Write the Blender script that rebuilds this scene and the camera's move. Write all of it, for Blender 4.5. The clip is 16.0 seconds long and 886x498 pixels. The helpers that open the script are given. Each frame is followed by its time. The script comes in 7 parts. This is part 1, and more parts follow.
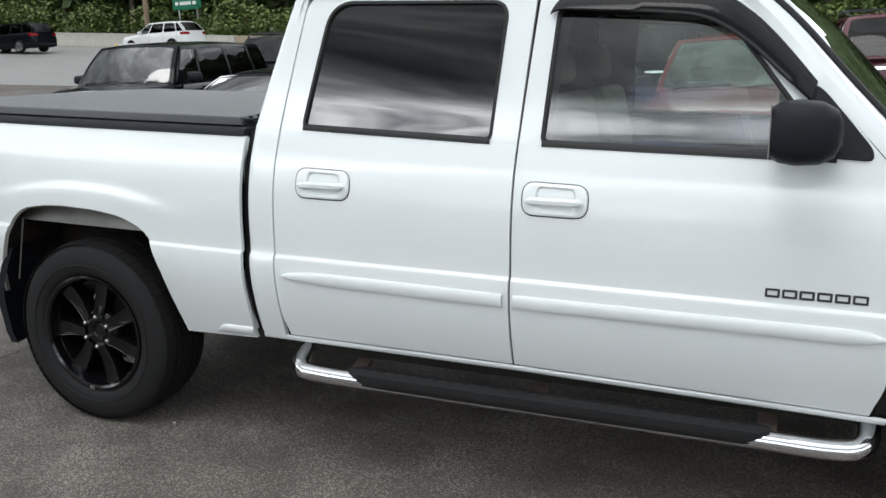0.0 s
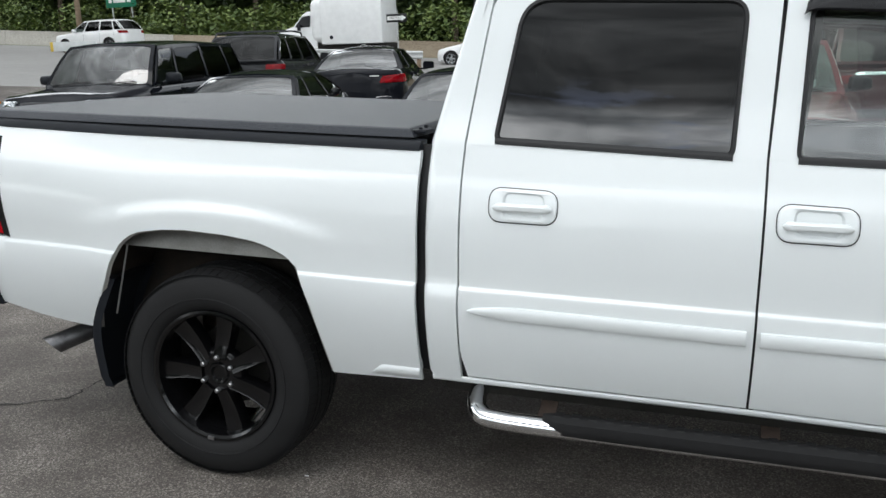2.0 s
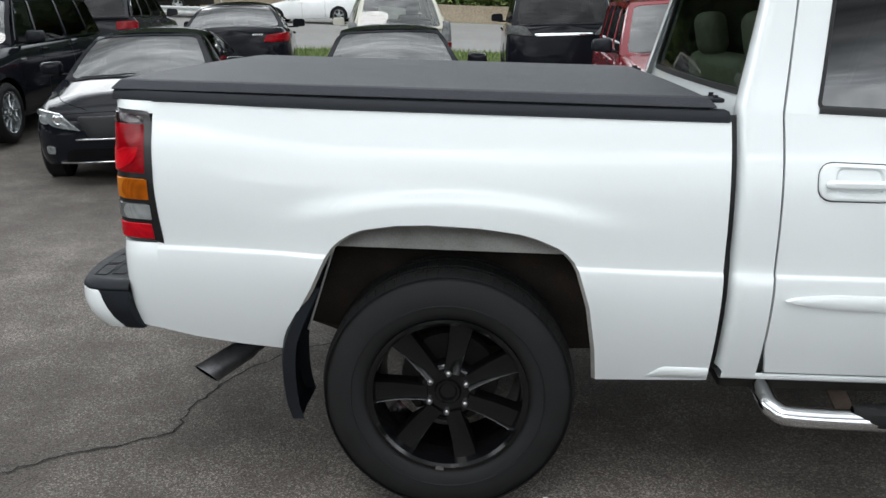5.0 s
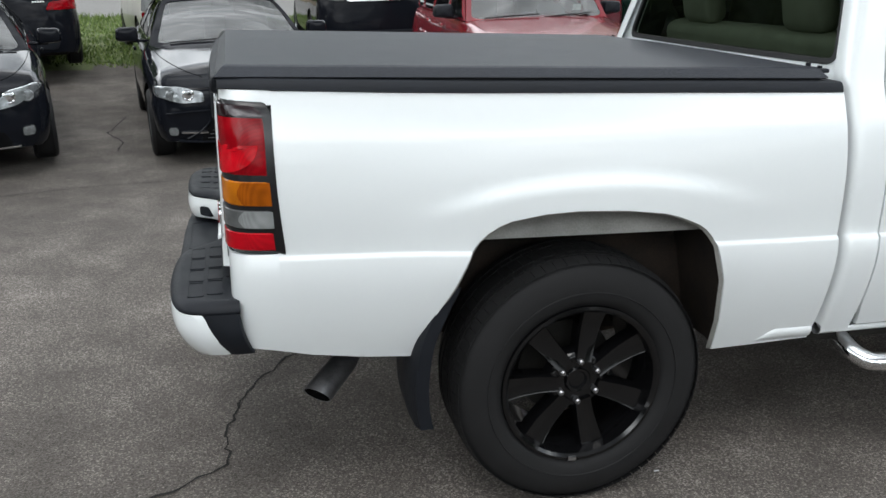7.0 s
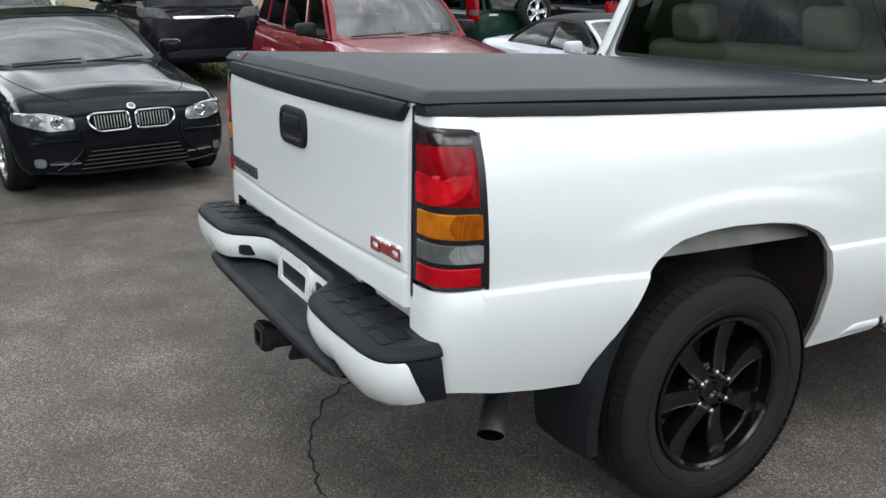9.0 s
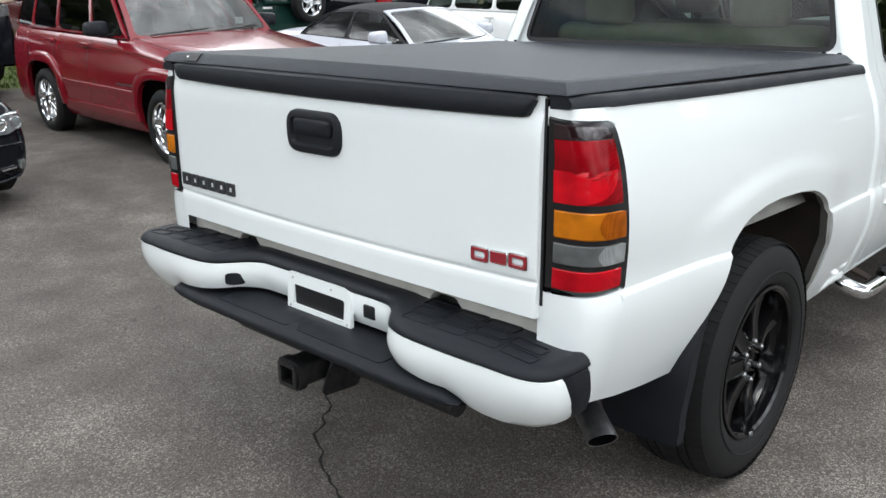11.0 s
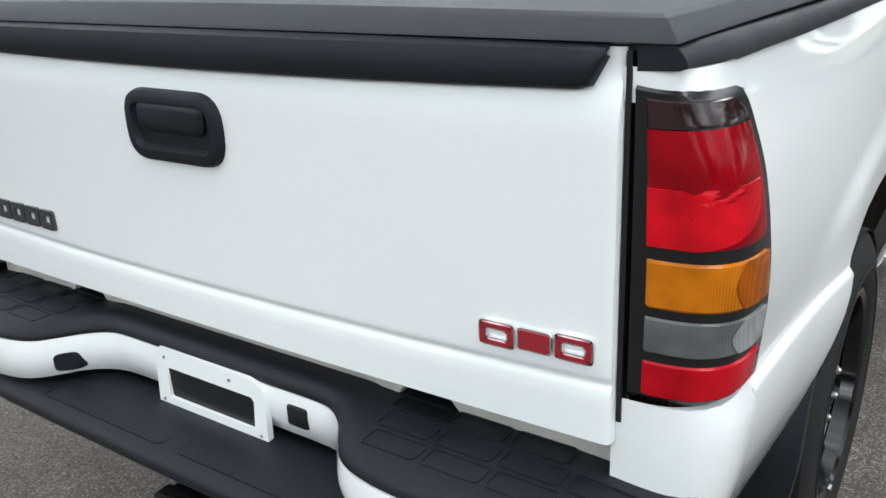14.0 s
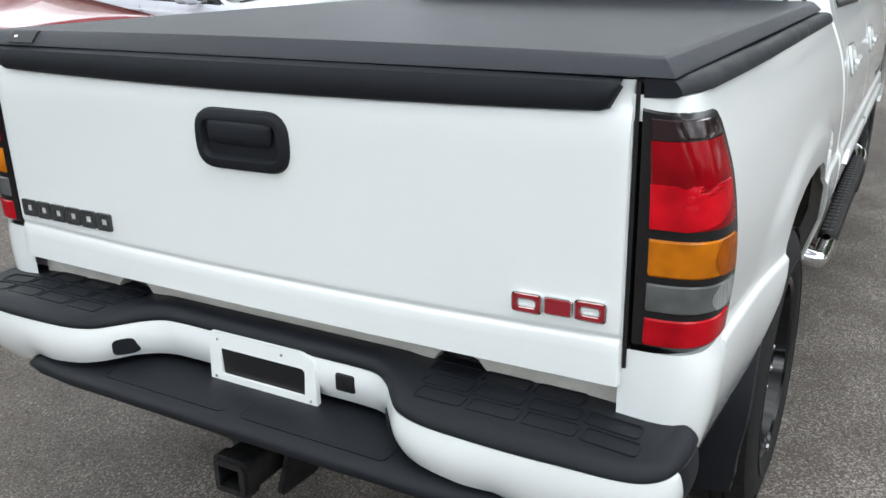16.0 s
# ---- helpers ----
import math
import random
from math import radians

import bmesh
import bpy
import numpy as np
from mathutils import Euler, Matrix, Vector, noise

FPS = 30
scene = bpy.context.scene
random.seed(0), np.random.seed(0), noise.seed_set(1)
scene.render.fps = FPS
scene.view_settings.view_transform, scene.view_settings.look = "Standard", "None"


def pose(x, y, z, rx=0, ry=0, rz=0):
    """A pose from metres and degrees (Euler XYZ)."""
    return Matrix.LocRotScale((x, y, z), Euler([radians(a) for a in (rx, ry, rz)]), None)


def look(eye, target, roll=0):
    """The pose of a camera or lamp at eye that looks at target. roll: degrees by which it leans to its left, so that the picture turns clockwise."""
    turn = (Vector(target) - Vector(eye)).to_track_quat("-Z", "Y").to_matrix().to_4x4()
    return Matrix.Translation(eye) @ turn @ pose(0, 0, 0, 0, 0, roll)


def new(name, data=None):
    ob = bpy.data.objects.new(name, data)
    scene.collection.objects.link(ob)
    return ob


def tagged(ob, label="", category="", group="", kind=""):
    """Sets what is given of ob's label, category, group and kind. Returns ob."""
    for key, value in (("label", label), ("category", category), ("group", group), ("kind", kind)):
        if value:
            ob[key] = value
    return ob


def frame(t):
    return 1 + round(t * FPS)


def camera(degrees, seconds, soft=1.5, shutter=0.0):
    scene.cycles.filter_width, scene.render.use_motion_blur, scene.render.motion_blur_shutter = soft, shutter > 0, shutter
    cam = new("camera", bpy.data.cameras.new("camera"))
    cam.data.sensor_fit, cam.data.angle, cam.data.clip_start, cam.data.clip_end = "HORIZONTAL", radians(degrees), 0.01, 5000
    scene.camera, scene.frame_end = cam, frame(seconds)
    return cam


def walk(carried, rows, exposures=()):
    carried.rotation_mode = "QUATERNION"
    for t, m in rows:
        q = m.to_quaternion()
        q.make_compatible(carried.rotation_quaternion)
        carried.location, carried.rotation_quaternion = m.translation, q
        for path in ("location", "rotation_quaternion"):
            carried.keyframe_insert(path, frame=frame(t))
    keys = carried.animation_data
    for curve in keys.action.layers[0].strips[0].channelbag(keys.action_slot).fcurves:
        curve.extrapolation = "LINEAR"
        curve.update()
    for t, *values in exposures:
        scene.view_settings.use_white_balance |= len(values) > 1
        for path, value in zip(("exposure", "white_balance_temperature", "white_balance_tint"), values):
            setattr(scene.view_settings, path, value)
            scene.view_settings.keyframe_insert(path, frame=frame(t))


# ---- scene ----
cam = camera(54.8, 16.0)
METRES, EYE, TILT, LEAN, TURN = 7.9, 1.6, 0.0, 0.0, 21.5
ROWS = [
    (0.0, 0.0, 0.0, 0.0, -0.52, -13.34, 2.19),
    (0.5, -0.0217, 0.0209, 0.0018, 0.04, -13.32, 1.52),
    (1.0, -0.0566, 0.0336, 0.0029, -2.92, -13.23, 2.18),
    (1.5, -0.0876, 0.0435, 0.0039, -5.02, -13.13, 2.23),
    (2.0, -0.1192, 0.0594, 0.0043, -5.1, -13.4, 1.72),
    (2.5, -0.1479, 0.0725, 0.0052, -5.95, -14.2, 0.97),
    (3.0, -0.1845, 0.0799, 0.005, -9.88, -15.05, 1.04),
    (3.5, -0.22, 0.0915, 0.0063, -14.0, -15.86, 1.6),
    (4.0, -0.2467, 0.1184, 0.0053, -15.54, -16.72, 1.84),
    (4.5, -0.2728, 0.1393, 0.0066, -16.05, -16.7, 0.92),
    (5.0, -0.304, 0.1574, 0.0078, -18.6, -16.39, 1.15),
    (7.5, -0.4513, 0.2751, 0.0140, -37.47, -19.24, 0.43),
    (8.0, -0.4734, 0.3062, 0.0123, -38.34, -19.03, 0.24),
    (8.5, -0.4978, 0.3324, 0.0131, -43.75, -17.98, -0.46),
    (9.0, -0.5235, 0.3554, 0.0145, -51.22, -17.92, -0.33),
    (11.5, -0.5544, 0.4980, 0.0103, -71.77, -18.60, 0.59),
    (12.0, -0.5389, 0.5176, 0.0093, -75.01, -18.91, 1.14),
    (12.5, -0.5203, 0.5365, 0.0086, -79.85, -19.67, 2.48),
    (13.0, -0.4944, 0.5403, 0.0034, -81.07, -20.69, 1.90),
    (13.5, -0.4655, 0.5333, 0.0018, -79.27, -21.82, 1.78),
    (14.0, -0.4487, 0.5331, -0.0028, -78.06, -22.62, 2.42),
    (14.5, -0.4383, 0.5346, -0.0084, -79.41, -22.98, 1.88),
    (15.0, -0.4359, 0.5329, -0.0087, -80.74, -23.26, 1.67),
    (15.5, -0.4572, 0.5383, -0.0013, -81.65, -22.92, 1.27),
    (16.0, -0.4925, 0.5513, 0.0070, -83.10, -21.53, 1.02),
]
walk(cam, [(t, pose(2.83, -3.80, EYE, TILT, LEAN, TURN) @ pose(METRES * x, METRES * y, METRES * z, 90 + pitch, roll, yaw)) for t, x, y, z, yaw, pitch, roll in ROWS],
     exposures=[(0.0, 0.25), (4.0, 0.27), (7.5, 0.38), (9.2, 0.46), (11.5, 0.66), (16.0, 0.66)])

# ---- world and sun: broken overcast, a soft high sun ----
SUN_UP, SUN_TURN = 60.0, 198.0
world = bpy.data.worlds.new("sky")
scene.world = world
world.use_nodes = True
wn, wl = world.node_tree.nodes, world.node_tree.links
wn.clear()
sky = wn.new("ShaderNodeTexSky")
sky.sky_type = "NISHITA"
sky.sun_disc = False
sky.sun_elevation, sky.sun_rotation = radians(SUN_UP), radians(SUN_TURN)
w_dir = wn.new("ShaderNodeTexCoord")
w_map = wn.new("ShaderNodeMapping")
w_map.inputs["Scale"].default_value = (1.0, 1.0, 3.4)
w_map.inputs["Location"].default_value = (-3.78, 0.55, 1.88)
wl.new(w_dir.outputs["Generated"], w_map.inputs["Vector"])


def world_noise(scale, detail, rough, distort=0.0):
    n = wn.new("ShaderNodeTexNoise")
    n.inputs["Scale"].default_value, n.inputs["Detail"].default_value = scale, detail
    n.inputs["Roughness"].default_value, n.inputs["Distortion"].default_value = rough, distort
    wl.new(w_map.outputs["Vector"], n.inputs["Vector"])
    return n


def ramp_of(nodes, links, socket, stops):
    r = nodes.new("ShaderNodeValToRGB")
    while len(r.color_ramp.elements) < len(stops):
        r.color_ramp.elements.new(0.5)
    for e, (at, c) in zip(r.color_ramp.elements, stops):
        e.position, e.color = at, (c, c, c, 1) if isinstance(c, (int, float)) else (*c, 1)
    links.new(socket, r.inputs["Fac"])
    return r


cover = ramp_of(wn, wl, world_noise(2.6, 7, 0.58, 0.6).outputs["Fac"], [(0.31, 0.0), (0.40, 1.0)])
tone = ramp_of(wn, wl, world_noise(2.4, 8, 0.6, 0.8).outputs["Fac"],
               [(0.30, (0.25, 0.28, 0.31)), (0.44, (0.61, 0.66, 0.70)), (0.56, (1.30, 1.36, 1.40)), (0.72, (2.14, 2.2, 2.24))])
sky_gain = wn.new("ShaderNodeVectorMath")
sky_gain.operation = "SCALE"
sky_gain.inputs["Scale"].default_value = 0.11
wl.new(sky.outputs["Color"], sky_gain.inputs[0])
w_mix = wn.new("ShaderNodeMix")
w_mix.data_type = "RGBA"
w_sep = wn.new("ShaderNodeSeparateXYZ")
wl.new(w_dir.outputs["Generated"], w_sep.inputs["Vector"])
closed = ramp_of(wn, wl, w_sep.outputs["Z"], [(0.50, 0.0), (0.58, 1.0)])
w_max = wn.new("ShaderNodeMath")
w_max.operation = "MAXIMUM"
wl.new(cover.outputs["Color"], w_max.inputs[0])
wl.new(closed.outputs["Color"], w_max.inputs[1])
wl.new(w_max.outputs[0], w_mix.inputs["Factor"])
wl.new(sky_gain.outputs["Vector"], w_mix.inputs["A"])
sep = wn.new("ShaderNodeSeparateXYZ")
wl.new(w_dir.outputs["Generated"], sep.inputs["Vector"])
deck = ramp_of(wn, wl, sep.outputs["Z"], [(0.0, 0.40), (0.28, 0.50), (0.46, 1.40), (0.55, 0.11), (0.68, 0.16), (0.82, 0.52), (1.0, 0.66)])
deck_gain = wn.new("ShaderNodeVectorMath")
deck_gain.operation = "MULTIPLY"
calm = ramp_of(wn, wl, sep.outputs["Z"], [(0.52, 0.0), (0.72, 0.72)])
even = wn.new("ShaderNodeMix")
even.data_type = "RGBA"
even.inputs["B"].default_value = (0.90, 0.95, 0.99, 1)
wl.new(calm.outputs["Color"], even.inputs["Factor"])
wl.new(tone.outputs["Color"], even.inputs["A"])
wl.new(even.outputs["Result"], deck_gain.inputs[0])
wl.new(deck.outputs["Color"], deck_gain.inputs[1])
streak_map = wn.new("ShaderNodeMapping")
streak_map.inputs["Scale"].default_value = (2.0, 2.0, 17.0)
wl.new(w_dir.outputs["Generated"], streak_map.inputs["Vector"])
streak = wn.new("ShaderNodeTexNoise")
streak.inputs["Scale"].default_value, streak.inputs["Detail"].default_value = 1.6, 5
streak.inputs["Roughness"].default_value, streak.inputs["Distortion"].default_value = 0.55, 0.7
wl.new(streak_map.outputs["Vector"], streak.inputs["Vector"])
wisps = ramp_of(wn, wl, streak.outputs["Fac"], [(0.36, 0.72), (0.50, 0.97), (0.64, 1.36)])
wisp_gain = wn.new("ShaderNodeVectorMath")
wisp_gain.operation = "MULTIPLY"
wl.new(deck_gain.outputs["Vector"], wisp_gain.inputs[0])
wl.new(wisps.outputs["Color"], wisp_gain.inputs[1])
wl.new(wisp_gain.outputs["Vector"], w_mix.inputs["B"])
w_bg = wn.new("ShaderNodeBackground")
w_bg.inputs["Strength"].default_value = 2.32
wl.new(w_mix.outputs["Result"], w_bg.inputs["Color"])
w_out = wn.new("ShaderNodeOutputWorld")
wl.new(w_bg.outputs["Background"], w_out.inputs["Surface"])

sun = new("sun", bpy.data.lights.new("sun", "SUN"))
sun.data.energy, sun.data.angle, sun.data.color = 0.55, radians(22), (1.0, 0.99, 0.97)
sun.matrix_world = look((0, 0, 30), (30 * math.cos(radians(SUN_UP)) * math.sin(radians(SUN_TURN)) * -1, 30 * math.cos(radians(SUN_UP)) * math.cos(radians(SUN_TURN)) * -1, 30 - 30 * math.sin(radians(SUN_UP))))

# ---- materials ----
def material(name, colour, rough=0.5, metal=0.0, coat=0.0, vary=0.06, scale=6.0, bump=0.0, grain=180.0, rough_vary=0.0, colour2=None):
    """A surface with variation at two scales, a fine relief and an optional clear coat."""
    m = bpy.data.materials.new(name)
    m.use_nodes = True
    n, l = m.node_tree.nodes, m.node_tree.links
    b = n["Principled BSDF"]
    co = n.new("ShaderNodeTexCoord")
    big, fine = n.new("ShaderNodeTexNoise"), n.new("ShaderNodeTexNoise")
    big.inputs["Scale"].default_value, big.inputs["Detail"].default_value = scale, 5
    fine.inputs["Scale"].default_value, fine.inputs["Detail"].default_value = grain, 3
    for t in (big, fine):
        l.new(co.outputs["Object"], t.inputs["Vector"])
    both = n.new("ShaderNodeMath")
    both.operation = "MULTIPLY_ADD"
    both.inputs[1].default_value, both.inputs[2].default_value = 0.35, 0.0
    l.new(fine.outputs["Fac"], both.inputs[0])
    add = n.new("ShaderNodeMath")
    add.operation = "MULTIPLY_ADD"
    add.inputs[1].default_value = 0.65
    l.new(big.outputs["Fac"], add.inputs[0])
    l.new(both.outputs[0], add.inputs[2])
    lo = [c * (1 - vary) for c in colour]
    hi = [min(1.0, c * (1 + vary)) for c in (colour2 or colour)]
    r = ramp_of(n, l, add.outputs[0], [(0.36, lo), (0.64, hi)])
    l.new(r.outputs["Color"], b.inputs["Base Color"])
    b.inputs["Metallic"].default_value, b.inputs["Roughness"].default_value = metal, rough
    b.inputs["Coat Weight"].default_value, b.inputs["Coat Roughness"].default_value = coat, 0.04
    if rough_vary:
        rr = ramp_of(n, l, add.outputs[0], [(0.35, max(0.02, rough - rough_vary)), (0.65, min(1.0, rough + rough_vary))])
        l.new(rr.outputs["Color"], b.inputs["Roughness"])
    if bump:
        bp = n.new("ShaderNodeBump")
        bp.inputs["Strength"].default_value, bp.inputs["Distance"].default_value = bump, 0.002
        l.new(fine.outputs["Fac"], bp.inputs["Height"])
        l.new(bp.outputs["Normal"], b.inputs["Normal"])
    return m


def glass(name, tint, gain=1.0):
    """A thin pane: tinted see-through, with a gloss that grows towards grazing angles."""
    m = bpy.data.materials.new(name)
    m.use_nodes = True
    n, l = m.node_tree.nodes, m.node_tree.links
    n.clear()
    clear, gloss = n.new("ShaderNodeBsdfTransparent"), n.new("ShaderNodeBsdfGlossy")
    clear.inputs["Color"].default_value = (*tint, 1)
    gloss.inputs["Roughness"].default_value = 0.015
    gloss.inputs["Color"].default_value = (1, 1, 1, 1)
    fres = n.new("ShaderNodeFresnel")
    fres.inputs["IOR"].default_value = 1.52
    k = n.new("ShaderNodeMath")
    k.operation, k.use_clamp = "MULTIPLY", True
    k.inputs[1].default_value = gain
    l.new(fres.outputs[0], k.inputs[0])
    mix, out = n.new("ShaderNodeMixShader"), n.new("ShaderNodeOutputMaterial")
    l.new(k.outputs[0], mix.inputs[0])
    l.new(clear.outputs[0], mix.inputs[1])
    l.new(gloss.outputs[0], mix.inputs[2])
    l.new(mix.outputs[0], out.inputs["Surface"])
    return m


def lens(name, colour, rough=0.12, ribs=620.0):
    """A moulded lamp lens: clear plastic skin over a ribbed coloured reflector."""
    m = bpy.data.materials.new(name)
    m.use_nodes = True
    n, l = m.node_tree.nodes, m.node_tree.links
    b = n["Principled BSDF"]
    co = n.new("ShaderNodeTexCoord")
    mp = n.new("ShaderNodeMapping")
    l.new(co.outputs["Object"], mp.inputs["Vector"])
    ch = n.new("ShaderNodeTexWave")
    ch.inputs["Scale"].default_value, ch.inputs["Distortion"].default_value = ribs / 6.0, 0.0
    ch.bands_direction = "Z"
    l.new(mp.outputs["Vector"], ch.inputs["Vector"])
    cw = n.new("ShaderNodeTexWave")
    cw.inputs["Scale"].default_value = ribs / 6.0
    cw.bands_direction = "Y"
    l.new(mp.outputs["Vector"], cw.inputs["Vector"])
    mul = n.new("ShaderNodeMath")
    mul.operation = "MULTIPLY"
    l.new(ch.outputs["Fac"], mul.inputs[0])
    l.new(cw.outputs["Fac"], mul.inputs[1])
    no = n.new("ShaderNodeTexNoise")
    no.inputs["Scale"].default_value = 14.0
    l.new(co.outputs["Object"], no.inputs["Vector"])
    ad = n.new("ShaderNodeMath")
    ad.operation = "MULTIPLY_ADD"
    ad.inputs[1].default_value = 0.26
    l.new(mul.outputs[0], ad.inputs[0])
    l.new(no.outputs["Fac"], ad.inputs[2])
    r = ramp_of(n, l, ad.outputs[0], [(0.35, [c * 0.55 for c in colour]), (0.95, [min(1, c * 1.35) for c in colour])])
    l.new(r.outputs["Color"], b.inputs["Base Color"])
    b.inputs["Roughness"].default_value = rough
    b.inputs["Specular IOR Level"].default_value = 0.06
    b.inputs["Coat Weight"].default_value, b.inputs["Coat Roughness"].default_value = 0.22, 0.02
    return m


def ground_material(name, stops, speck, patch, rough=0.85, bump=0.6, spots=0.0):
    """Asphalt, soil or concrete: stone grain, mid-size blotches and wide stains."""
    m = bpy.data.materials.new(name)
    m.use_nodes = True
    n, l = m.node_tree.nodes, m.node_tree.links
    b = n["Principled BSDF"]
    co = n.new("ShaderNodeTexCoord")
    vor = n.new("ShaderNodeTexVoronoi")
    vor.inputs["Scale"].default_value = speck
    fine, mid, wide = (n.new("ShaderNodeTexNoise") for _ in range(3))
    for t, s, d in ((fine, speck * 0.6, 4), (mid, patch, 6), (wide, patch * 0.13, 4)):
        t.inputs["Scale"].default_value, t.inputs["Detail"].default_value = s, d
    for t in (vor, fine, mid, wide):
        l.new(co.outputs["Object"], t.inputs["Vector"])
    sep = n.new("ShaderNodeSeparateColor")
    l.new(vor.outputs["Color"], sep.inputs["Color"])

    def madd(a, k, c):
        q = n.new("ShaderNodeMath")
        q.operation = "MULTIPLY_ADD"
        q.inputs[1].default_value = k
        l.new(a, q.inputs[0])
        if isinstance(c, float):
            q.inputs[2].default_value = c
        else:
            l.new(c, q.inputs[2])
        return q.outputs[0]

    v = madd(sep.outputs[0], 0.31, madd(fine.outputs["Fac"], 0.34, madd(mid.outputs["Fac"], 0.32, madd(wide.outputs["Fac"], 0.36, -0.148))))
    r = ramp_of(n, l, v, stops)
    if spots:
        # oil drips: small dark blots of uneven size
        warp = n.new("ShaderNodeVectorMath")
        warp.operation = "ADD"
        bend = n.new("ShaderNodeTexNoise")
        bend.inputs["Scale"].default_value = 6.0
        l.new(co.outputs["Object"], bend.inputs["Vector"])
        l.new(co.outputs["Object"], warp.inputs[0])
        l.new(bend.outputs["Color"], warp.inputs[1])
        drip = n.new("ShaderNodeTexVoronoi")
        drip.inputs["Scale"].default_value = spots
        l.new(warp.outputs["Vector"], drip.inputs["Vector"])
        dr = ramp_of(n, l, drip.outputs["Distance"], [(0.02, 0.58), (0.07, 1.0)])
        mulc = n.new("ShaderNodeMix")
        mulc.data_type, mulc.blend_type = "RGBA", "MULTIPLY"
        mulc.inputs["Factor"].default_value = 1.0
        l.new(r.outputs["Color"], mulc.inputs["A"])
        l.new(dr.outputs["Color"], mulc.inputs["B"])
        l.new(mulc.outputs["Result"], b.inputs["Base Color"])
    else:
        l.new(r.outputs["Color"], b.inputs["Base Color"])
    b.inputs["Roughness"].default_value = rough
    bp = n.new("ShaderNodeBump")
    bp.inputs["Strength"].default_value, bp.inputs["Distance"].default_value = bump, 0.006
    l.new(madd(sep.outputs[0], 0.6, fine.outputs["Fac"]), bp.inputs["Height"])
    l.new(bp.outputs["Normal"], b.inputs["Normal"])
    return m


WHITE = material("white_paint", (0.775, 0.81, 0.815), 0.32, coat=1.0, vary=0.012, scale=3, bump=0.03, grain=700)
# dirty white primer, darkened further for the shade under the tailgate
WHITE_SHADED = material("shaded_white_primer", (0.43, 0.42, 0.39), 0.5, vary=0.10, scale=20)
BLACK_PLASTIC = material("black_textured_plastic", (0.0098, 0.0116, 0.0155), 0.52, vary=0.15, scale=10, bump=0.22, grain=900, rough_vary=0.06)
VINYL = material("black_vinyl", (0.017, 0.020, 0.028), 0.42, vary=0.08, scale=5, bump=0.6, grain=1400, rough_vary=0.02)
SEAL = material("black_rubber_seal", (0.012, 0.012, 0.013), 0.45, vary=0.1)
RUBBER = material("tyre_rubber", (0.0115, 0.0115, 0.012), 0.70, vary=0.25, scale=14, bump=0.4, grain=400, rough_vary=0.08)
RIM_BLACK = material("gloss_black_rim", (0.004, 0.004, 0.0045), 0.11, coat=0.0, vary=0.1)
LUG = material("steel_lug", (0.42, 0.42, 0.43), 0.32, 1.0, vary=0.2, scale=60)
CHROME = material("chrome", (0.80, 0.81, 0.83), 0.07, 1.0, vary=0.02)
STEEL_DARK = material("dark_steel", (0.055, 0.055, 0.058), 0.42, 0.9, vary=0.25, scale=30, bump=0.2)
UNDERBODY = material("underbody_black", (0.019, 0.018, 0.016), 0.8, vary=0.3, scale=9)
LINER = material("wheelhouse_primer", (0.27, 0.265, 0.25), 0.6, vary=0.25, scale=8)
WHEELHOUSE = material("dusty_brown_wheelhouse", (0.016, 0.0135, 0.0115), 0.85, vary=0.35, scale=7, colour2=(0.030, 0.020, 0.014))
VOID = material("black_void", (0.0035, 0.0035, 0.004), 0.9, vary=0.2)
DEFLECTOR = material("smoked_deflector", (0.007, 0.007, 0.008), 0.13, vary=0.2, scale=10)
EXHAUST = material("heat_stained_steel", (0.16, 0.16, 0.165), 0.40, 0.8, vary=0.25, scale=25, bump=0.1)
RUST = material("rusty_steel", (0.05, 0.034, 0.026), 0.8, vary=0.4, scale=16, bump=0.4)
GLASS_TINT = glass("privacy_glass", (0.016, 0.018, 0.018), 2.1)
GLASS_CLEAR = glass("clear_glass", (0.72, 0.82, 0.77), 4.0)
GLASS_CAR = glass("green_tinted_glass", (0.55, 0.61, 0.59), 2.4)
GLASS_SIDE = glass("side_glass", (0.34, 0.39, 0.37), 0.7)
GLASS_DARK = glass("dark_privacy_glass", (0.07, 0.075, 0.08), 0.5)
SEAT = material("tan_leather", (0.30, 0.285, 0.24), 0.6, vary=0.12, scale=12, bump=0.3)
TRIM_DARK = material("dark_interior_plastic", (0.045, 0.045, 0.047), 0.7, vary=0.15)
LENS_RED = lens("red_lens", (0.26, 0.0026, 0.007))
LENS_BOWL = lens("red_bulb_chamber", (0.56, 0.006, 0.014))
FRAME_GLOSS = material("gloss_black_lamp_frame", (0.008, 0.008, 0.009), 0.25, vary=0.2, scale=20)
LENS_REFLEX = lens("red_reflector", (0.46, 0.0045, 0.012), 0.18, 800.0)
LENS_AMBER = lens("amber_lens", (0.55, 0.165, 0.007))
LENS_CLEAR = lens("clear_lens", (0.115, 0.12, 0.12))
LENS_AMBER_DEEP = lens("deep_amber_lens", (0.36, 0.085, 0.004))
LENS_CLEAR_PALE = lens("pale_clear_lens", (0.24, 0.25, 0.25))
LENS_SMOKE = material("smoked_lens", (0.018, 0.006, 0.008), 0.14, coat=0.45, vary=0.3, scale=22)
LAMP_CLEAR = material("headlamp_glass", (0.30, 0.32, 0.33), 0.14, 0.6, coat=1.0, vary=0.40, scale=18)
BADGE_RED = material("badge_red", (0.27, 0.008, 0.018), 0.3, coat=0.7, vary=0.05)
BADGE_GREY = material("badge_dark_grey", (0.055, 0.058, 0.062), 0.3, 0.4, coat=0.4, vary=0.1)
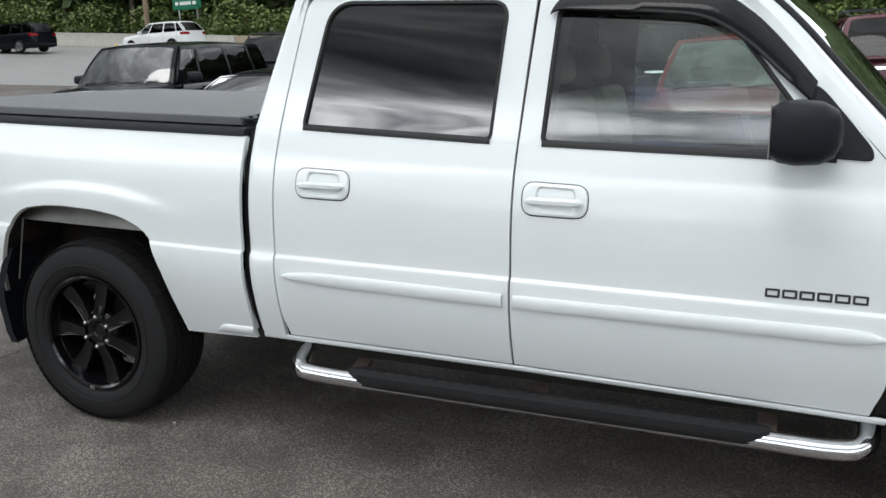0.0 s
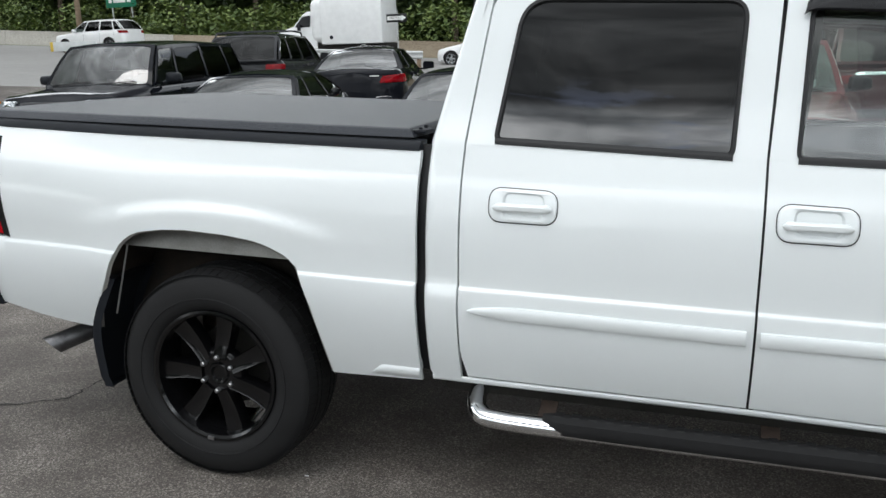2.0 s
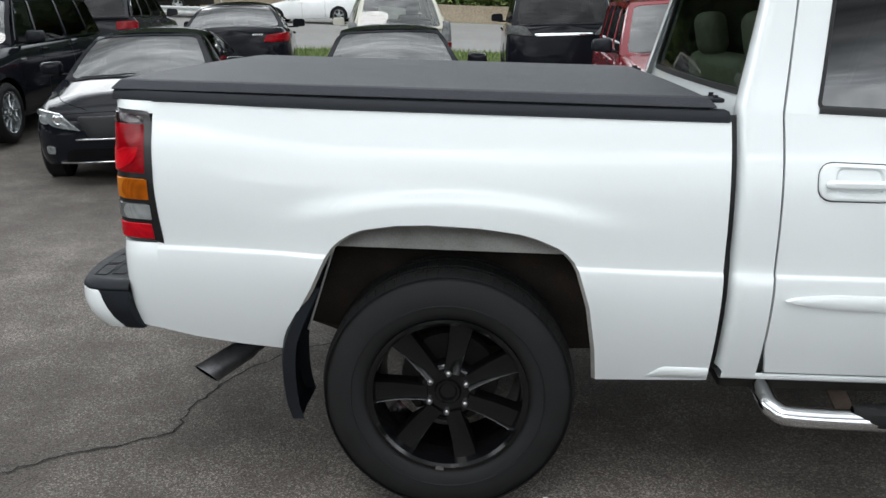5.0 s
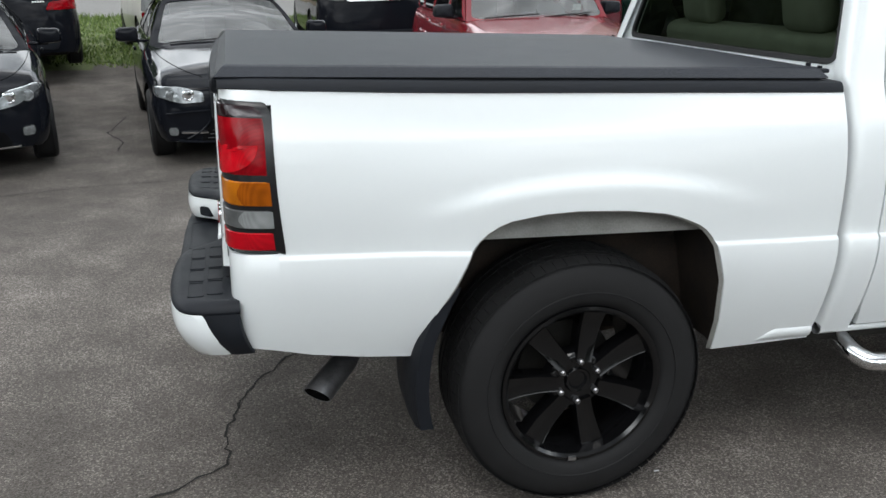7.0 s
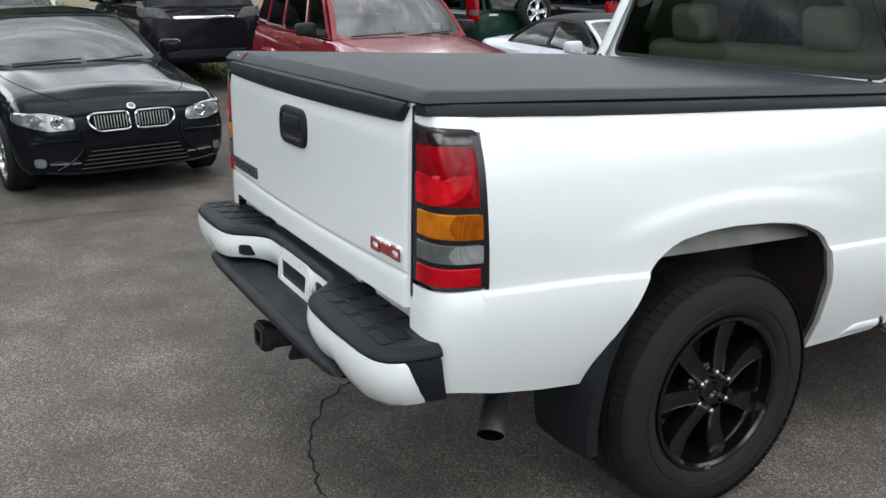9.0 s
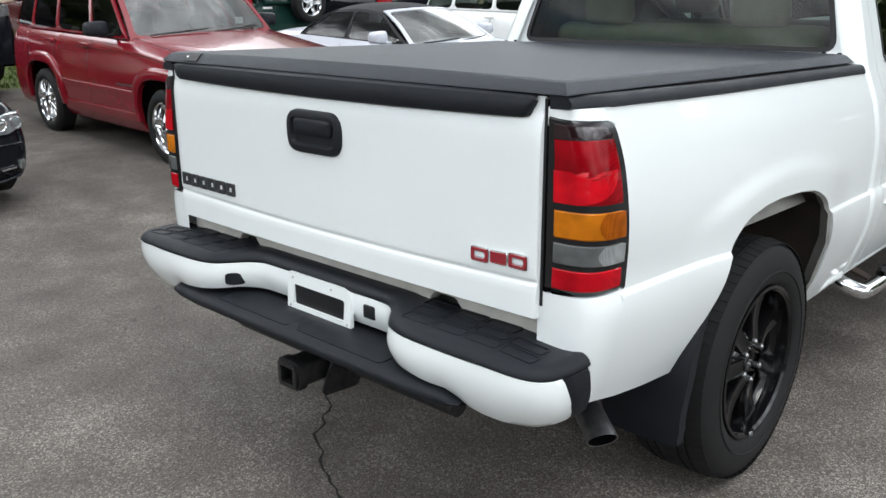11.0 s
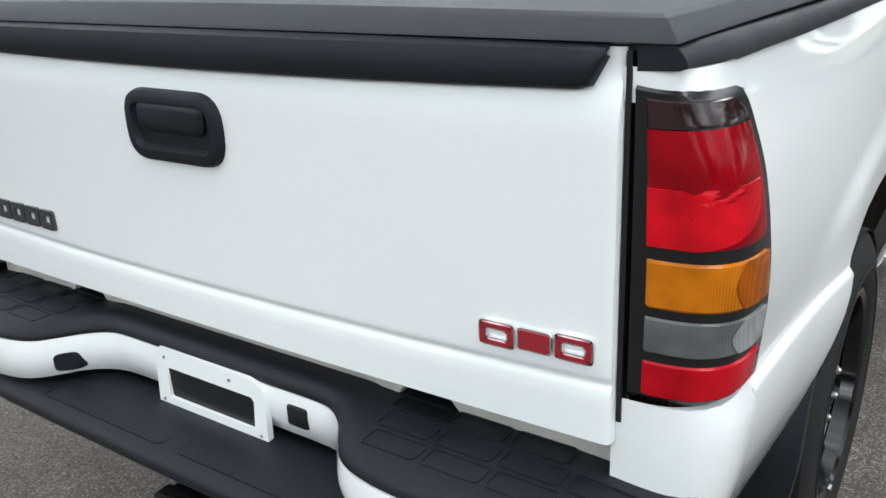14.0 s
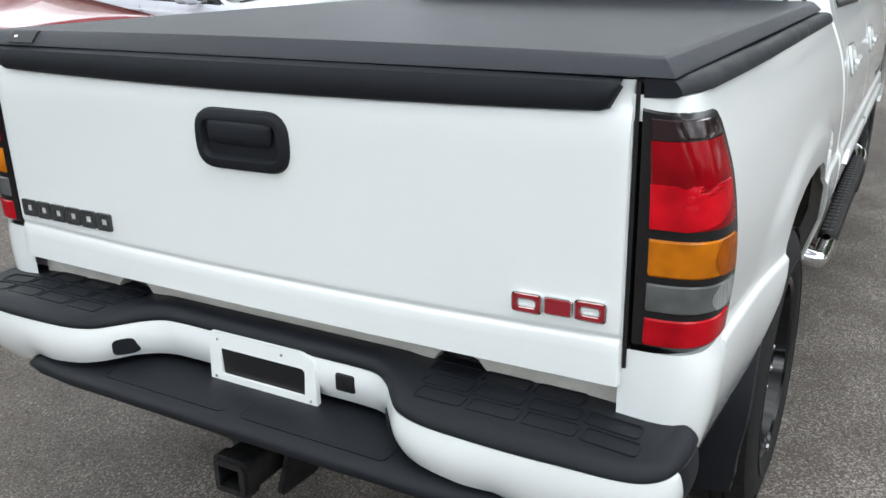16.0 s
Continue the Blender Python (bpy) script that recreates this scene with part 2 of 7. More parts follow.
BADGE_BLUE = material("badge_blue", (0.10, 0.16, 0.26), 0.3, coat=0.6)
for _m, _k in ((RUBBER, 0.25), (BLACK_PLASTIC, 0.22), (UNDERBODY, 0.2), (SEAL, 0.3), (VOID, 0.1), (RIM_BLACK, 0.45), (VINYL, 0.42), (DEFLECTOR, 0.22)):
    _m.node_tree.nodes["Principled BSDF"].inputs["Specular IOR Level"].default_value = _k
TAPE = material("faded_paper", (0.60, 0.66, 0.66), 0.7, vary=0.2, scale=30)


def car_paint(name, colour, rough=0.25):
    dark = max(colour) < 0.05
    m = material(name, colour, 0.07 if dark else rough, coat=0.0 if dark else 0.45, vary=0.05, scale=4)
    m.node_tree.nodes["Principled BSDF"].inputs["Specular IOR Level"].default_value = 0.13 if dark else 0.34
    return m


P_BLACK = car_paint("black_car_paint", (0.007, 0.008, 0.011))
P_CHARCOAL = car_paint("charcoal_car_paint", (0.030, 0.031, 0.034))
P_RED = car_paint("red_car_paint", (0.17, 0.006, 0.013), 0.2)
P_MAROON = car_paint("maroon_car_paint", (0.085, 0.012, 0.018))
P_GREEN = car_paint("dark_green_car_paint", (0.008, 0.028, 0.022))
P_SILVER = car_paint("silver_lilac_car_paint", (0.50, 0.52, 0.58), 0.3)
P_CREAM = car_paint("cream_car_paint", (0.55, 0.54, 0.47), 0.3)
P_WHITE = car_paint("plain_white_car_paint", (0.74, 0.75, 0.75), 0.3)
CANVAS = material("black_canvas_top", (0.014, 0.014, 0.016), 0.85, vary=0.2, scale=20, bump=0.4)
ASPHALT = ground_material("asphalt", [(0.27, (0.0295, 0.0246, 0.0207)), (0.44, (0.0765, 0.0662, 0.0575)), (0.61, (0.129, 0.1125, 0.0985)), (0.80, (0.40, 0.365, 0.33))], 190.0, 3.0, bump=1.0, spots=0.9)
ROAD = ground_material("highway_surface", [(0.2, (0.15, 0.145, 0.14)), (0.8, (0.30, 0.295, 0.285))], 40.0, 1.2)
GRASS_SOIL = ground_material("grassy_soil", [(0.25, (0.05, 0.055, 0.020)), (0.5, (0.085, 0.115, 0.030)), (0.8, (0.16, 0.18, 0.07))], 60.0, 2.0)
FOLIAGE_SHADED = ground_material("shaded_foliage", [(0.25, (0.008, 0.016, 0.005)), (0.5, (0.028, 0.050, 0.014)), (0.8, (0.09, 0.13, 0.035))], 3.0, 0.5)
CONCRETE = ground_material("barrier_concrete", [(0.2, (0.26, 0.245, 0.22)), (0.55, (0.42, 0.40, 0.36)), (0.85, (0.55, 0.53, 0.49))], 25.0, 0.8, bump=0.3)
CONCRETE_BROWN = ground_material("stained_concrete", [(0.2, (0.17, 0.13, 0.09)), (0.55, (0.30, 0.245, 0.18)), (0.85, (0.40, 0.35, 0.28))], 25.0, 0.8, bump=0.3)
CRACK = material("crack_shadow", (0.012, 0.011, 0.010), 0.95, vary=0.3, scale=40)
GALV = material("galvanised_steel", (0.50, 0.51, 0.51), 0.45, 0.8, vary=0.15, scale=5)
GALV_PALE = material("pale_zinc_sheet", (0.56, 0.58, 0.58), 0.6, vary=0.08, scale=5)
YELLOW = material("yellow_marking", (0.60, 0.42, 0.06), 0.6, vary=0.15)
SIGN_GREEN = material("sign_green", (0.01, 0.16, 0.09), 0.5)
SIGN_WHITE = material("sign_white", (0.75, 0.76, 0.75), 0.5)
WOOD_POLE = material("weathered_pole", (0.22, 0.16, 0.11), 0.85, vary=0.25, scale=6)
BARK = material("bark", (0.075, 0.055, 0.04), 0.9, vary=0.35, scale=10, bump=0.8, grain=60)


def leaf_material(name, dark, light):
    m = bpy.data.materials.new(name)
    m.use_nodes = True
    n, l = m.node_tree.nodes, m.node_tree.links
    b = n["Principled BSDF"]
    geo = n.new("ShaderNodeNewGeometry")
    r = ramp_of(n, l, geo.outputs["Random Per Island"], [(0.0, dark), (0.6, [(p + q) / 2 for p, q in zip(dark, light)]), (1.0, light)])
    l.new(r.outputs["Color"], b.inputs["Base Color"])
    b.inputs["Roughness"].default_value = 0.6
    return m


LEAF = leaf_material("tree_leaves", (0.032, 0.056, 0.018), (0.105, 0.15, 0.045))
LEAF_BRIGHT = leaf_material("shrub_leaves", (0.04, 0.075, 0.015), (0.16, 0.21, 0.05))
BLADE = leaf_material("grass_blades", (0.05, 0.095, 0.016), (0.19, 0.26, 0.065))


# ---- mesh helpers ----
def finish(name, bm, mat, parent=None, label="", angle=38):
    """Links a bmesh as one object, smooth but for its sharp edges."""
    bmesh.ops.remove_doubles(bm, verts=bm.verts, dist=0.00005)
    bm.normal_update()
    for e in bm.edges:
        if len(e.link_faces) == 2:
            e.smooth = e.calc_face_angle(0) < radians(angle)
    for f in bm.faces:
        f.smooth = True
    me = bpy.data.meshes.new(name)
    bm.to_mesh(me)
    bm.free()
    me.materials.append(mat)
    ob = new(name, me)
    if parent:
        ob.parent = parent
    if label:
        ob["label"] = label
    return ob


part = finish


def thing(name, label, category, m=None, group="", kind=""):
    ob = new(name)
    ob.empty_display_size = 0.2
    if m:
        ob.matrix_world = m
    return tagged(ob, label, category, group, kind)


def grid(bm, rows, wrap_u=False, wrap_v=False):
    """Quads over rows of points."""
    vs = [[bm.verts.new(p) for p in row] for row in rows]
    nu, nv = len(vs), len(vs[0])
    for i in range(nu if wrap_u else nu - 1):
        for j in range(nv if wrap_v else nv - 1):
            q = (vs[i][j], vs[(i + 1) % nu][j], vs[(i + 1) % nu][(j + 1) % nv], vs[i][(j + 1) % nv])
            try:
                bm.faces.new(q)
            except ValueError:
                pass
    return vs


def clean(bm):
    bmesh.ops.remove_doubles(bm, verts=bm.verts, dist=0.0004)
    bmesh.ops.dissolve_degenerate(bm, edges=bm.edges, dist=0.0003)
    return bm


def edge_in(bm, vec, steps=((1.0),)):
    """Folds the open edges of a sheet inwards, so that it has a thickness."""
    edges = [e for e in bm.edges if e.is_boundary]
    r = bmesh.ops.extrude_edge_only(bm, edges=edges)
    vs = [v for v in r["geom"] if isinstance(v, bmesh.types.BMVert)]
    bmesh.ops.translate(bm, verts=vs, vec=vec)
    return bm


def box(bm, x0, x1, y0, y1, z0, z1, r=0.0, seg=2):
    """A box, its edges rounded by r."""
    b = bmesh.new()
    bmesh.ops.create_cube(b, size=1.0)
    bmesh.ops.scale(b, vec=(abs(x1 - x0), abs(y1 - y0), abs(z1 - z0)), verts=b.verts)
    bmesh.ops.translate(b, vec=((x0 + x1) / 2, (y0 + y1) / 2, (z0 + z1) / 2), verts=b.verts)
    if r:
        bmesh.ops.bevel(b, geom=list(b.edges), offset=r, segments=seg, profile=0.5, affect="EDGES", clamp_overlap=True)
    merge(bm, b)
    return bm


def merge(bm, b, m=None):
    """Adds bmesh b, moved by m, to bm."""
    me = bpy.data.meshes.new("tmp")
    if m:
        bmesh.ops.transform(b, matrix=m, verts=b.verts)
    b.to_mesh(me)
    b.free()
    bm.from_mesh(me)
    bpy.data.meshes.remove(me)
    return bm


def cyl(bm, a, b, r0, r1=None, seg=20, caps=True):
    """A cylinder or cone frustum from a to b."""
    a, b = Vector(a), Vector(b)
    r1 = r0 if r1 is None else r1
    q = (b - a).to_track_quat("Z", "Y").to_matrix()
    ring = lambda c, r: [c + q @ Vector((r * math.cos(2 * math.pi * k / seg), r * math.sin(2 * math.pi * k / seg), 0)) for k in range(seg)]
    vs = grid(bm, [ring(a, r0), ring(b, r1)], wrap_v=True)
    if caps:
        bm.faces.new(list(reversed(vs[0])))
        bm.faces.new(vs[1])
    return bm


def sweep(bm, path, prof, closed=True, caps=True):
    """A section (list of side, up) carried along a path of points; up stays world z where it can."""
    rows = []
    for i, p in enumerate(path):
        p = Vector(p)
        d = (Vector(path[min(i + 1, len(path) - 1)]) - Vector(path[max(i - 1, 0)])).normalized()
        up = Vector((0, 0, 1)) if abs(d.z) < 0.95 else Vector((0, 1, 0))
        side = d.cross(up).normalized()
        up = side.cross(d)
        rows.append([p + side * s + up * u for s, u in prof])
    vs = grid(bm, rows, wrap_v=closed)
    if caps and closed:
        bm.faces.new(list(reversed(vs[0])))
        bm.faces.new(vs[-1])
    return bm


def circle(r, n=12, rz=None):
    rz = r if rz is None else rz
    return [(r * math.cos(2 * math.pi * k / n), rz * math.sin(2 * math.pi * k / n)) for k in range(n)]


def lathe(bm, prof, seg=48):
    """A profile of (radius, y) turned about the y axis."""
    rows = [[(r * math.cos(2 * math.pi * k / seg), y, r * math.sin(2 * math.pi * k / seg)) for r, y in prof] for k in range(seg)]
    grid(bm, rows, wrap_u=True)
    return bm


def line(pts, x):
    """Piecewise linear lookup."""
    if x <= pts[0][0]:
        return pts[0][1]
    for (a, p), (b, q) in zip(pts, pts[1:]):
        if x <= b:
            return p + (q - p) * (x - a) / (b - a) if b > a else q
    return pts[-1][1]


def soft(pts, x):
    """The same, eased from knot to knot."""
    if x <= pts[0][0]:
        return pts[0][1]
    for (a, p), (b, q) in zip(pts, pts[1:]):
        if x <= b:
            u = (x - a) / (b - a)
            return p + (q - p) * u * u * (3 - 2 * u)
    return pts[-1][1]


def spline(pts, n):
    """n points of a Catmull-Rom curve through pts."""
    pts = [Vector(p) for p in pts]
    out = []
    for k in range(n):
        u = k / (n - 1) * (len(pts) - 1)
        i = min(int(u), len(pts) - 2)
        t = u - i
        p0, p1, p2, p3 = pts[max(i - 1, 0)], pts[i], pts[i + 1], pts[min(i + 2, len(pts) - 1)]
        out.append(0.5 * ((2 * p1) + (p2 - p0) * t + (2 * p0 - 5 * p1 + 4 * p2 - p3) * t * t + (3 * p1 - p0 - 3 * p2 + p3) * t ** 3))
    return out


def steps(a, b, n):
    return [a + (b - a) * k / n for k in range(n + 1)]


def rounded(poly, r, seg=4):
    """A closed 2D polygon with its corners rounded."""
    out = []
    n = len(poly)
    for i in range(n):
        p, a, b = Vector(poly[i]), Vector(poly[i - 1]), Vector(poly[(i + 1) % n])
        rr = r[i] if isinstance(r, (list, tuple)) else r
        ra, rb = min(rr, (a - p).length * 0.45), min(rr, (b - p).length * 0.45)
        s, e = p + (a - p).normalized() * ra, p + (b - p).normalized() * rb
        for k in range(seg + 1):
            t = k / seg
            out.append(tuple(s * (1 - t) ** 2 + p * 2 * t * (1 - t) + e * t * t))
    return out


def face_out(bm, origin):
    """Turns all faces of an open sheet away from a point."""
    o = Vector(origin)
    bm.normal_update()
    for f in bm.faces:
        if f.normal.dot(f.calc_center_median() - o) < 0:
            f.normal_flip()
    return bm


def plate(bm, outline, fn, depth, inset=0.0):
    """A slab with a 2D outline: fn maps (u, v) to its face and depth, a vector, leads to its back. inset rounds the face's edge."""
    c = Vector((sum(p[0] for p in outline) / len(outline), sum(p[1] for p in outline) / len(outline)))
    d = Vector(depth)
    face = [Vector(fn(*(c + (Vector(p) - c) * (1 - inset)))) for p in outline]
    rows = [face]
    if inset:
        rows.append([Vector(fn(*p)) + d * 0.35 for p in outline])
    rows.append([Vector(fn(*p)) + d for p in outline])
    vs = grid(bm, rows, wrap_v=True)
    bm.faces.new(vs[0])
    bm.faces.new(list(reversed(vs[-1])))
    return bm


def ring(bm, outer, inner, fn, depth=None):
    """The strip between two outlines of the same count, with folded edges where a depth is given."""
    n = len(outer)
    rows = []
    if depth:
        rows.append([Vector(fn(*p)) + Vector(depth) for p in outer])
    rows.append([fn(*p) for p in outer])
    rows.append([fn(*p) for p in inner])
    if depth:
        rows.append([Vector(fn(*p)) + Vector(depth) for p in inner])
    grid(bm, rows, wrap_v=True)
    return bm


def shrink(poly, d):
    """Moves a closed 2D outline inwards by d (outwards if negative)."""
    n = len(poly)
    area = sum(poly[i][0] * poly[(i + 1) % n][1] - poly[(i + 1) % n][0] * poly[i][1] for i in range(n))
    s = 1 if area > 0 else -1
    out = []
    for i in range(n):
        a, b = Vector(poly[i - 1]), Vector(poly[(i + 1) % n])
        t = (b - a).normalized()
        out.append((poly[i][0] - t.y * d * s, poly[i][1] + t.x * d * s))
    return out

def smooth01(u):
    u = min(1.0, max(0.0, u))
    return u * u * (3 - 2 * u)


# ---- the lie of the land: the lot falls behind the truck, then climbs to a highway that rises to one side ----
def height(x, y):
    xc = min(40.0, max(-90.0, x))
    t1, t2 = smooth01((y - 10.0) / 9.0), smooth01((y - 17.0) / 24.0)
    near = -0.026 * min(xc, 3.7) - 0.021 * min(6.0, max(0.0, y + 0.85)) + 0.07 * smooth01((y - 2.6) / 2.2) * smooth01((x + 0.2) / 1.4) - 0.018 * smooth01((1.8 - y) / 2.0)
    return near * (1 - t1) + 0.23 * smooth01((y - 8.0) / 5.0) + t1 * (-0.07 - 0.034 * xc) + t2 * (0.20 - 0.020 * xc)


# ---- the white pickup: x forward, rear axle at x = 0, standing nose-down by RAKE ----
RAKE = 1.6
TRUCK = pose(0, -0.017, -0.018, -1.2, RAKE, -0.6)
truck = thing("pickup_truck", "white crew-cab pickup truck with black wheels, parked on asphalt", "pickup truck", TRUCK)

HALF = [(p.x, p.y) for p in spline([(0.42, 0.884), (0.50, 0.920), (0.60, 0.957), (0.70, 0.983), (0.78, 0.994), (0.825, 0.9925), (0.838, 0.9915), (0.845, 0.989), (0.851, 0.9815), (0.858, 0.9795), (0.90, 0.980),
                                    (1.00, 0.981), (1.10, 0.973), (1.20, 0.952), (1.28, 0.922), (1.33, 0.902), (1.45, 0.866), (1.60, 0.818), (1.75, 0.768), (1.86, 0.728)], 240)]
BELT = [(0.86, 1.338), (1.96, 1.312), (3.2, 1.298)]
CREASE = [(-1.06, 0.893), (-0.894, 0.889), (-0.525, 0.884), (-0.4, 0.879), (0.41, 0.8605), (0.62, 0.854), (0.9, 0.851), (1.6, 0.847), (2.2, 0.843), (3.3, 0.838)]


def half(x, z):
    """The body's half width; the styling crease rises towards the rear."""
    c = line(CREASE, x)
    w = min(1.0, max(0.0, (1.12 - z) / (1.12 - c)))
    return line(HALF, z + (0.849 - c) * w)


def bed_half(x, z):
    """The bed's side: drawn in at the rear, with a raised flare over the wheel."""
    h = half(x, z) - line([(0.90, 0.026), (1.30, -0.006)], z) * smooth01((-0.25 - x) / 0.75)
    wx = smooth01((0.66 - abs(x)) / 0.34)
    top = 1.098 - 0.05 * (x / 0.43) ** 2
    wz = smooth01((top - z) / 0.045) * smooth01((z - 0.55) / 0.3)
    return h + 0.012 * wx * wz


ARCH = [(-0.549, 0.535), (-0.505, 0.654), (-0.4375, 0.774), (-0.408, 0.838), (-0.388, 0.879), (-0.368, 0.908), (-0.344, 0.930), (-0.310, 0.952), (-0.272, 0.967), (-0.1665, 0.983), (-0.062, 0.987), (0.0945, 0.980), (0.216, 0.965), (0.265, 0.952),
        (0.303, 0.937), (0.335, 0.923), (0.3615, 0.905), (0.385, 0.880), (0.401, 0.853), (0.4395, 0.735), (0.469, 0.575), (0.483, 0.452)]


def bed_low(x):
    if x < ARCH[0][0]:
        return line([(-1.05, 0.628), (-0.95, 0.592), (-0.85, 0.567), (-0.70, 0.545), (-0.548, 0.534)], x)
    if x > ARCH[-1][0]:
        return line([(0.483, 0.452), (0.86, 0.467)], x)
    return line(ARCH, x)


def bed_top(x):
    return line([(-1.06, 1.345), (-0.35, 1.327), (0.85, 1.307)], x)


def columns(xs, low, top, wide, s, n0=8, n1=20):
    """Side sheet as columns of points, with a row on either side of the crease."""
    rows = []
    for x in xs:
        lo, hi, c = low(x), top(x), line(CREASE, x)
        a, b = max(lo, c - 0.012), max(lo, c + 0.010)
        zs = steps(lo, a, n0) + [max(lo, c + k) for k in (-0.008, -0.005, -0.002, 0.001, 0.004, 0.007)] + steps(b, hi, n1)
        rows.append([(x, s * wide(x, z), z) for z in zs])
    return rows


def xs_between(a, b, step, extra=()):
    n = max(2, round(abs(b - a) / step))
    return sorted(set(round(v, 5) for v in steps(a, b, n) + [e for e in extra if min(a, b) < e < max(a, b)]))


def rear_corner(u, z, s, out=0.0):
    """The rounded rear corner of the bed, u from the side to the tailgate's gap."""
    h = bed_half(-0.935, z)
    m = 3.4
    k = (u ** m + (1 - u) ** m) ** (1 / m)
    a, b = u / k, (1 - u) / k
    na, nb = a ** (m - 1), b ** (m - 1)
    n = math.hypot(na, nb)
    return (-0.935 - 0.136 * a - out * na / n, s * (0.826 + (h - 0.826) * b + out * nb / n), z)


def body_side(s):
    """One side of the bed with its lamp pocket, wheelhouse and flap."""
    bm = bmesh.new()
    grid(bm, columns(xs_between(-0.935, 0.842, 0.022, [p[0] for p in ARCH] + steps(-0.548, -0.30, 16) + steps(0.30, 0.483, 16)), bed_low, bed_top, bed_half, s))
    us = steps(0, 1, 12)
    low = lambda u: 0.588 + 0.045 * u
    grid(bm, [[rear_corner(u, z, s) for z in steps(low(u), 0.900, 10)] for u in us])
    grid(bm, [[rear_corner(u, z, s) for z in steps(1.307, 1.344 + 0.006 * u, 3)] for u in us])
    clean(bm)
    edge_in(bm, (0, -s * 0.018, 0.0))
    side = part("bed_side", bm, WHITE, truck)
    # small moulded swell low in front of the wheel
    bm = bmesh.new()
    rows = []
    for x in steps(0.63, 0.838, 12):
        k = smooth01((x - 0.63) / 0.07)
        rows.append([(x, s * (bed_half(x, z) + 0.012 * k * math.sin(math.pi * v) ** 0.7 - 0.001), z) for v, z in ((v, 0.471 + 0.044 * k * v + 0.004 * v) for v in steps(0, 1, 6))])
    grid(bm, rows)
    part("sill_swell", bm, WHITE, side)
    # lip and wheelhouse
    bm = bmesh.new()
    arch = [Vector((x, 0, z)) for x, z in ARCH]
    base = lambda p: 0.020 * smooth01(p.x / 0.2)
    deep = lambda p: max(smooth01((p.z - 0.90) / 0.08), 0.10 * smooth01(p.x / 0.2))
    rows = []
    for p in arch:
        out = (p - Vector((0, 0, 0.45))).normalized()
        y = bed_half(p.x, p.z)
        rows.append([(p.x, s * (y - 0.004), p.z), (p.x - out.x * 0.012, s * (y - 0.012), p.z - out.z * 0.006), (p.x + out.x * 0.014, s * (y - 0.010 - base(p) - 0.03 * deep(p)), p.z + out.z * 0.012), (p.x + out.x * 0.022, s * (y - 0.014 - base(p) - 0.135 * deep(p)), p.z + out.z * 0.02)])
    grid(bm, rows)
    part("wheel_arch_lip", bm, LINER, side, "grey primer inside of the wheel arch")
    bm = bmesh.new()
    ring_pts = [Vector((x, 0, z)) for x, z in ARCH]
    rows = []
    for p in ring_pts:
        out = (p - Vector((0, 0, 0.45))).normalized()
        q = p + out * 0.036
        y = bed_half(p.x, p.z)
        rows.append([(p.x + out.x * 0.024, s * (y - 0.015 - base(p) - 0.132 * deep(p)), p.z + out.z * 0.022), (q.x, s * 0.79, q.z), (q.x * 1.0, s * 0.62, q.z), (q.x * 0.5, s * 0.60, 0.42 + (q.z - 0.42) * 0.5), (0, s * 0.60, 0.45)])
    grid(bm, rows)
    part("wheelhouse", bm, WHEELHOUSE, side)
    bm = bmesh.new()
    grid(bm, [[(x, s * (0.905 - 0.05 * smooth01((z - 0.87) / 0.10)), z) for z in steps(0.885 - 0.012 * x, 1.00, 8)] for x in steps(-0.43, 0.40, 12)])
    edge_in(bm, (0, -s * 0.006, 0))
    part("inner_panel", bm, LINER, side, "grey primed inner panel")
    bm = bmesh.new()
    cyl(bm, (-0.37, s * 0.93, 0.90), (-0.47, s * 0.90, 0.60), 0.004, seg=6)
    if s < 0:
        part("brace_rod", bm, GALV, side)
    else:
        bm.free()
    # splash flap behind the wheel
    bm = bmesh.new()
    prof = [(-0.452, 0.765), (-0.50, 0.665), (-0.535, 0.57), (-0.545, 0.46), (-0.54, 0.36), (-0.525, 0.292)]
    rows = []
    for x, z in [(p.x, p.y) for p in spline(prof, 14)]:
        yo = 0.968 - 0.02 * smooth01((0.55 - z) / 0.2) if z > 0.33 else 0.94
        rows.append([(x, s * yo, z), (x - 0.012, s * (yo - 0.03), z), (x - 0.016, s * 0.82, z - 0.004), (x - 0.012, s * 0.69, z)])
    grid(bm, rows)
    edge_in(bm, (0.040, 0, 0))
    part("splash_flap", bm, BLACK_PLASTIC, side, "black plastic splash flap")
    # rail cap
    bm = bmesh.new()
    rows = []
    for x in steps(-1.072, 0.836, 40):
        t = bed_top(x)
        lip = 0.006 * max(0.0, (-0.60 - x) / 0.47)
        h = bed_half(x, t) - 0.02 * smooth01((-0.95 - x) / 0.1)
        inn = max(h - 0.10, 0.828)
        rows.append([(x, s * (h - 0.004), t - 0.004 + lip), (x, s * (h + 0.006), t + lip), (x, s * (h + 0.004), t + 0.012 + lip * 0.5), (x, s * (h - 0.004), t + 0.026), (x, s * (h - 0.014), t + 0.031), (x, s * inn, t + 0.032), (x, s * inn, t)])
    grid(bm, rows)
    for r in (0, -1):
        bmesh.ops.contextual_create(bm, geom=[e for e in bm.edges if e.is_boundary and abs(e.verts[0].co.x - rows[r][0][0]) < 1e-5 and abs(e.verts[1].co.x - rows[r][0][0]) < 1e-5])
    part("rail_cap", bm, BLACK_PLASTIC, truck, "matt black plastic bed rail cap")
    return side


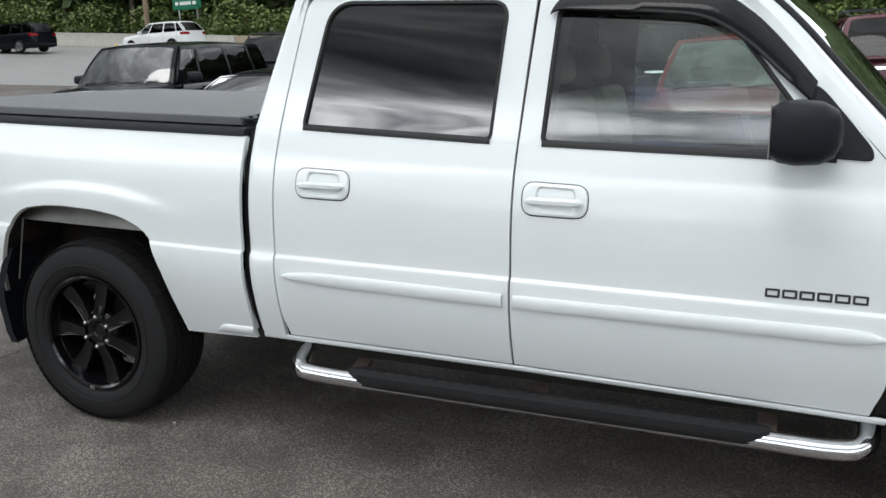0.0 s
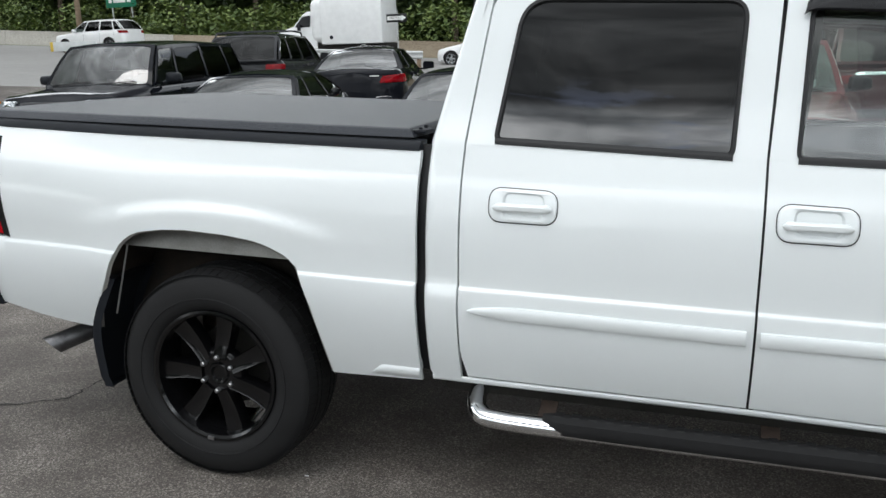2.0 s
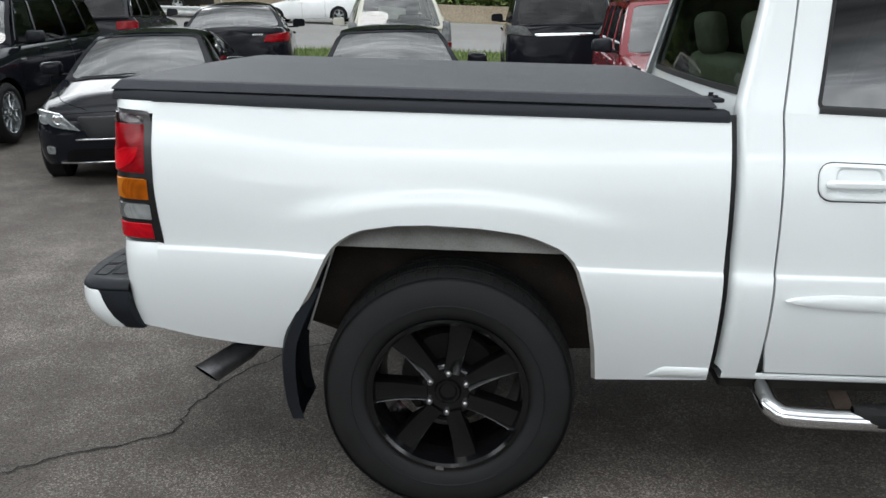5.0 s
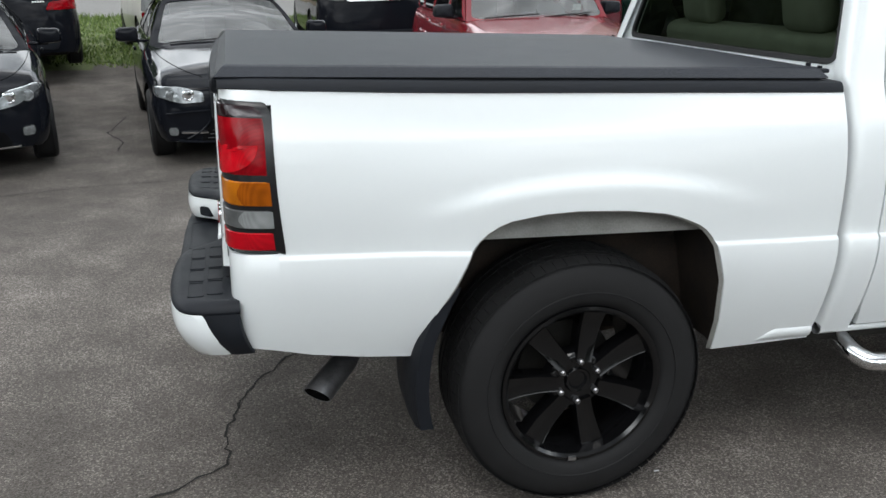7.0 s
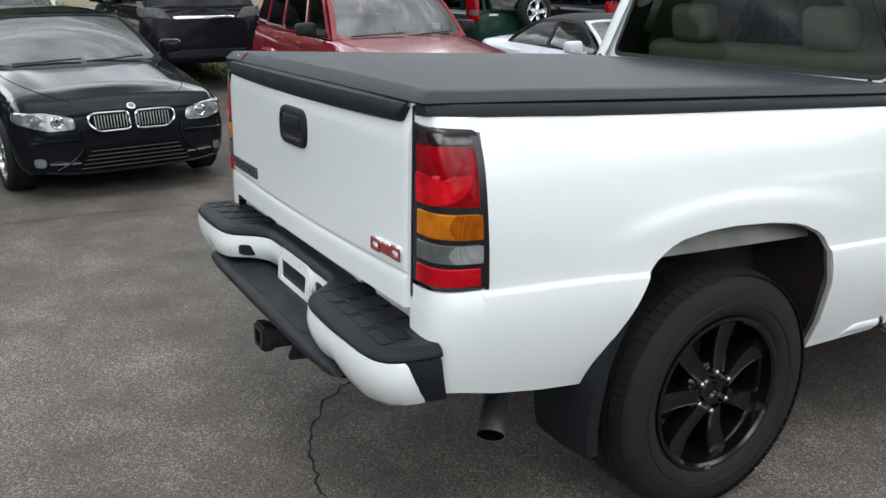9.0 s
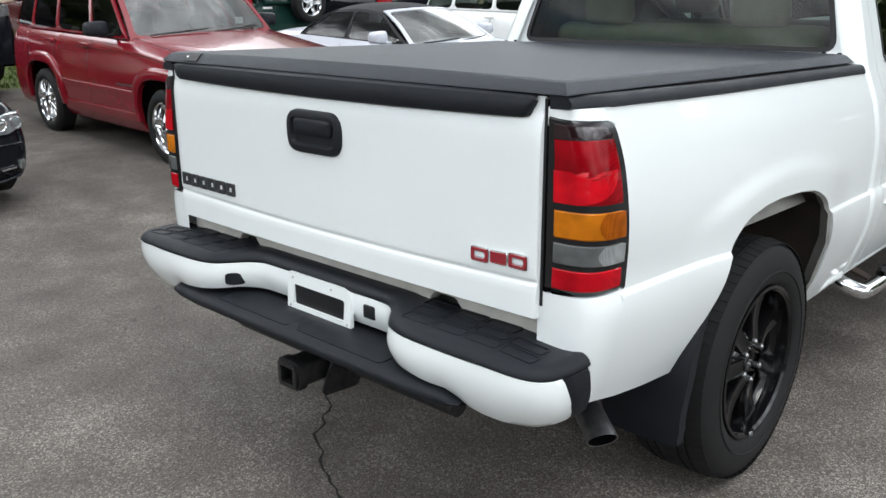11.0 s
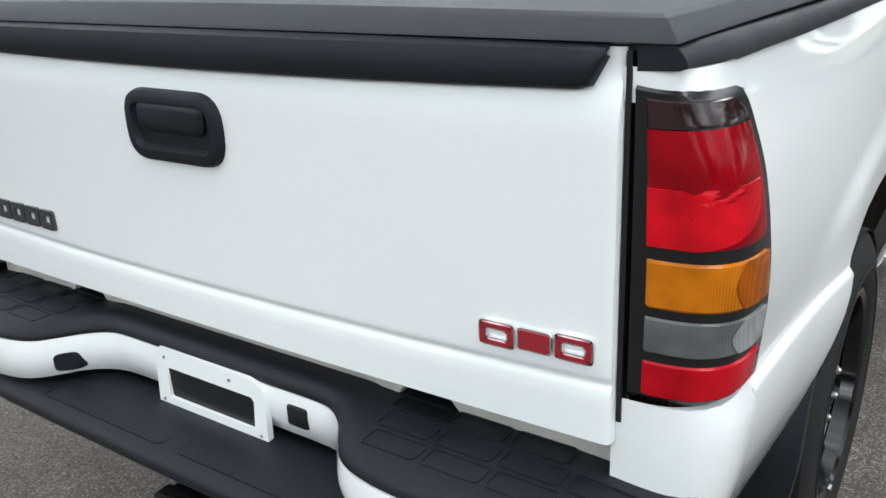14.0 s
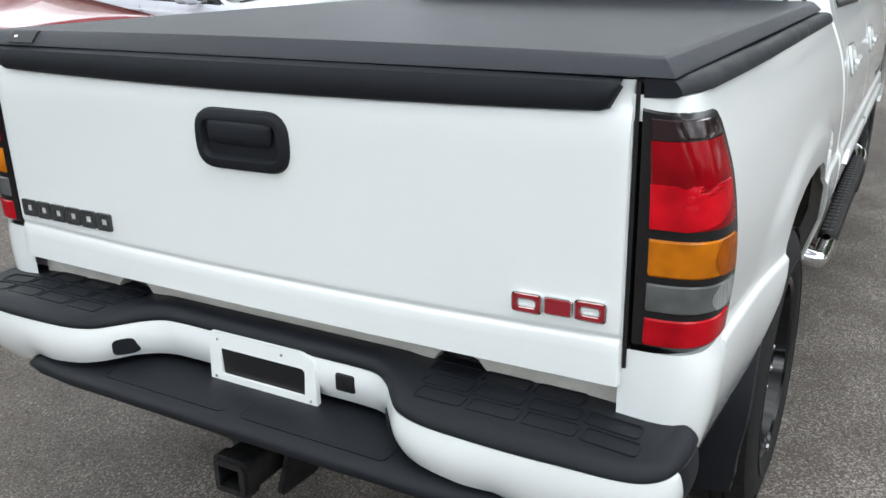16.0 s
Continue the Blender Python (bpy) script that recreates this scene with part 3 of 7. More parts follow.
def tail_light(s):
    bm = bmesh.new()

    def skin(u, z, out):
        if u < 0:
            x = -0.935 - u * 0.12
            return (x, s * (bed_half(x, z) + out), z)
        return rear_corner(u, z, s, out)

    # the frame: its front edge leans back towards the top and rounds over into the upper edge
    edge = lambda z: line([(0.884, -0.20), (0.896, -0.195), (0.92, -0.185), (1.0, -0.115), (1.08, -0.06), (1.18, -0.03), (1.255, -0.02), (1.275, -0.012), (1.290, 0.002), (1.303, 0.035), (1.313, 0.085), (1.320, 0.15), (1.326, 0.24)], z)
    low = lambda w: 0.899 - 0.012 * (1 - w) ** 2 + 0.003 * math.sin(math.pi * min(1.0, w))
    rows = []
    for i, w in enumerate(steps(0.0, 1.0, 34)):
        z0, z1 = low(w), 1.326 + 0.015 * w
        row = []
        for j in range(29):
            z = z0 + (z1 - z0) * (j / 28 if j < 22 else 0.7857 + (j - 22) / 28)
            e = edge(z)
            row.append(skin(e + (1 - e) * w, z, 0.004 if 0 < j < 28 and 0 < i < 34 else -0.012))
        rows.append(row)
    grid(bm, rows)
    edge_in(bm, (0.03, -s * 0.02, 0))
    lamp = part("tail_light", bm, FRAME_GLOSS, truck, "tall tail light with red, amber and clear lenses in a black frame")
    bands = (("smoked_top", LENS_SMOKE, 1.279, 1.308), ("brake_lens", LENS_RED, 1.124, 1.278), ("signal_lens", LENS_AMBER, 1.043, 1.114), ("reverse_lens", LENS_CLEAR, 0.979, 1.034), ("reflector", LENS_REFLEX, 0.915, 0.970))
    lens_edge = lambda z: line([(0.91, 0.03), (0.97, 0.07), (1.04, 0.095), (1.12, 0.12), (1.27, 0.13), (1.288, 0.155), (1.300, 0.21), (1.308, 0.30)], z)
    for name, mat, z0, z1 in bands:
        bm = bmesh.new()
        rows = []
        for i, w in enumerate(steps(0.0, 1.0, 20)):
            row = []
            for k, z in enumerate(steps(z0, z1, 12)):
                e = lens_edge(z)
                dip = -0.008 * w * (z - 1.279) / 0.029 if name == "smoked_top" else 0.004 * (1 - w) ** 2
                row.append(skin(e + (0.862 - e) * w, z - dip, 0.0068 if (name == 'smoked_top' and k == 0 or name == 'brake_lens' and k == 12) and 0 < i < 20 else 0.002 if (i in (0, 20) or k in (0, 12)) else 0.007))
            rows.append(row)
        grid(bm, rows)
        part(name, bm, mat, lamp)
    # the darker side chambers of the amber and clear lenses
    for name, mat, z0, z1 in (("signal_chamber", LENS_AMBER_DEEP, 1.047, 1.110), ("reverse_chamber", LENS_CLEAR_PALE, 0.983, 1.030)):
        bm = bmesh.new()
        rows = []
        for w in steps(0.0, 1.0, 10):
            row = []
            for z in steps(z0, z1, 8):
                e = lens_edge(z) + 0.02
                bend = 0.40 + 0.05 * math.sin(math.pi * (z - z0) / (z1 - z0))
                row.append(skin(e + (bend - e) * w, z - 0.004 * (1 - w * 0.4) ** 2, 0.0082))
            rows.append(row)
        grid(bm, rows)
        edge_in(bm, (0.006, -s * 0.001, 0))
        part(name, bm, mat, lamp)
    # the lit chamber behind the red lens: a bright block bounded by an arc
    bm = bmesh.new()
    arc = [(0.845, 1.130), (0.70, 1.130)] + [(0.655 - 0.425 * math.sin(a), 1.206 - 0.078 * math.cos(a)) for a in steps(0.12, 1.5708, 16)] + [(0.53, 1.206), (0.845, 1.206)]
    dense = [Vector(arc[k]).lerp(Vector(arc[(k + 1) % len(arc)]), t) for k in range(len(arc)) for t in (0, 0.5)]
    mid = Vector((0.62, 1.172))
    fill = lambda k, h: [rear_corner(*(mid + (p - mid) * k), s, h) for p in dense]
    grid(bm, [fill(1.0, 0.0060), fill(0.985, 0.0092)] + [fill(k, 0.0094) for k in (0.8, 0.6, 0.4, 0.2, 0.02)], wrap_v=True)
    part("bulb_chamber", bm, LENS_BOWL, lamp)
    return lamp


def tailgate():
    bm = bmesh.new()
    crown = lambda y: 0.010 * (1 - (y / 0.80) ** 2)

    def face(y, z):
        x = -1.085 - crown(y)
        c = 0.908 + 0.012 * (y / 0.8) ** 2
        d = max(0.0, c - z)
        x += 0.0035 * math.exp(-((z - c) / 0.007) ** 2) - 0.0025 * smooth01(d / 0.030) - 0.025 * d
        x += 0.018 * smooth01((z - 1.27) / 0.10)
        return x

    zs = steps(0.829, 0.868, 5) + steps(0.872, 0.932, 24) + steps(0.945, 1.372, 20)
    ys = [-0.814, -0.811, -0.804] + steps(-0.785, 0.785, 40) + [0.804, 0.811, 0.814]
    grid(bm, [[(face(y, z) + (0.010 if abs(y) > 0.813 else 0.002 if abs(y) > 0.810 else 0), y, z) for z in zs] for y in ys])
    edge_in(bm, (0.055, 0, 0))
    gate = part("tailgate", bm, WHITE, truck, "white tailgate with a black top moulding")
    # moulding
    bm = bmesh.new()
    rows = []
    for y in steps(-0.792, 0.792, 90):
        k = math.sqrt(1 - (1 - min(1.0, (0.792 - abs(y)) / 0.034)) ** 2)
        zl = 1.360 - 0.049 * k + 0.010 * (y / 0.80) ** 2 * k
        f = lambda z: face(y, z)
        rows.append([(f(zl) - 0.001, y, zl), (f(zl) - 0.010, y, zl + 0.002)] + [(f(zl) - 0.010 - 0.007 * math.sin(math.pi * (0.12 + 0.80 * v)), y, zl + 0.002 + (1.368 - zl) * v) for v in steps(0.08, 1, 8)] + [(f(1.37) - 0.004, y, 1.376), (f(1.37) + 0.03, y, 1.377)])
    grid(bm, rows)
    edge_in(bm, (0.004, 0, 0))
    part("top_moulding", bm, BLACK_PLASTIC, gate, "matt black plastic moulding")
    # latch handle
    outline = rounded([(-0.114, 1.148), (0.130, 1.146), (0.130, 1.271), (-0.114, 1.271)], 0.052, 6)
    inner = shrink(outline, 0.020)
    bm = bmesh.new()
    fn = lambda y, z: (face(y, z) - 0.014, y, z)
    rows = [[(face(y, z) + 0.002, y, z) for y, z in shrink(outline, -0.004)], [(face(y, z) - 0.010, y, z) for y, z in outline], [(face(y, z) - 0.014, y, z) for y, z in shrink(outline, 0.008)], [fn(*p) for p in inner], [(face(y, z) - 0.0015, y, z) for y, z in shrink(outline, 0.027)]]
    vs = grid(bm, rows, wrap_v=True)
    bm.faces.new(vs[-1])
    handle = part("latch_bezel", bm, BLACK_PLASTIC, gate, "black plastic tailgate handle bezel")
    bm = bmesh.new()
    flap = rounded([(-0.074, 1.200), (0.092, 1.200), (0.100, 1.254), (-0.082, 1.254)], [0.016, 0.016, 0.032, 0.032], 6)
    grid(bm, [[(face(y, z) - 0.001, y, z) for y, z in flap], [(face(y, z) - 0.008, y, z) for y, z in flap], [(face(y, z) - 0.013, y, z) for y, z in shrink(flap, 0.006)], [(face(y, z) - 0.0155, y, z) for y, z in shrink(flap, 0.014)]], wrap_v=True)
    bmesh.ops.contextual_create(bm, geom=[e for e in bm.edges if e.is_boundary and all(v.co.x < face(v.co.y, v.co.z) - 0.0145 for v in e.verts)])
    part("latch_handle", bm, BLACK_PLASTIC, handle)
    # emblem blocks
    for k in range(3):
        y0, lift = -0.608 - 0.0605 * k, 0.0022 * k
        o = rounded([(y0, 0.9425 + lift), (y0 - 0.0597, 0.9425 + lift), (y0 - 0.0597, 0.9825 + lift), (y0, 0.9825 + lift)], 0.009, 3)
        cut = shrink(o, 0.0135)
        for name, mat, d, out in (("emblem_base", CHROME, 0.0, 0.006), ("emblem_block", BADGE_RED, 0.0032, 0.0085)):
            bm = bmesh.new()
            if k == 1:
                plate(bm, shrink(o, d + 0.002), lambda y, z: (face(y, z) - out, y, z), (out, 0, 0), 0.04)
            else:
                ring(bm, shrink(o, d), shrink(cut, -d), lambda y, z: (face(y, z) - out, y, z), (out, 0, 0))
            part(name, bm, mat, gate)
    for k in range(6):
        y0 = 0.790 - 0.0572 * k
        bm = bmesh.new()
        o = rounded([(y0, 0.944), (y0 - 0.051, 0.944), (y0 - 0.051, 0.988), (y0, 0.988)], 0.006, 3)
        ring(bm, o, shrink(o, 0.014), lambda y, z: (face(y, z) - 0.006, y, z), (0.006, 0, 0))
        part("name_block", bm, BADGE_GREY, gate)
    for s in (-1, 1):
        bm = bmesh.new()
        box(bm, -1.074, -1.055, s * 0.8155, s * 0.8225, 0.862, 1.368)
        part("gate_gap", bm, SEAL, truck, "dark gap beside the tailgate")
    # dull shade-darkened inner sill under the gate, lower edge cut away at two places
    bm = bmesh.new()
    cut = lambda y: 0.034 * (smooth01((abs(y) - 0.40) / 0.03) - smooth01((abs(y) - 0.50) / 0.04)) + 0.012 * smooth01((0.40 - abs(y)) / 0.05)
    rows = []
    for y in steps(-0.806, 0.806, 120):
        z0 = 0.762 + cut(y)
        rows.append([(-1.000, y, z0), (-1.036, y, z0), (-1.040, y, z0 + 0.004), (-1.040, y, 0.800), (-1.036, y, 0.806), (-1.010, y, 0.818), (-1.000, y, 0.826)])
    grid(bm, rows)
    part("bed_sill", bm, WHITE_SHADED, truck, "dirty white bed sill under the tailgate, shade in its colour")
    bm = bmesh.new()
    grid(bm, [[(-0.998, y, 0.70), (-0.998, y, 0.86)] for y in (-0.86, 0.86)])
    edge_in(bm, (0.01, 0, 0))
    part("sill_shadow_panel", bm, UNDERBODY, truck)
    return gate


BUMPER_PLAN = [(0.0, -1.103), (0.15, -1.103), (0.25, -1.103), (0.305, -1.109), (0.35, -1.138), (0.39, -1.184), (0.428, -1.220), (0.49, -1.240), (0.58, -1.247), (0.70, -1.249), (0.81, -1.243), (0.875, -1.231), (0.915, -1.212), (0.941, -1.180), (0.952, -1.135), (0.956, -1.085), (0.955, -1.048)]
BUMPER_LINE = spline([(x, y, 0) for y, x in BUMPER_PLAN], 200)


def on_bumper(k, s):
    """Place, outward direction and plan distance at share k of half the bumper's outline."""
    i = min(int(k * 199), 198)
    f = k * 199 - i
    p = BUMPER_LINE[i].lerp(BUMPER_LINE[i + 1], f)
    d = (BUMPER_LINE[i + 1] - BUMPER_LINE[i]).normalized()
    n = Vector((-d.y, d.x, 0))
    return Vector((p.x, s * p.y, 0)), Vector((n.x, s * n.y, 0))


def bumper_k(test):
    return next((i for i in range(200) if test(BUMPER_LINE[i])), 199) / 199


def rear_bumper():
    root = new("rear_bumper")
    root.parent = truck
    root["label"] = "white rear bumper with black plastic step pads"
    mid = lambda y: smooth01((0.42 - abs(y)) / 0.12)
    top = lambda y: 0.742 + 0.002 * mid(y) - 0.010 * smooth01((abs(y) - 0.76) / 0.18)
    pad = lambda y: 0.774 + 0.004 * mid(y) - 0.010 * smooth01((abs(y) - 0.72) / 0.20)
    both = [(k, -1) for k in steps(1, 0.0, 90)] + [(k, 1) for k in steps(0.0, 1, 90)[1:]]
    # step pad with a rolled edge
    bm = bmesh.new()
    rows = []
    for k, s in both:
        p, n = on_bumper(k, s)
        zp, zt = pad(p.y), top(p.y)
        row = [Vector((-0.985, max(-0.915, min(0.915, p.y)), zp - 0.016)), Vector((-1.02, max(-0.915, min(0.915, p.y)), zp - 0.002))]
        row = [r if p.x < -1.06 else p - n * 0.05 + Vector((0, 0, zp - 0.002 - 0.01 * j)) for j, r in enumerate(row)]
        for o, z in ((-0.040, zp), (-0.026, zp - 0.001), (-0.014, zp - 0.006), (-0.005, zp - 0.014), (0.0, max(zp - 0.024, zt + 0.007)), (0.0, zt + 0.004), (-0.004, zt - 0.001), (-0.03, zt - 0.002)):
            row.append(p + n * o + Vector((0, 0, z)))
        rows.append(row)
    grid(bm, rows)
    part("step_pad", bm, BLACK_PLASTIC, root, "black textured plastic step pad", angle=70)
    for s in (-1, 1):
        for i in range(3):
            for j in range(4):
                if j == 3 and i == 0:
                    continue
                y0 = 0.42 + 0.112 * j + 0.012 * i
                x0 = -1.040 - 0.054 * i
                bm = bmesh.new()
                o = rounded([(x0, s * y0), (x0 - 0.046, s * y0), (x0 - 0.046, s * (y0 + 0.103)), (x0, s * (y0 + 0.103))], 0.010, 3)
                if s < 0:
                    o = list(reversed(o))
                ring(bm, o, shrink(o, 0.0035), lambda x, y: (x, y, pad(y) + 0.0015 - (0.001 if x > -1.05 else 0)), (0, 0, -0.006))
                part("tread_rib", bm, BLACK_PLASTIC, root)
    # white face, drawn in at the middle and wrapped round the corners
    low = [(0, 0.650), (0.30, 0.650), (0.37, 0.655), (0.42, 0.652), (0.48, 0.645), (0.568, 0.638), (0.635, 0.634), (0.672, 0.618), (0.705, 0.598), (0.735, 0.590), (0.80, 0.588), (0.89, 0.590), (0.93, 0.596), (0.98, 0.600)]
    ends = [bumper_k(lambda q: q.y > 0.9 and q.x > -1.166 + 0.040 * v) for v in steps(0, 1, 12)]

    def skin(k, s, v, out=0.0):
        p, n = on_bumper(k, s)
        zt, zl = top(p.y) - 0.001, line(low, abs(p.y))
        wrap = smooth01((abs(p.y) - 0.78) / 0.16)
        o = out + 0.006 * math.sin(math.pi * v) - 0.012 * v ** 3 - (0.016 * v ** 2) * wrap
        q = p + n * o
        return Vector((q.x + 0.034 * v ** 2 * smooth01((abs(p.y) - 0.55) / 0.2), q.y, zt + (zl - zt) * v))

    bm = bmesh.new()
    rows = []
    for u in steps(-1, 1, 150):
        s = -1 if u < 0 else 1
        row = []
        for i, v in enumerate(steps(0, 1, 12)):
            last = ends[i] - 0.010 * (1 - math.sin(math.pi * min(max(v, 0.0) / 0.2, 0.5))) - 0.010 * smooth01((v - 0.85) / 0.15)
            row.append(skin(abs(u) * last, s, v))
        rows.append(row)
    grid(bm, rows)
    edge_in(bm, (0.025, 0, 0.004))
    part("bumper_face", bm, WHITE, root, angle=60)
    # black end caps, running down from the pads to the lower edge
    for s in (-1, 1):
        bm = bmesh.new()
        rows = []
        for i, v in enumerate(steps(0, 1, 12)):
            a, b = ends[i] - 0.035, bumper_k(lambda q: q.y > 0.9 and q.x > -1.052 + 0.030 * v)
            row = [skin(a, s, v * 1.01, -0.012)]
            row += [skin(a + (b - a) * w, s, v * 1.01, -0.003 if w < 0.4 else 0.001) for w in (0.28, 0.42, 0.5, 0.65, 0.8, 0.92)]
            e = skin(b, s, v * 1.01, -0.006)
            row += [e, e + Vector((0.0, -s * 0.05, 0))]
            rows.append(row)
        grid(bm, rows)
        edge_in(bm, (0, -s * 0.01, 0.004))
        part("end_cap", bm, BLACK_PLASTIC, root, "black plastic bumper end")
    # lower middle step
    bm = bmesh.new()
    rear = [(0, -1.264), (0.32, -1.262), (0.50, -1.257), (0.60, -1.250), (0.66, -1.240), (0.684, -1.226)]
    rows = []
    for y in steps(-0.684, 0.684, 80):
        e = soft(rear, abs(y))
        f = 1 - 0.75 * smooth01((abs(y) - 0.62) / 0.064)
        t = 0.620 - 0.004 * smooth01((abs(y) - 0.34) / 0.16) - 0.016 * (1 - f)
        rows.append([(-1.06, y, t + 0.020), (e + 0.05, y, t + 0.014), (e + 0.016, y, t + 0.010 * f), (e + 0.004, y, t), (e, y, t - 0.010 * f), (e + 0.003, y, t - 0.022 * f), (e + 0.016, y, t - 0.034 * f), (e + 0.06, y, t - 0.038 * f), (-1.02, y, t - 0.04 * f)])
    grid(bm, rows)
    bmesh.ops.holes_fill(bm, edges=bm.edges)
    part("lower_step", bm, BLACK_PLASTIC, root, "black lower bumper step", angle=60)
    for y0, y1 in ((-0.40, -0.02), (0.02, 0.40)):
        bm = bmesh.new()
        o = rounded([(-1.15, y0), (-1.15, y1), (-1.232, y1), (-1.232, y0)], 0.02, 3)
        ring(bm, o, shrink(o, 0.004), lambda x, y: (x, y, 0.6345 + 0.0365 * (x + 1.2135) / 1.2), (0, 0, -0.008))
        part("tread_panel", bm, BLACK_PLASTIC, root)
    # empty plate bracket, flush with the face
    lean = lambda z: -1.113 - (0.75 - z) * 0.10
    bm = bmesh.new()
    o = rounded([(-0.158, 0.628), (0.150, 0.628), (0.154, 0.752), (-0.112, 0.752), (-0.150, 0.738)], 0.010, 4)
    i = rounded([(-0.124, 0.652), (0.116, 0.652), (0.118, 0.716), (-0.116, 0.716), (-0.124, 0.710)], 0.005, 4)
    ring(bm, o, i, lambda y, z: (lean(z), y, z), (0.014, 0, 0))
    bracket = part("plate_bracket", bm, WHITE, root, "empty white licence plate bracket")
    bm = bmesh.new()
    box(bm, -1.1150, -1.111, -0.126, 0.120, 0.646, 0.722)
    part("recess", bm, SEAL, bracket)
    bm = bmesh.new()
    box(bm, -1.130, -1.08, -0.150, 0.152, 0.616, 0.636, 0.004)
    part("lower_gap", bm, SEAL, bracket)
    for y, z in ((-0.141, 0.645), (0.134, 0.645), (0.128, 0.736), (-0.06, 0.736)):
        bm = bmesh.new()
        cyl(bm, (-1.105, y, z), (lean(z) - 0.002, y, z), 0.0035, seg=8)
        part("bolt", bm, LUG, bracket)
    bm = bmesh.new()
    box(bm, -1.1125, -1.07, -0.250, -0.200, 0.682, 0.724, 0.006)
    part("socket_hole", bm, SEAL, root, "square black trailer socket opening")
    for s in (-1, 1):
        bm = bmesh.new()
        y = s * 0.376
        plate(bm, rounded([(y - 0.020, 0.666), (y + 0.020, 0.666), (y + 0.020, 0.712), (y - 0.018, 0.712)], 0.014, 4), lambda a, z: (line(BUMPER_PLAN, abs(a)) - 0.010, a, z), (0.03, 0, 0), 0.15)
        part("plug", bm, BLACK_PLASTIC, root, "black rubber bumper plug")
    # hitch receiver
    bm = bmesh.new()
    o = rounded([(-0.040, 0.440), (0.046, 0.440), (0.046, 0.520), (-0.040, 0.520)], 0.012, 3)
    ring(bm, o, shrink(o, 0.014), lambda y, z: (-1.252, y, z), (0.27, 0, 0))
    ring(bm, shrink(o, -0.008), shrink(o, 0.001), lambda y, z: (-1.242, y, z), (0.03, 0, 0))
    hitch = part("hitch_receiver", bm, STEEL_DARK, truck, "black steel hitch receiver")
    bm = bmesh.new()
    cyl(bm, (-1.04, -0.52, 0.475), (-1.04, 0.52, 0.475), 0.034)
    part("crossbar", bm, STEEL_DARK, hitch)
    for y in (-0.066, 0.072):
        bm = bmesh.new()
        plate(bm, rounded([(-1.17, 0.40), (-1.02, 0.39), (-0.98, 0.55), (-1.10, 0.55)], 0.02, 3), lambda x, z: (x, y, z), (0, 0.012, 0))
        part("gusset", bm, STEEL_DARK, hitch)
    return root


def exhaust():
    """Slash-cut tail pipe under the rear corner, with a dark bore."""
    a, b = Vector((-0.60, -0.555, 0.512)), Vector((-0.838, -0.872, 0.414))
    d = (b - a).normalized()
    q = d.to_track_quat("Z", "Y").to_matrix()

    def hoop(p, r, slash):
        pts = []
        for k in range(28):
            t = 2 * math.pi * k / 28
            o = q @ Vector((r * math.cos(t), r * math.sin(t), 0))
            pts.append(p + o + d * (o.z * 0.55 * slash))
        return pts

    bm = bmesh.new()
    grid(bm, [hoop(a, 0.034, 0), hoop(a + d * 0.20, 0.034, 0), hoop(a + d * 0.225, 0.041, 0), hoop(b - d * 0.05, 0.0425, 0.4), hoop(b - d * 0.004, 0.044, 1), hoop(b, 0.0435, 1), hoop(b - d * 0.002, 0.0405, 1)], wrap_v=True)
    tip = part("exhaust_tip", bm, EXHAUST, truck, "angled dark steel exhaust tip")
    bm = bmesh.new()
    vs = grid(bm, [hoop(b - d * 0.002, 0.0404, 1), hoop(b - d * 0.03, 0.0395, 0.6), hoop(b - d * 0.14, 0.036, 0)], wrap_v=True)
    bm.faces.new(vs[-1])
    part("bore", bm, VOID, tip, "black inside of the pipe")


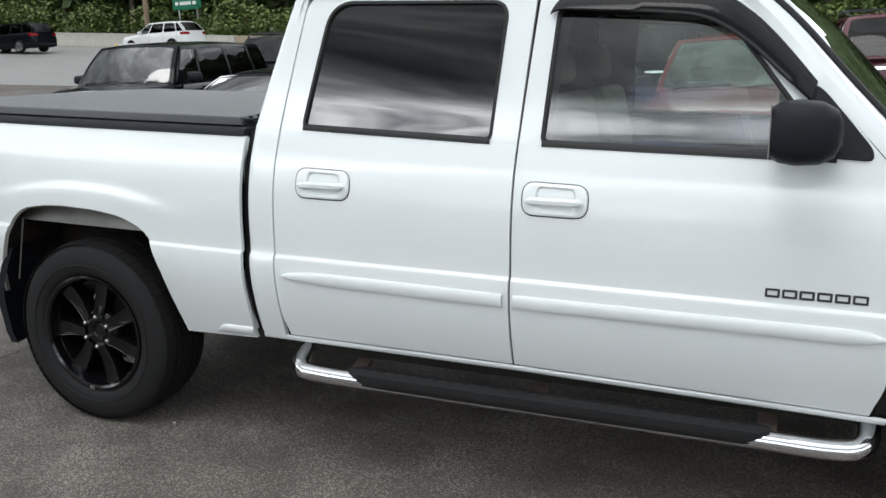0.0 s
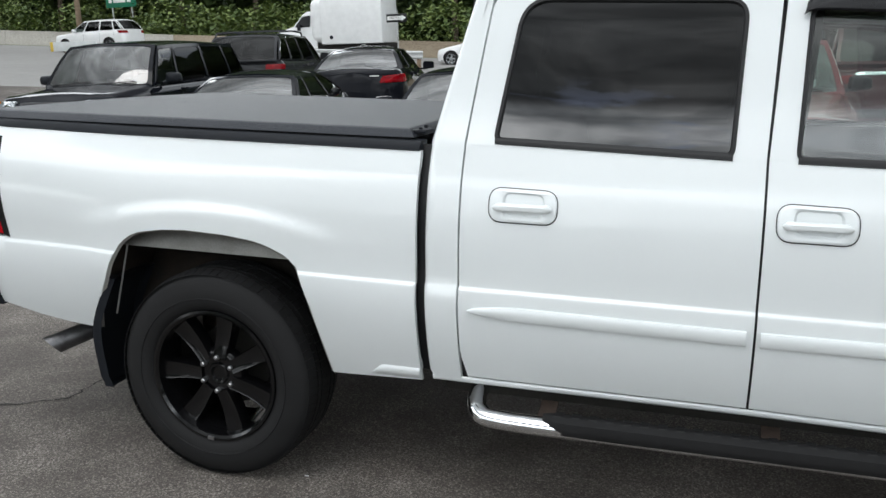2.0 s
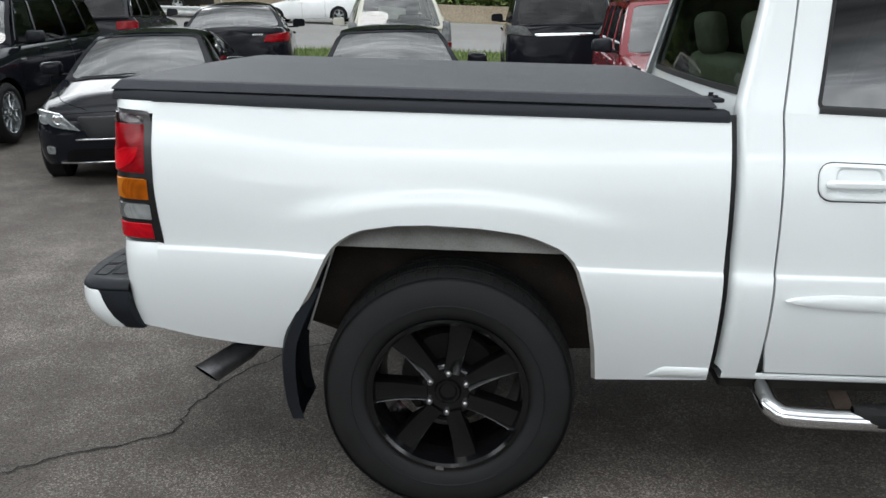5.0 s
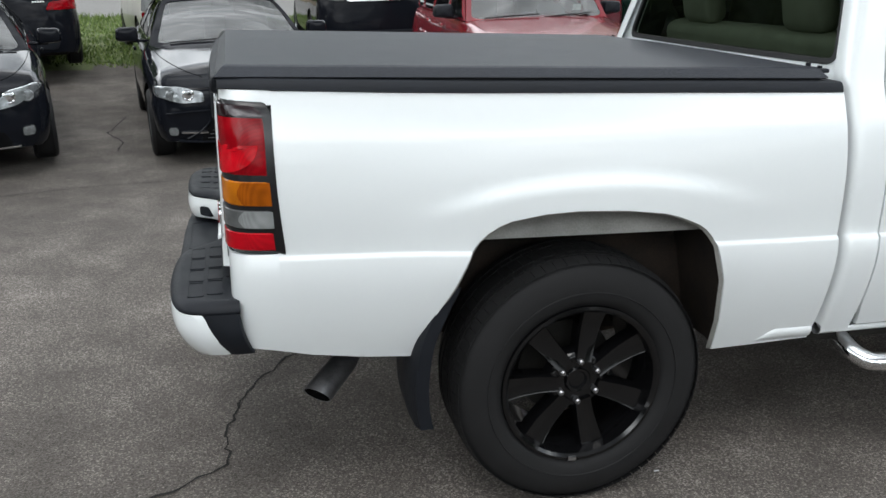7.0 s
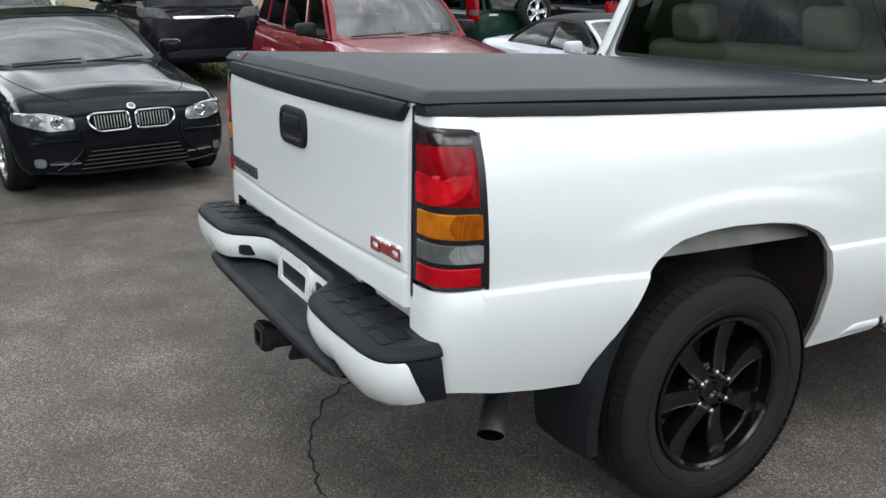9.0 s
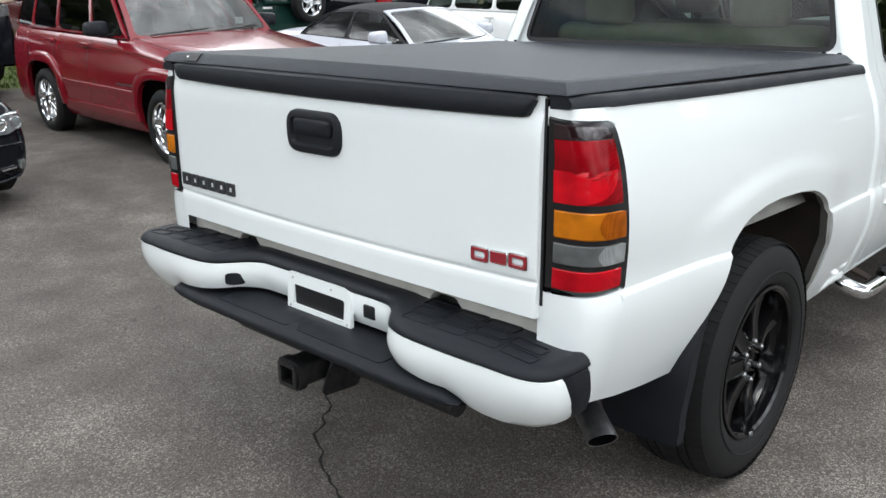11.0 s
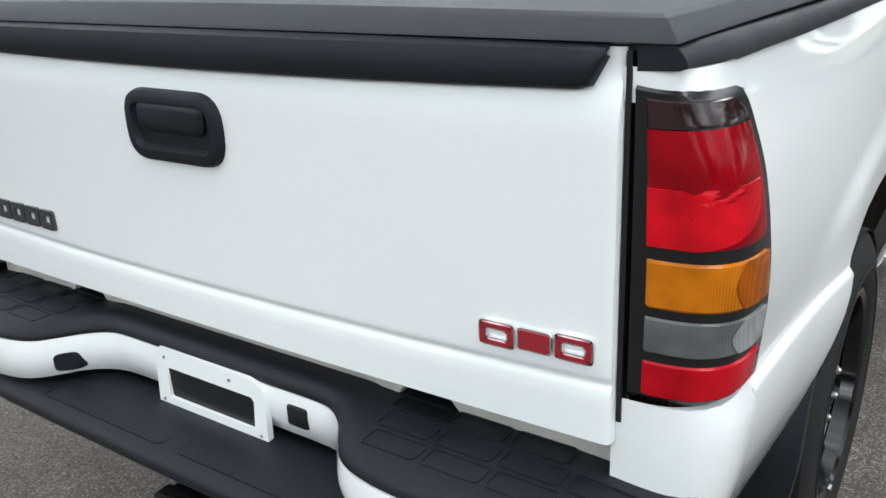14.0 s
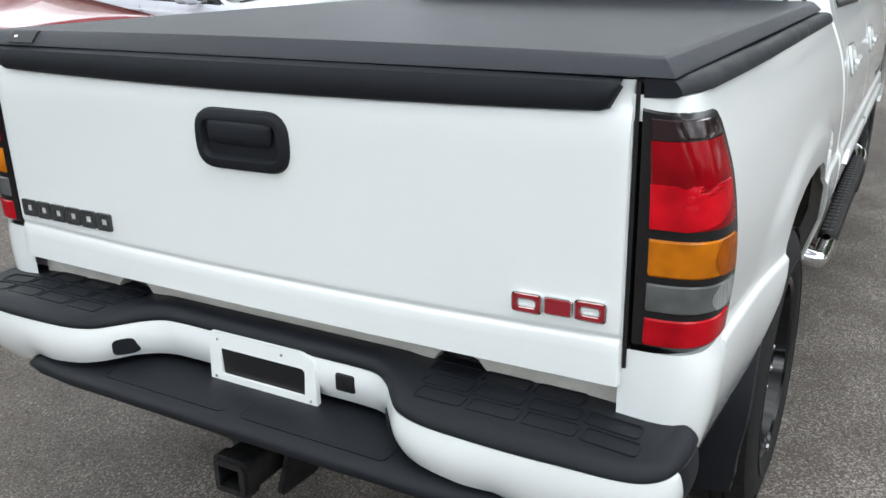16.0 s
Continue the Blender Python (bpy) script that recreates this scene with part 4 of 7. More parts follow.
def wheel(name, at, s, tyre_r=0.422, rim_r=0.264, width=0.270, spokes=7, mat=RIM_BLACK, parent=None, lugs=6, detail=True):
    """A wheel with its face towards y * s."""
    root = new(name)
    root.parent = parent
    root.location = at
    w = width / 2
    k = tyre_r - rim_r
    bm = bmesh.new()
    prof = [(rim_r - 0.004, w - 0.030), (rim_r + 0.010, w - 0.012), (rim_r + k * 0.16, w - 0.002), (rim_r + k * 0.30, w + 0.004), (rim_r + k * 0.50, w + 0.003), (rim_r + k * 0.72, w - 0.006), (rim_r + k * 0.86, w - 0.018), (rim_r + k * 0.95, w - 0.032), (tyre_r - 0.010, w - 0.040)]
    prof += [(tyre_r - 0.008, y) for y in (w - 0.06, 0.0)]
    full = [(r, s * y) for r, y in prof] + [(r, -s * y) for r, y in reversed(prof[:-1])]
    lathe(bm, full, 72 if detail else 36)
    tyre = part("tyre", bm, RUBBER, root, "black rubber tyre")
    if detail:
        bm = bmesh.new()
        n = 72
        for i in range(n):
            a0, a1 = 2 * math.pi * i / n, 2 * math.pi * (i + 0.92) / n
            for j, (y0, y1, sh) in enumerate(((-w + 0.012, -w + 0.062, 0), (-w + 0.072, -0.045, 0.4), (-0.035, 0.035, 0.1), (0.045, w - 0.072, 0.5), (w - 0.062, w - 0.012, 0.2))):
                da = 2 * math.pi * sh / n
                rr = tyre_r
                ro0 = rr - (0.012 if j == 0 else 0.0)
                ro1 = rr - (0.012 if j == 4 else 0.0)
                pts = []
                for a in (a0 + da, a1 + da):
                    for y, r in ((y0, ro0), (y1, ro1)):
                        pts.append((r * math.cos(a), y, r * math.sin(a)))
                        pts.append(((rr - 0.014) * math.cos(a), y, (rr - 0.014) * math.sin(a)))
                v = [bm.verts.new(p) for p in pts]
                for q in ((0, 2, 6, 4), (0, 1, 3, 2), (4, 6, 7, 5), (0, 4, 5, 1), (2, 3, 7, 6)):
                    bm.faces.new([v[t] for t in q])
        part("tread", bm, RUBBER, tyre)
        bm = bmesh.new()
        lathe(bm, [(rim_r + k * 0.33, s * (w + 0.0045)), (rim_r + k * 0.345, s * (w + 0.0075)), (rim_r + k * 0.36, s * (w + 0.0045))], 64)
        part("sidewall_ridge", bm, RUBBER, tyre)
        # balance weight clipped to the rim's edge
        bm = bmesh.new()
        grid(bm, [[(r * math.cos(t), s * y, r * math.sin(t)) for r, y in ((rim_r - 0.012, w - 0.012), (rim_r - 0.008, w - 0.001), (rim_r + 0.003, w - 0.001), (rim_r + 0.006, w - 0.012))] for t in steps(radians(262), radians(268), 4)])
        part("balance_weight", bm, LUG, root)
    bm = bmesh.new()
    lathe(bm, [(rim_r - 0.022, s * (w - 0.05)), (rim_r - 0.016, s * (w - 0.012)), (rim_r - 0.006, s * (w - 0.004)), (rim_r + 0.004, s * (w - 0.006)), (rim_r + 0.006, s * (w - 0.020)), (rim_r - 0.01, s * (w - 0.04)), (rim_r - 0.03, s * (w - 0.09)), (rim_r - 0.035, -s * w * 0.8)], 64 if detail else 32)
    rim = part("rim", bm, mat, root, "gloss black alloy rim" if mat == RIM_BLACK else "")
    face = s * (w - 0.016 if not detail else w - 0.034)
    for i in range(spokes):
        a = 2 * math.pi * i / spokes + radians(28)
        wi, wo = (0.029, 0.043) if detail else (0.025 * 7 / spokes, 0.036 * 7 / spokes * rim_r / 0.268)
        r0, r1 = 0.26 * rim_r, rim_r - 0.012
        bm = bmesh.new()
        rows = []
        for t in steps(0, 1, 5):
            r = r0 + (r1 - r0) * t
            ww = wi + (wo - wi) * t ** 1.5
            dy = -s * 0.016 * math.sin(math.pi * min(1, t * 0.9))
            pr = [(-ww, -s * 0.06), (-ww, -s * 0.006), (-ww * 0.88, 0), (-ww * 0.66, -s * 0.002), (-ww * 0.5, -s * 0.009), (ww * 0.5, -s * 0.009), (ww * 0.66, -s * 0.002), (ww * 0.88, 0), (ww, -s * 0.006), (ww, -s * 0.06)]
            if detail:
                pr = [(-ww, -s * 0.06), (-ww, -s * 0.012), (-ww * 0.90, -s * 0.001), (-ww * 0.80, -s * 0.003), (ww * 0.80, -s * 0.003), (ww * 0.90, -s * 0.001), (ww, -s * 0.012), (ww, -s * 0.06)]
            rows.append([(r * math.cos(a) - u * math.sin(a), face + dy + y, r * math.sin(a) + u * math.cos(a)) for u, y in pr])
        grid(bm, rows, wrap_v=True)
        part("spoke", bm, mat, rim)
    bm = bmesh.new()
    hub = [(0.0, -s * 0.022), (0.026, -s * 0.022), (0.032, -s * 0.012), (0.040, -s * 0.010), (0.046, -s * 0.018), (0.082, -s * 0.012), (0.090, -s * 0.014), (0.106, -s * 0.034), (0.108, -s * 0.06)]
    f = rim_r / 0.268
    lathe(bm, [(r * f, face + y) for r, y in hub], 36)
    part("hub", bm, mat, rim)
    for i in range(lugs):
        a = 2 * math.pi * (i + 0.5) / lugs + radians(-2)
        c = Vector((0.070 * f * math.cos(a), face - s * 0.018, 0.070 * f * math.sin(a)))
        bm = bmesh.new()
        cyl(bm, c, c + Vector((0, s * 0.022, 0)), 0.0115 * f, 0.0100 * f, 6)
        cyl(bm, c + Vector((0, s * 0.022, 0)), c + Vector((0, s * 0.027, 0)), 0.0092 * f, 0.005 * f, 10)
        part("lug_nut", bm, LUG, rim, "steel lug nut")
    bm = bmesh.new()
    lathe(bm, [(0.0, -s * 0.02), (rim_r * 0.62, -s * 0.02), (rim_r * 0.64, -s * 0.04), (rim_r * 0.64, -s * 0.06)], 36)
    part("brake_disc", bm, UNDERBODY, root)
    return root


for sgn in (-1, 1):
    body_side(sgn)
    tail_light(sgn)
    wheel("wheel", (-0.003, sgn * 0.823, 0.400), sgn, width=0.286, parent=truck)
    wheel("wheel", (3.645, sgn * 0.815, 0.410), sgn, parent=truck)
tailgate()
rear_bumper()
exhaust()


# ---- cab ----
def cab_map(s, out=0.0):
    return lambda x, z: (x, s * (half(x, z) + out), z)


def belt(x):
    return line(BELT, x)


R_WIN = [(1.095, 1.346), (1.863, 1.318), (1.882, 1.806), (1.160, 1.820)]
F_WIN = [(2.046, 1.316), (2.985, 1.299), (2.610, 1.766), (2.064, 1.790)]


def pane_sheet(bm, outline, fn, n=10):
    """A filled outline, gridded from its middle."""
    c = Vector((sum(p[0] for p in outline) / len(outline), sum(p[1] for p in outline) / len(outline)))
    rows = [[fn(*(c + (Vector(p) - c) * k)) for p in outline] for k in steps(1, 0.02, n)]
    grid(bm, rows, wrap_v=True)
    bmesh.ops.holes_fill(bm, edges=[e for e in bm.edges if e.is_boundary and (Vector(e.verts[0].co) - Vector(fn(*c))).length < 0.05])
    return bm


def door(s, name, x0, x1, win, top, radii, tint, front):
    low = lambda x: line([(0.9, 0.508), (1.96, 0.506), (3.2, 0.484)], x)
    bm = bmesh.new()
    xs = xs_between(x0, x1, 0.03)
    rows = columns(xs, low, belt, half, s, 9, 18)
    if front:
        rows = [[(p[0] - (0.035 * smooth01((0.62 - p[2]) / 0.16) + 0.01 * smooth01((p[2] - 1.1) / 0.2)) * smooth01((p[0] - 2.9) / 0.28), p[1], p[2]) for p in r] for r in rows]
    else:
        rows = [[(p[0] + 0.020 * smooth01((0.62 - p[2]) / 0.13) * smooth01((1.12 - p[0]) / 0.12), p[1], p[2]) for p in r] for r in rows]
    grid(bm, rows)
    outer = rounded([(x0, belt(x0)), (x1 - (0.06 if front else 0), belt(x1)), top[1], top[0]], [0.002, 0.002, radii[1], radii[0]], 8)
    inner = rounded(win, [0.03, 0.03, 0.07 if not front else 0.12, 0.05 if front else 0.10], 8)
    finer = lambda poly: [tuple(Vector(poly[k]).lerp(Vector(poly[(k + 1) % len(poly)]), t)) for k in range(len(poly)) for t in steps(0, 0.9, 9)]
    outer, inner = finer(outer), finer(inner)
    ring(bm, outer, inner, cab_map(s))
    clean(bm)
    edge_in(bm, (0, -s * 0.022, 0))
    d = part(name, bm, WHITE, truck)
    bm = bmesh.new()
    i2 = shrink(inner, 0.014)
    f0, f1 = cab_map(s, 0.0035), cab_map(s, -0.012)
    grid(bm, [[cab_map(s, -0.010)(*p) for p in shrink(inner, -0.003)], [f0(*p) for p in shrink(inner, -0.003)], [f0(*p) for p in shrink(inner, 0.008)], [f1(*p) for p in i2]], wrap_v=True)
    part("window_seal", bm, SEAL, d, "black rubber window seal")
    bm = bmesh.new()
    wq = [Vector(q) for q in win]
    grid(bm, [[cab_map(s, -0.009)(*wq[0].lerp(wq[1], u).lerp(wq[3].lerp(wq[2], u), v)) for v in steps(-0.01, 1.01, 18)] for u in steps(-0.01, 1.01, 18)])
    face_out(bm, (2.0, 0, 1.3))
    part("window", bm, tint, d, "dark tinted side window" if tint == GLASS_TINT else "clear side window")
    # sill strip along the glass
    bm = bmesh.new()
    rows = []
    for x in steps(win[0][0] + 0.004, win[1][0] - 0.002, 24):
        z = line([(win[0][0], win[0][1]), (win[1][0], win[1][1])], x)
        rows.append([(x, s * (half(x, z + dz) + o), z + dz) for dz, o in ((-0.010, 0.0), (-0.008, 0.005), (0.002, 0.007), (0.010, 0.004), (0.014, -0.006))])
    grid(bm, rows)
    part("sill_strip", bm, SEAL, d)
    # pull handle
    hx0, hx1, hz0, hz1 = (2.002, 2.229, 1.078, 1.188) if front else (1.100, 1.326, 1.088, 1.197)
    o = rounded([(hx0, hz0), (hx1, hz0 - 0.002), (hx1, hz1 - 0.006), (hx0, hz1)], 0.044, 6)
    bm = bmesh.new()
    cup = rounded([(hx0 + 0.052, hz0 + 0.020), (hx1 - 0.045, hz0 + 0.018), (hx1 - 0.045, hz1 - 0.020), (hx0 + 0.052, hz1 - 0.016)], 0.024, 6)
    grid(bm, [[cab_map(s, 0.0)(*p) for p in shrink(o, -0.002)], [cab_map(s, 0.007)(*p) for p in shrink(o, 0.001)], [cab_map(s, 0.010)(*p) for p in shrink(o, 0.008)], [cab_map(s, 0.008)(*p) for p in shrink(cup, -0.006)], [cab_map(s, 0.002)(*p) for p in cup], [cab_map(s, -0.018)(*p) for p in shrink(cup, 0.010)]], wrap_v=True)
    bmesh.ops.holes_fill(bm, edges=[e for e in bm.edges if e.is_boundary and abs(abs(e.verts[0].co.y) - half(e.verts[0].co.x, e.verts[0].co.z) + 0.018) < 0.004])
    bez = part("handle_bezel", bm, WHITE, d)
    bm = bmesh.new()
    ring(bm, shrink(o, -0.0045), shrink(o, -0.0005), cab_map(s, 0.0012))
    part("bezel_gap", bm, SEAL, d)
    bm = bmesh.new()
    zc = (hz0 + hz1) / 2 - 0.006
    rows = []
    for x in steps(hx0 + 0.014, hx1 - 0.014, 14):
        e = min(1, (x - hx0 - 0.010) / 0.012, (hx1 - 0.010 - x) / 0.012)
        h = half(x, zc) + 0.020
        rows.append([(x, s * (h + b * e), zc + c * e) for b, c in ((-0.008, 0.014), (0.004, 0.013), (0.010, 0.006), (0.010, -0.006), (0.005, -0.012), (-0.008, -0.013))])
    vs = grid(bm, rows, wrap_v=True)
    bm.faces.new(vs[0]), bm.faces.new(list(reversed(vs[-1])))
    part("pull_handle", bm, WHITE, bez)
    # side moulding
    bm = bmesh.new()
    rows = []
    mx0, mx1 = (x0 + 0.012, x1 - 0.012) if front else (x0 + 0.034, x1 - 0.022)
    for x in steps(mx0, mx1, 40):
        k = 1.0 if front else min(1.0, math.sqrt(max(0.0, (x - mx0) / 0.16)))
        if front:
            k = min(1.0, math.sqrt(max(0.0, (mx1 - x) / 0.10)) + 0.02)
        zc2, hh = line([(1.03, 0.776), (1.95, 0.7635)], x), 0.0250 * max(k, 0.02)
        rows.append([(x, s * (half(x, zc2 + c * hh) + o), zc2 + c * hh) for c, o in ((1.0, 0.0), (0.92, 0.008), (0.7, 0.011), (0.0, 0.013), (-0.75, 0.012), (-0.95, 0.009), (-1.0, 0.0))])
    grid(bm, rows)
    edge_in(bm, (0, -s * 0.004, 0))
    part("side_moulding", bm, WHITE, d)
    return d


def cab_side(s):
    d1 = door(s, "rear_door", 1.000, 1.960, R_WIN, [(1.060, 1.852), (1.982, 1.848)], (0.08, 0.05), GLASS_TINT, False)
    d2 = door(s, "front_door", 1.968, 3.182, F_WIN, [(1.996, 1.848), (2.660, 1.826)], (0.05, 0.10), GLASS_CLEAR, True)
    # name blocks low on the front door
    for k in range(6):
        x0 = 2.809 + 0.0507 * k
        bm = bmesh.new()
        o = rounded([(x0, 0.864), (x0 + 0.044, 0.864), (x0 + 0.044, 0.893), (x0, 0.893)], 0.004, 3)
        ring(bm, o, shrink(o, 0.007), cab_map(s, 0.003), (0, -s * 0.003, 0))
        part("name_block", bm, BADGE_GREY, d2)
    # smoked wind deflector over the front window
    bm = bmesh.new()
    lower = spline([(2.040, 1.752, 0), (2.080, 1.766, 0), (2.22, 1.760, 0), (2.42, 1.748, 0), (2.562, 1.728, 0), (2.690, 1.653, 0), (2.799, 1.557, 0), (2.895, 1.472, 0)], 30)
    upper = spline([(2.050, 1.790, 0), (2.090, 1.814, 0), (2.22, 1.820, 0), (2.42, 1.818, 0), (2.60, 1.804, 0), (2.70, 1.750, 0), (2.80, 1.657, 0), (2.912, 1.530, 0)], 30)
    rows = []
    for a, b in zip(lower, upper):
        m1, m2 = a.lerp(b, 0.12), a.lerp(b, 0.55)
        rows.append([(a.x, s * (half(a.x, a.y) + 0.010), a.y + 0.004), (a.x, s * (half(a.x, a.y) + 0.026), a.y), (m1.x, s * (half(m1.x, m1.y) + 0.030), m1.y), (m2.x, s * (half(m2.x, m2.y) + 0.024), m2.y), (b.x, s * (half(b.x, b.y) + 0.006), b.y), (b.x, s * (half(b.x, b.y) + 0.001), b.y + 0.003)])
    grid(bm, rows)
    edge_in(bm, (0, -s * 0.004, 0))
    part("wind_deflector", bm, DEFLECTOR, d2, "dark smoked window deflector")
    # door mirror
    bm = bmesh.new()
    prof = [(0.0, 0.0), (0.02, 0.35), (0.10, 0.72), (0.30, 0.94), (0.62, 1.0), (0.86, 0.93), (1.0, 0.74)]
    rows = []
    for k in range(24):
        a = 2 * math.pi * k / 24
        ca, sa = math.cos(a), math.sin(a)
        e = lambda v, n: math.copysign(abs(v) ** n, v)
        rows.append([(2.985 - 0.198 * t, s * (1.085 + 0.115 * r * e(ca, 0.55)), 1.394 + 0.095 * r * e(sa, 0.55) + 0.004 * ca) for t, r in prof])
    vs = grid(bm, rows, wrap_u=True)
    bm.faces.new([v[-1] for v in vs])
    mir = part("door_mirror", bm, BLACK_PLASTIC, d2, "black plastic door mirror")
    bm = bmesh.new()
    plate(bm, rounded([(2.86, 1.310), (3.085, 1.297), (3.085, 1.33), (3.01, 1.42), (2.935, 1.505), (2.905, 1.525), (2.880, 1.47)], 0.025, 4), cab_map(s, 0.012), (0, -s * 0.02, 0), 0.04)
    part("mirror_foot", bm, BLACK_PLASTIC, mir)
    bm = bmesh.new()
    box(bm, 2.87, 2.99, s * 0.90, s * 1.02, 1.330, 1.385, 0.015)
    part("mirror_arm", bm, BLACK_PLASTIC, mir)
    bm = bmesh.new()
    box(bm, 2.786, 2.790, s * 0.995, s * 1.172, 1.322, 1.468, 0.0)
    part("mirror_glass", bm, CHROME, mir)
    # corner panel and roof pillar behind the rear door
    bm = bmesh.new()
    rows = []
    for x in [0.866, 0.868, 0.872, 0.880, 0.892] + steps(0.91, 0.993, 4):
        fold = 0.055 * (1 - math.sqrt(max(0.0, 1 - ((0.892 - x) / 0.026) ** 2))) if x < 0.892 else 0.0
        lo = 0.490 + 0.03 * smooth01((0.90 - x) / 0.03)
        zs = steps(lo, 0.842, 8) + [0.851] + steps(0.860, 1.338, 18) + steps(1.36, 1.84, 16)
        out = []
        for z in zs:
            lean = 0.0 if z < 1.338 else (z - 1.338) * line([(0.866, 0.235), (0.993, 0.118)], x)
            out.append((x + lean, s * (half(x, z) - fold), z))
        rows.append(out)
    grid(bm, rows)
    clean(bm)
    edge_in(bm, (0.004, -s * 0.03, 0))
    part("cab_corner", bm, WHITE, truck)
    bm = bmesh.new()
    grid(bm, [[(x, s * (half(0.9, z) - 0.040), z) for z in steps(0.50, 1.325, 12)] for x in (0.836, 0.87, 0.91)])
    part("cab_gap", bm, SEAL, truck, "dark gap between cab and bed")
    # rocker
    bm = bmesh.new()
    rows = []
    for x in steps(0.885, 3.20, 30):
        t = line([(0.9, 0.501), (1.96, 0.499), (3.2, 0.477)], x)
        rows.append([(x, s * (half(x, t) - 0.003 - o), t - dz) for dz, o in ((0, 0.004), (0.005, 0.0), (0.014, 0.001), (0.024, 0.009), (0.030, 0.028), (0.026, 0.12))])
    grid(bm, rows)
    part("rocker_panel", bm, WHITE, truck)
    # dark door jamb behind the gaps
    for x in (0.996, 1.964, 3.186):
        bm = bmesh.new()
        grid(bm, [[(x + dx, s * (half(x, z) - 0.016), z) for z in steps(0.49, 1.82 if x < 2.5 else 1.28, 24)] for dx in (-0.02, 0.02)])
        part("door_jamb", bm, SEAL, truck)
    # pillar beside the windscreen
    bm = bmesh.new()
    door_line = spline([(3.125, 0, 1.300), (2.90, 0, 1.545), (2.700, 0, 1.760), (2.600, 0, 1.822)], 16)
    wind_line = spline([(3.245, 0.775, 1.290), (3.04, 0.745, 1.500), (2.84, 0.715, 1.715), (2.70, 0.690, 1.838)], 16)
    rows = []
    for a, b in zip(door_line, wind_line):
        pa = Vector((a.x, half(a.x, a.z), a.z))
        mid = (pa + b) / 2 + Vector((0.012, 0.030, 0.012))
        rows.append([(p.x, s * p.y, p.z) for p in (pa, pa.lerp(mid, 0.5) + Vector((0.004, 0.010, 0.003)), mid, mid.lerp(b, 0.5) + Vector((0.004, 0.006, 0.004)), b)])
    grid(bm, rows)
    edge_in(bm, (0, -s * 0.02, 0))
    part("windscreen_pillar", bm, WHITE, truck)
    bm = bmesh.new()
    sweep(bm, [(p.x + 0.006, s * (p.y + 0.004), p.z + 0.004) for p in wind_line], circle(0.013, 8))
    part("windscreen_trim", bm, SEAL, truck)
    # front wing
    bm = bmesh.new()
    arch_z = lambda x: 0.468 if abs(x - 3.645) > 0.478 else 0.42 + math.sqrt(max(0.0, 0.478 ** 2 - (x - 3.645) ** 2)) * 1.16
    wing_top = lambda x: line([(3.19, 1.292), (3.6, 1.262), (4.2, 1.205), (4.6, 1.13)], x)
    wing = lambda x, z: min(half(3.3, z), 0.978) - 0.10 * smooth01((x - 4.15) / 0.5) ** 1.5 - 0.06 * smooth01((z - 1.16) / 0.14)
    rows = columns(xs_between(3.190, 4.50, 0.03, steps(3.167, 3.25, 8) + steps(4.05, 4.123, 8)), lambda x: max(0.468, arch_z(x)), wing_top, wing, s)
    grid(bm, rows)
    clean(bm)
    edge_in(bm, (0, -s * 0.02, 0))
    part("front_wing", bm, WHITE, truck)
    bm = bmesh.new()
    plate(bm, rounded([(3.215, 1.30), (3.33, 1.285), (3.22, 1.36)], 0.01, 3), lambda x, z: (x, s * (0.85 - (z - 1.3) * 0.5), z), (0, -s * 0.02, 0))
    part("cowl_corner", bm, BLACK_PLASTIC, truck)
    # chrome side step
    bm = bmesh.new()
    path = spline([(1.060, s * 0.70, 0.470), (1.040, s * 0.84, 0.415), (1.065, s * 0.925, 0.378), (1.16, s * 0.950, 0.366), (1.6, s * 0.952, 0.365), (2.2, s * 0.952, 0.365), (2.8, s * 0.952, 0.364), (3.04, s * 0.950, 0.364), (3.135, s * 0.925, 0.376), (3.160, s * 0.84, 0.413), (3.140, s * 0.70, 0.465)], 70)
    sweep(bm, path, circle(0.0375, 16, 0.034))
    bar = part("side_step", bm, CHROME, truck, "chrome tube side step with a black tread")
    bm = bmesh.new()
    rows = []
    for x in [1.30, 1.305, 1.315, 1.33, 1.35, 1.38] + steps(1.42, 2.74, 24) + [2.78, 2.81, 2.83, 2.845, 2.855, 2.86]:
        k = math.sqrt(1 - (1 - min(1.0, (x - 1.296) / 0.10, (2.864 - x) / 0.10)) ** 2)
        rows.append([(x, s * (0.952 + y * (0.2 + 0.8 * k)), 0.382 + z * (0.9 + 0.1 * k)) for y, z in ((-0.043, -0.010), (-0.037, 0.020), (-0.02, 0.031), (0.0, 0.034), (0.02, 0.031), (0.037, 0.018), (0.0405, -0.006), (0.0385, -0.024), (0.030, -0.036))])
    grid(bm, rows)
    part("step_tread", bm, RUBBER, bar, "black ribbed step tread")
    for i in range(26):
        x = 1.34 + i * 0.058
        bm = bmesh.new()
        box(bm, x, x + 0.03, s * 0.925, s * 0.968, 0.411, 0.4155, 0.002, 1)
        part("tread_rib", bm, SEAL, bar)
    for x in (1.30, 2.05, 2.85):
        bm = bmesh.new()
        sweep(bm, [(x, s * 0.50, 0.50), (x, s * 0.72, 0.43), (x, s * 0.93, 0.36)], [(-0.03, -0.006), (0.03, -0.006), (0.03, 0.006), (-0.03, 0.006)])
        part("step_bracket", bm, RUST, bar, "rusty steel step bracket")


cab_side(-1)
cab_side(1)


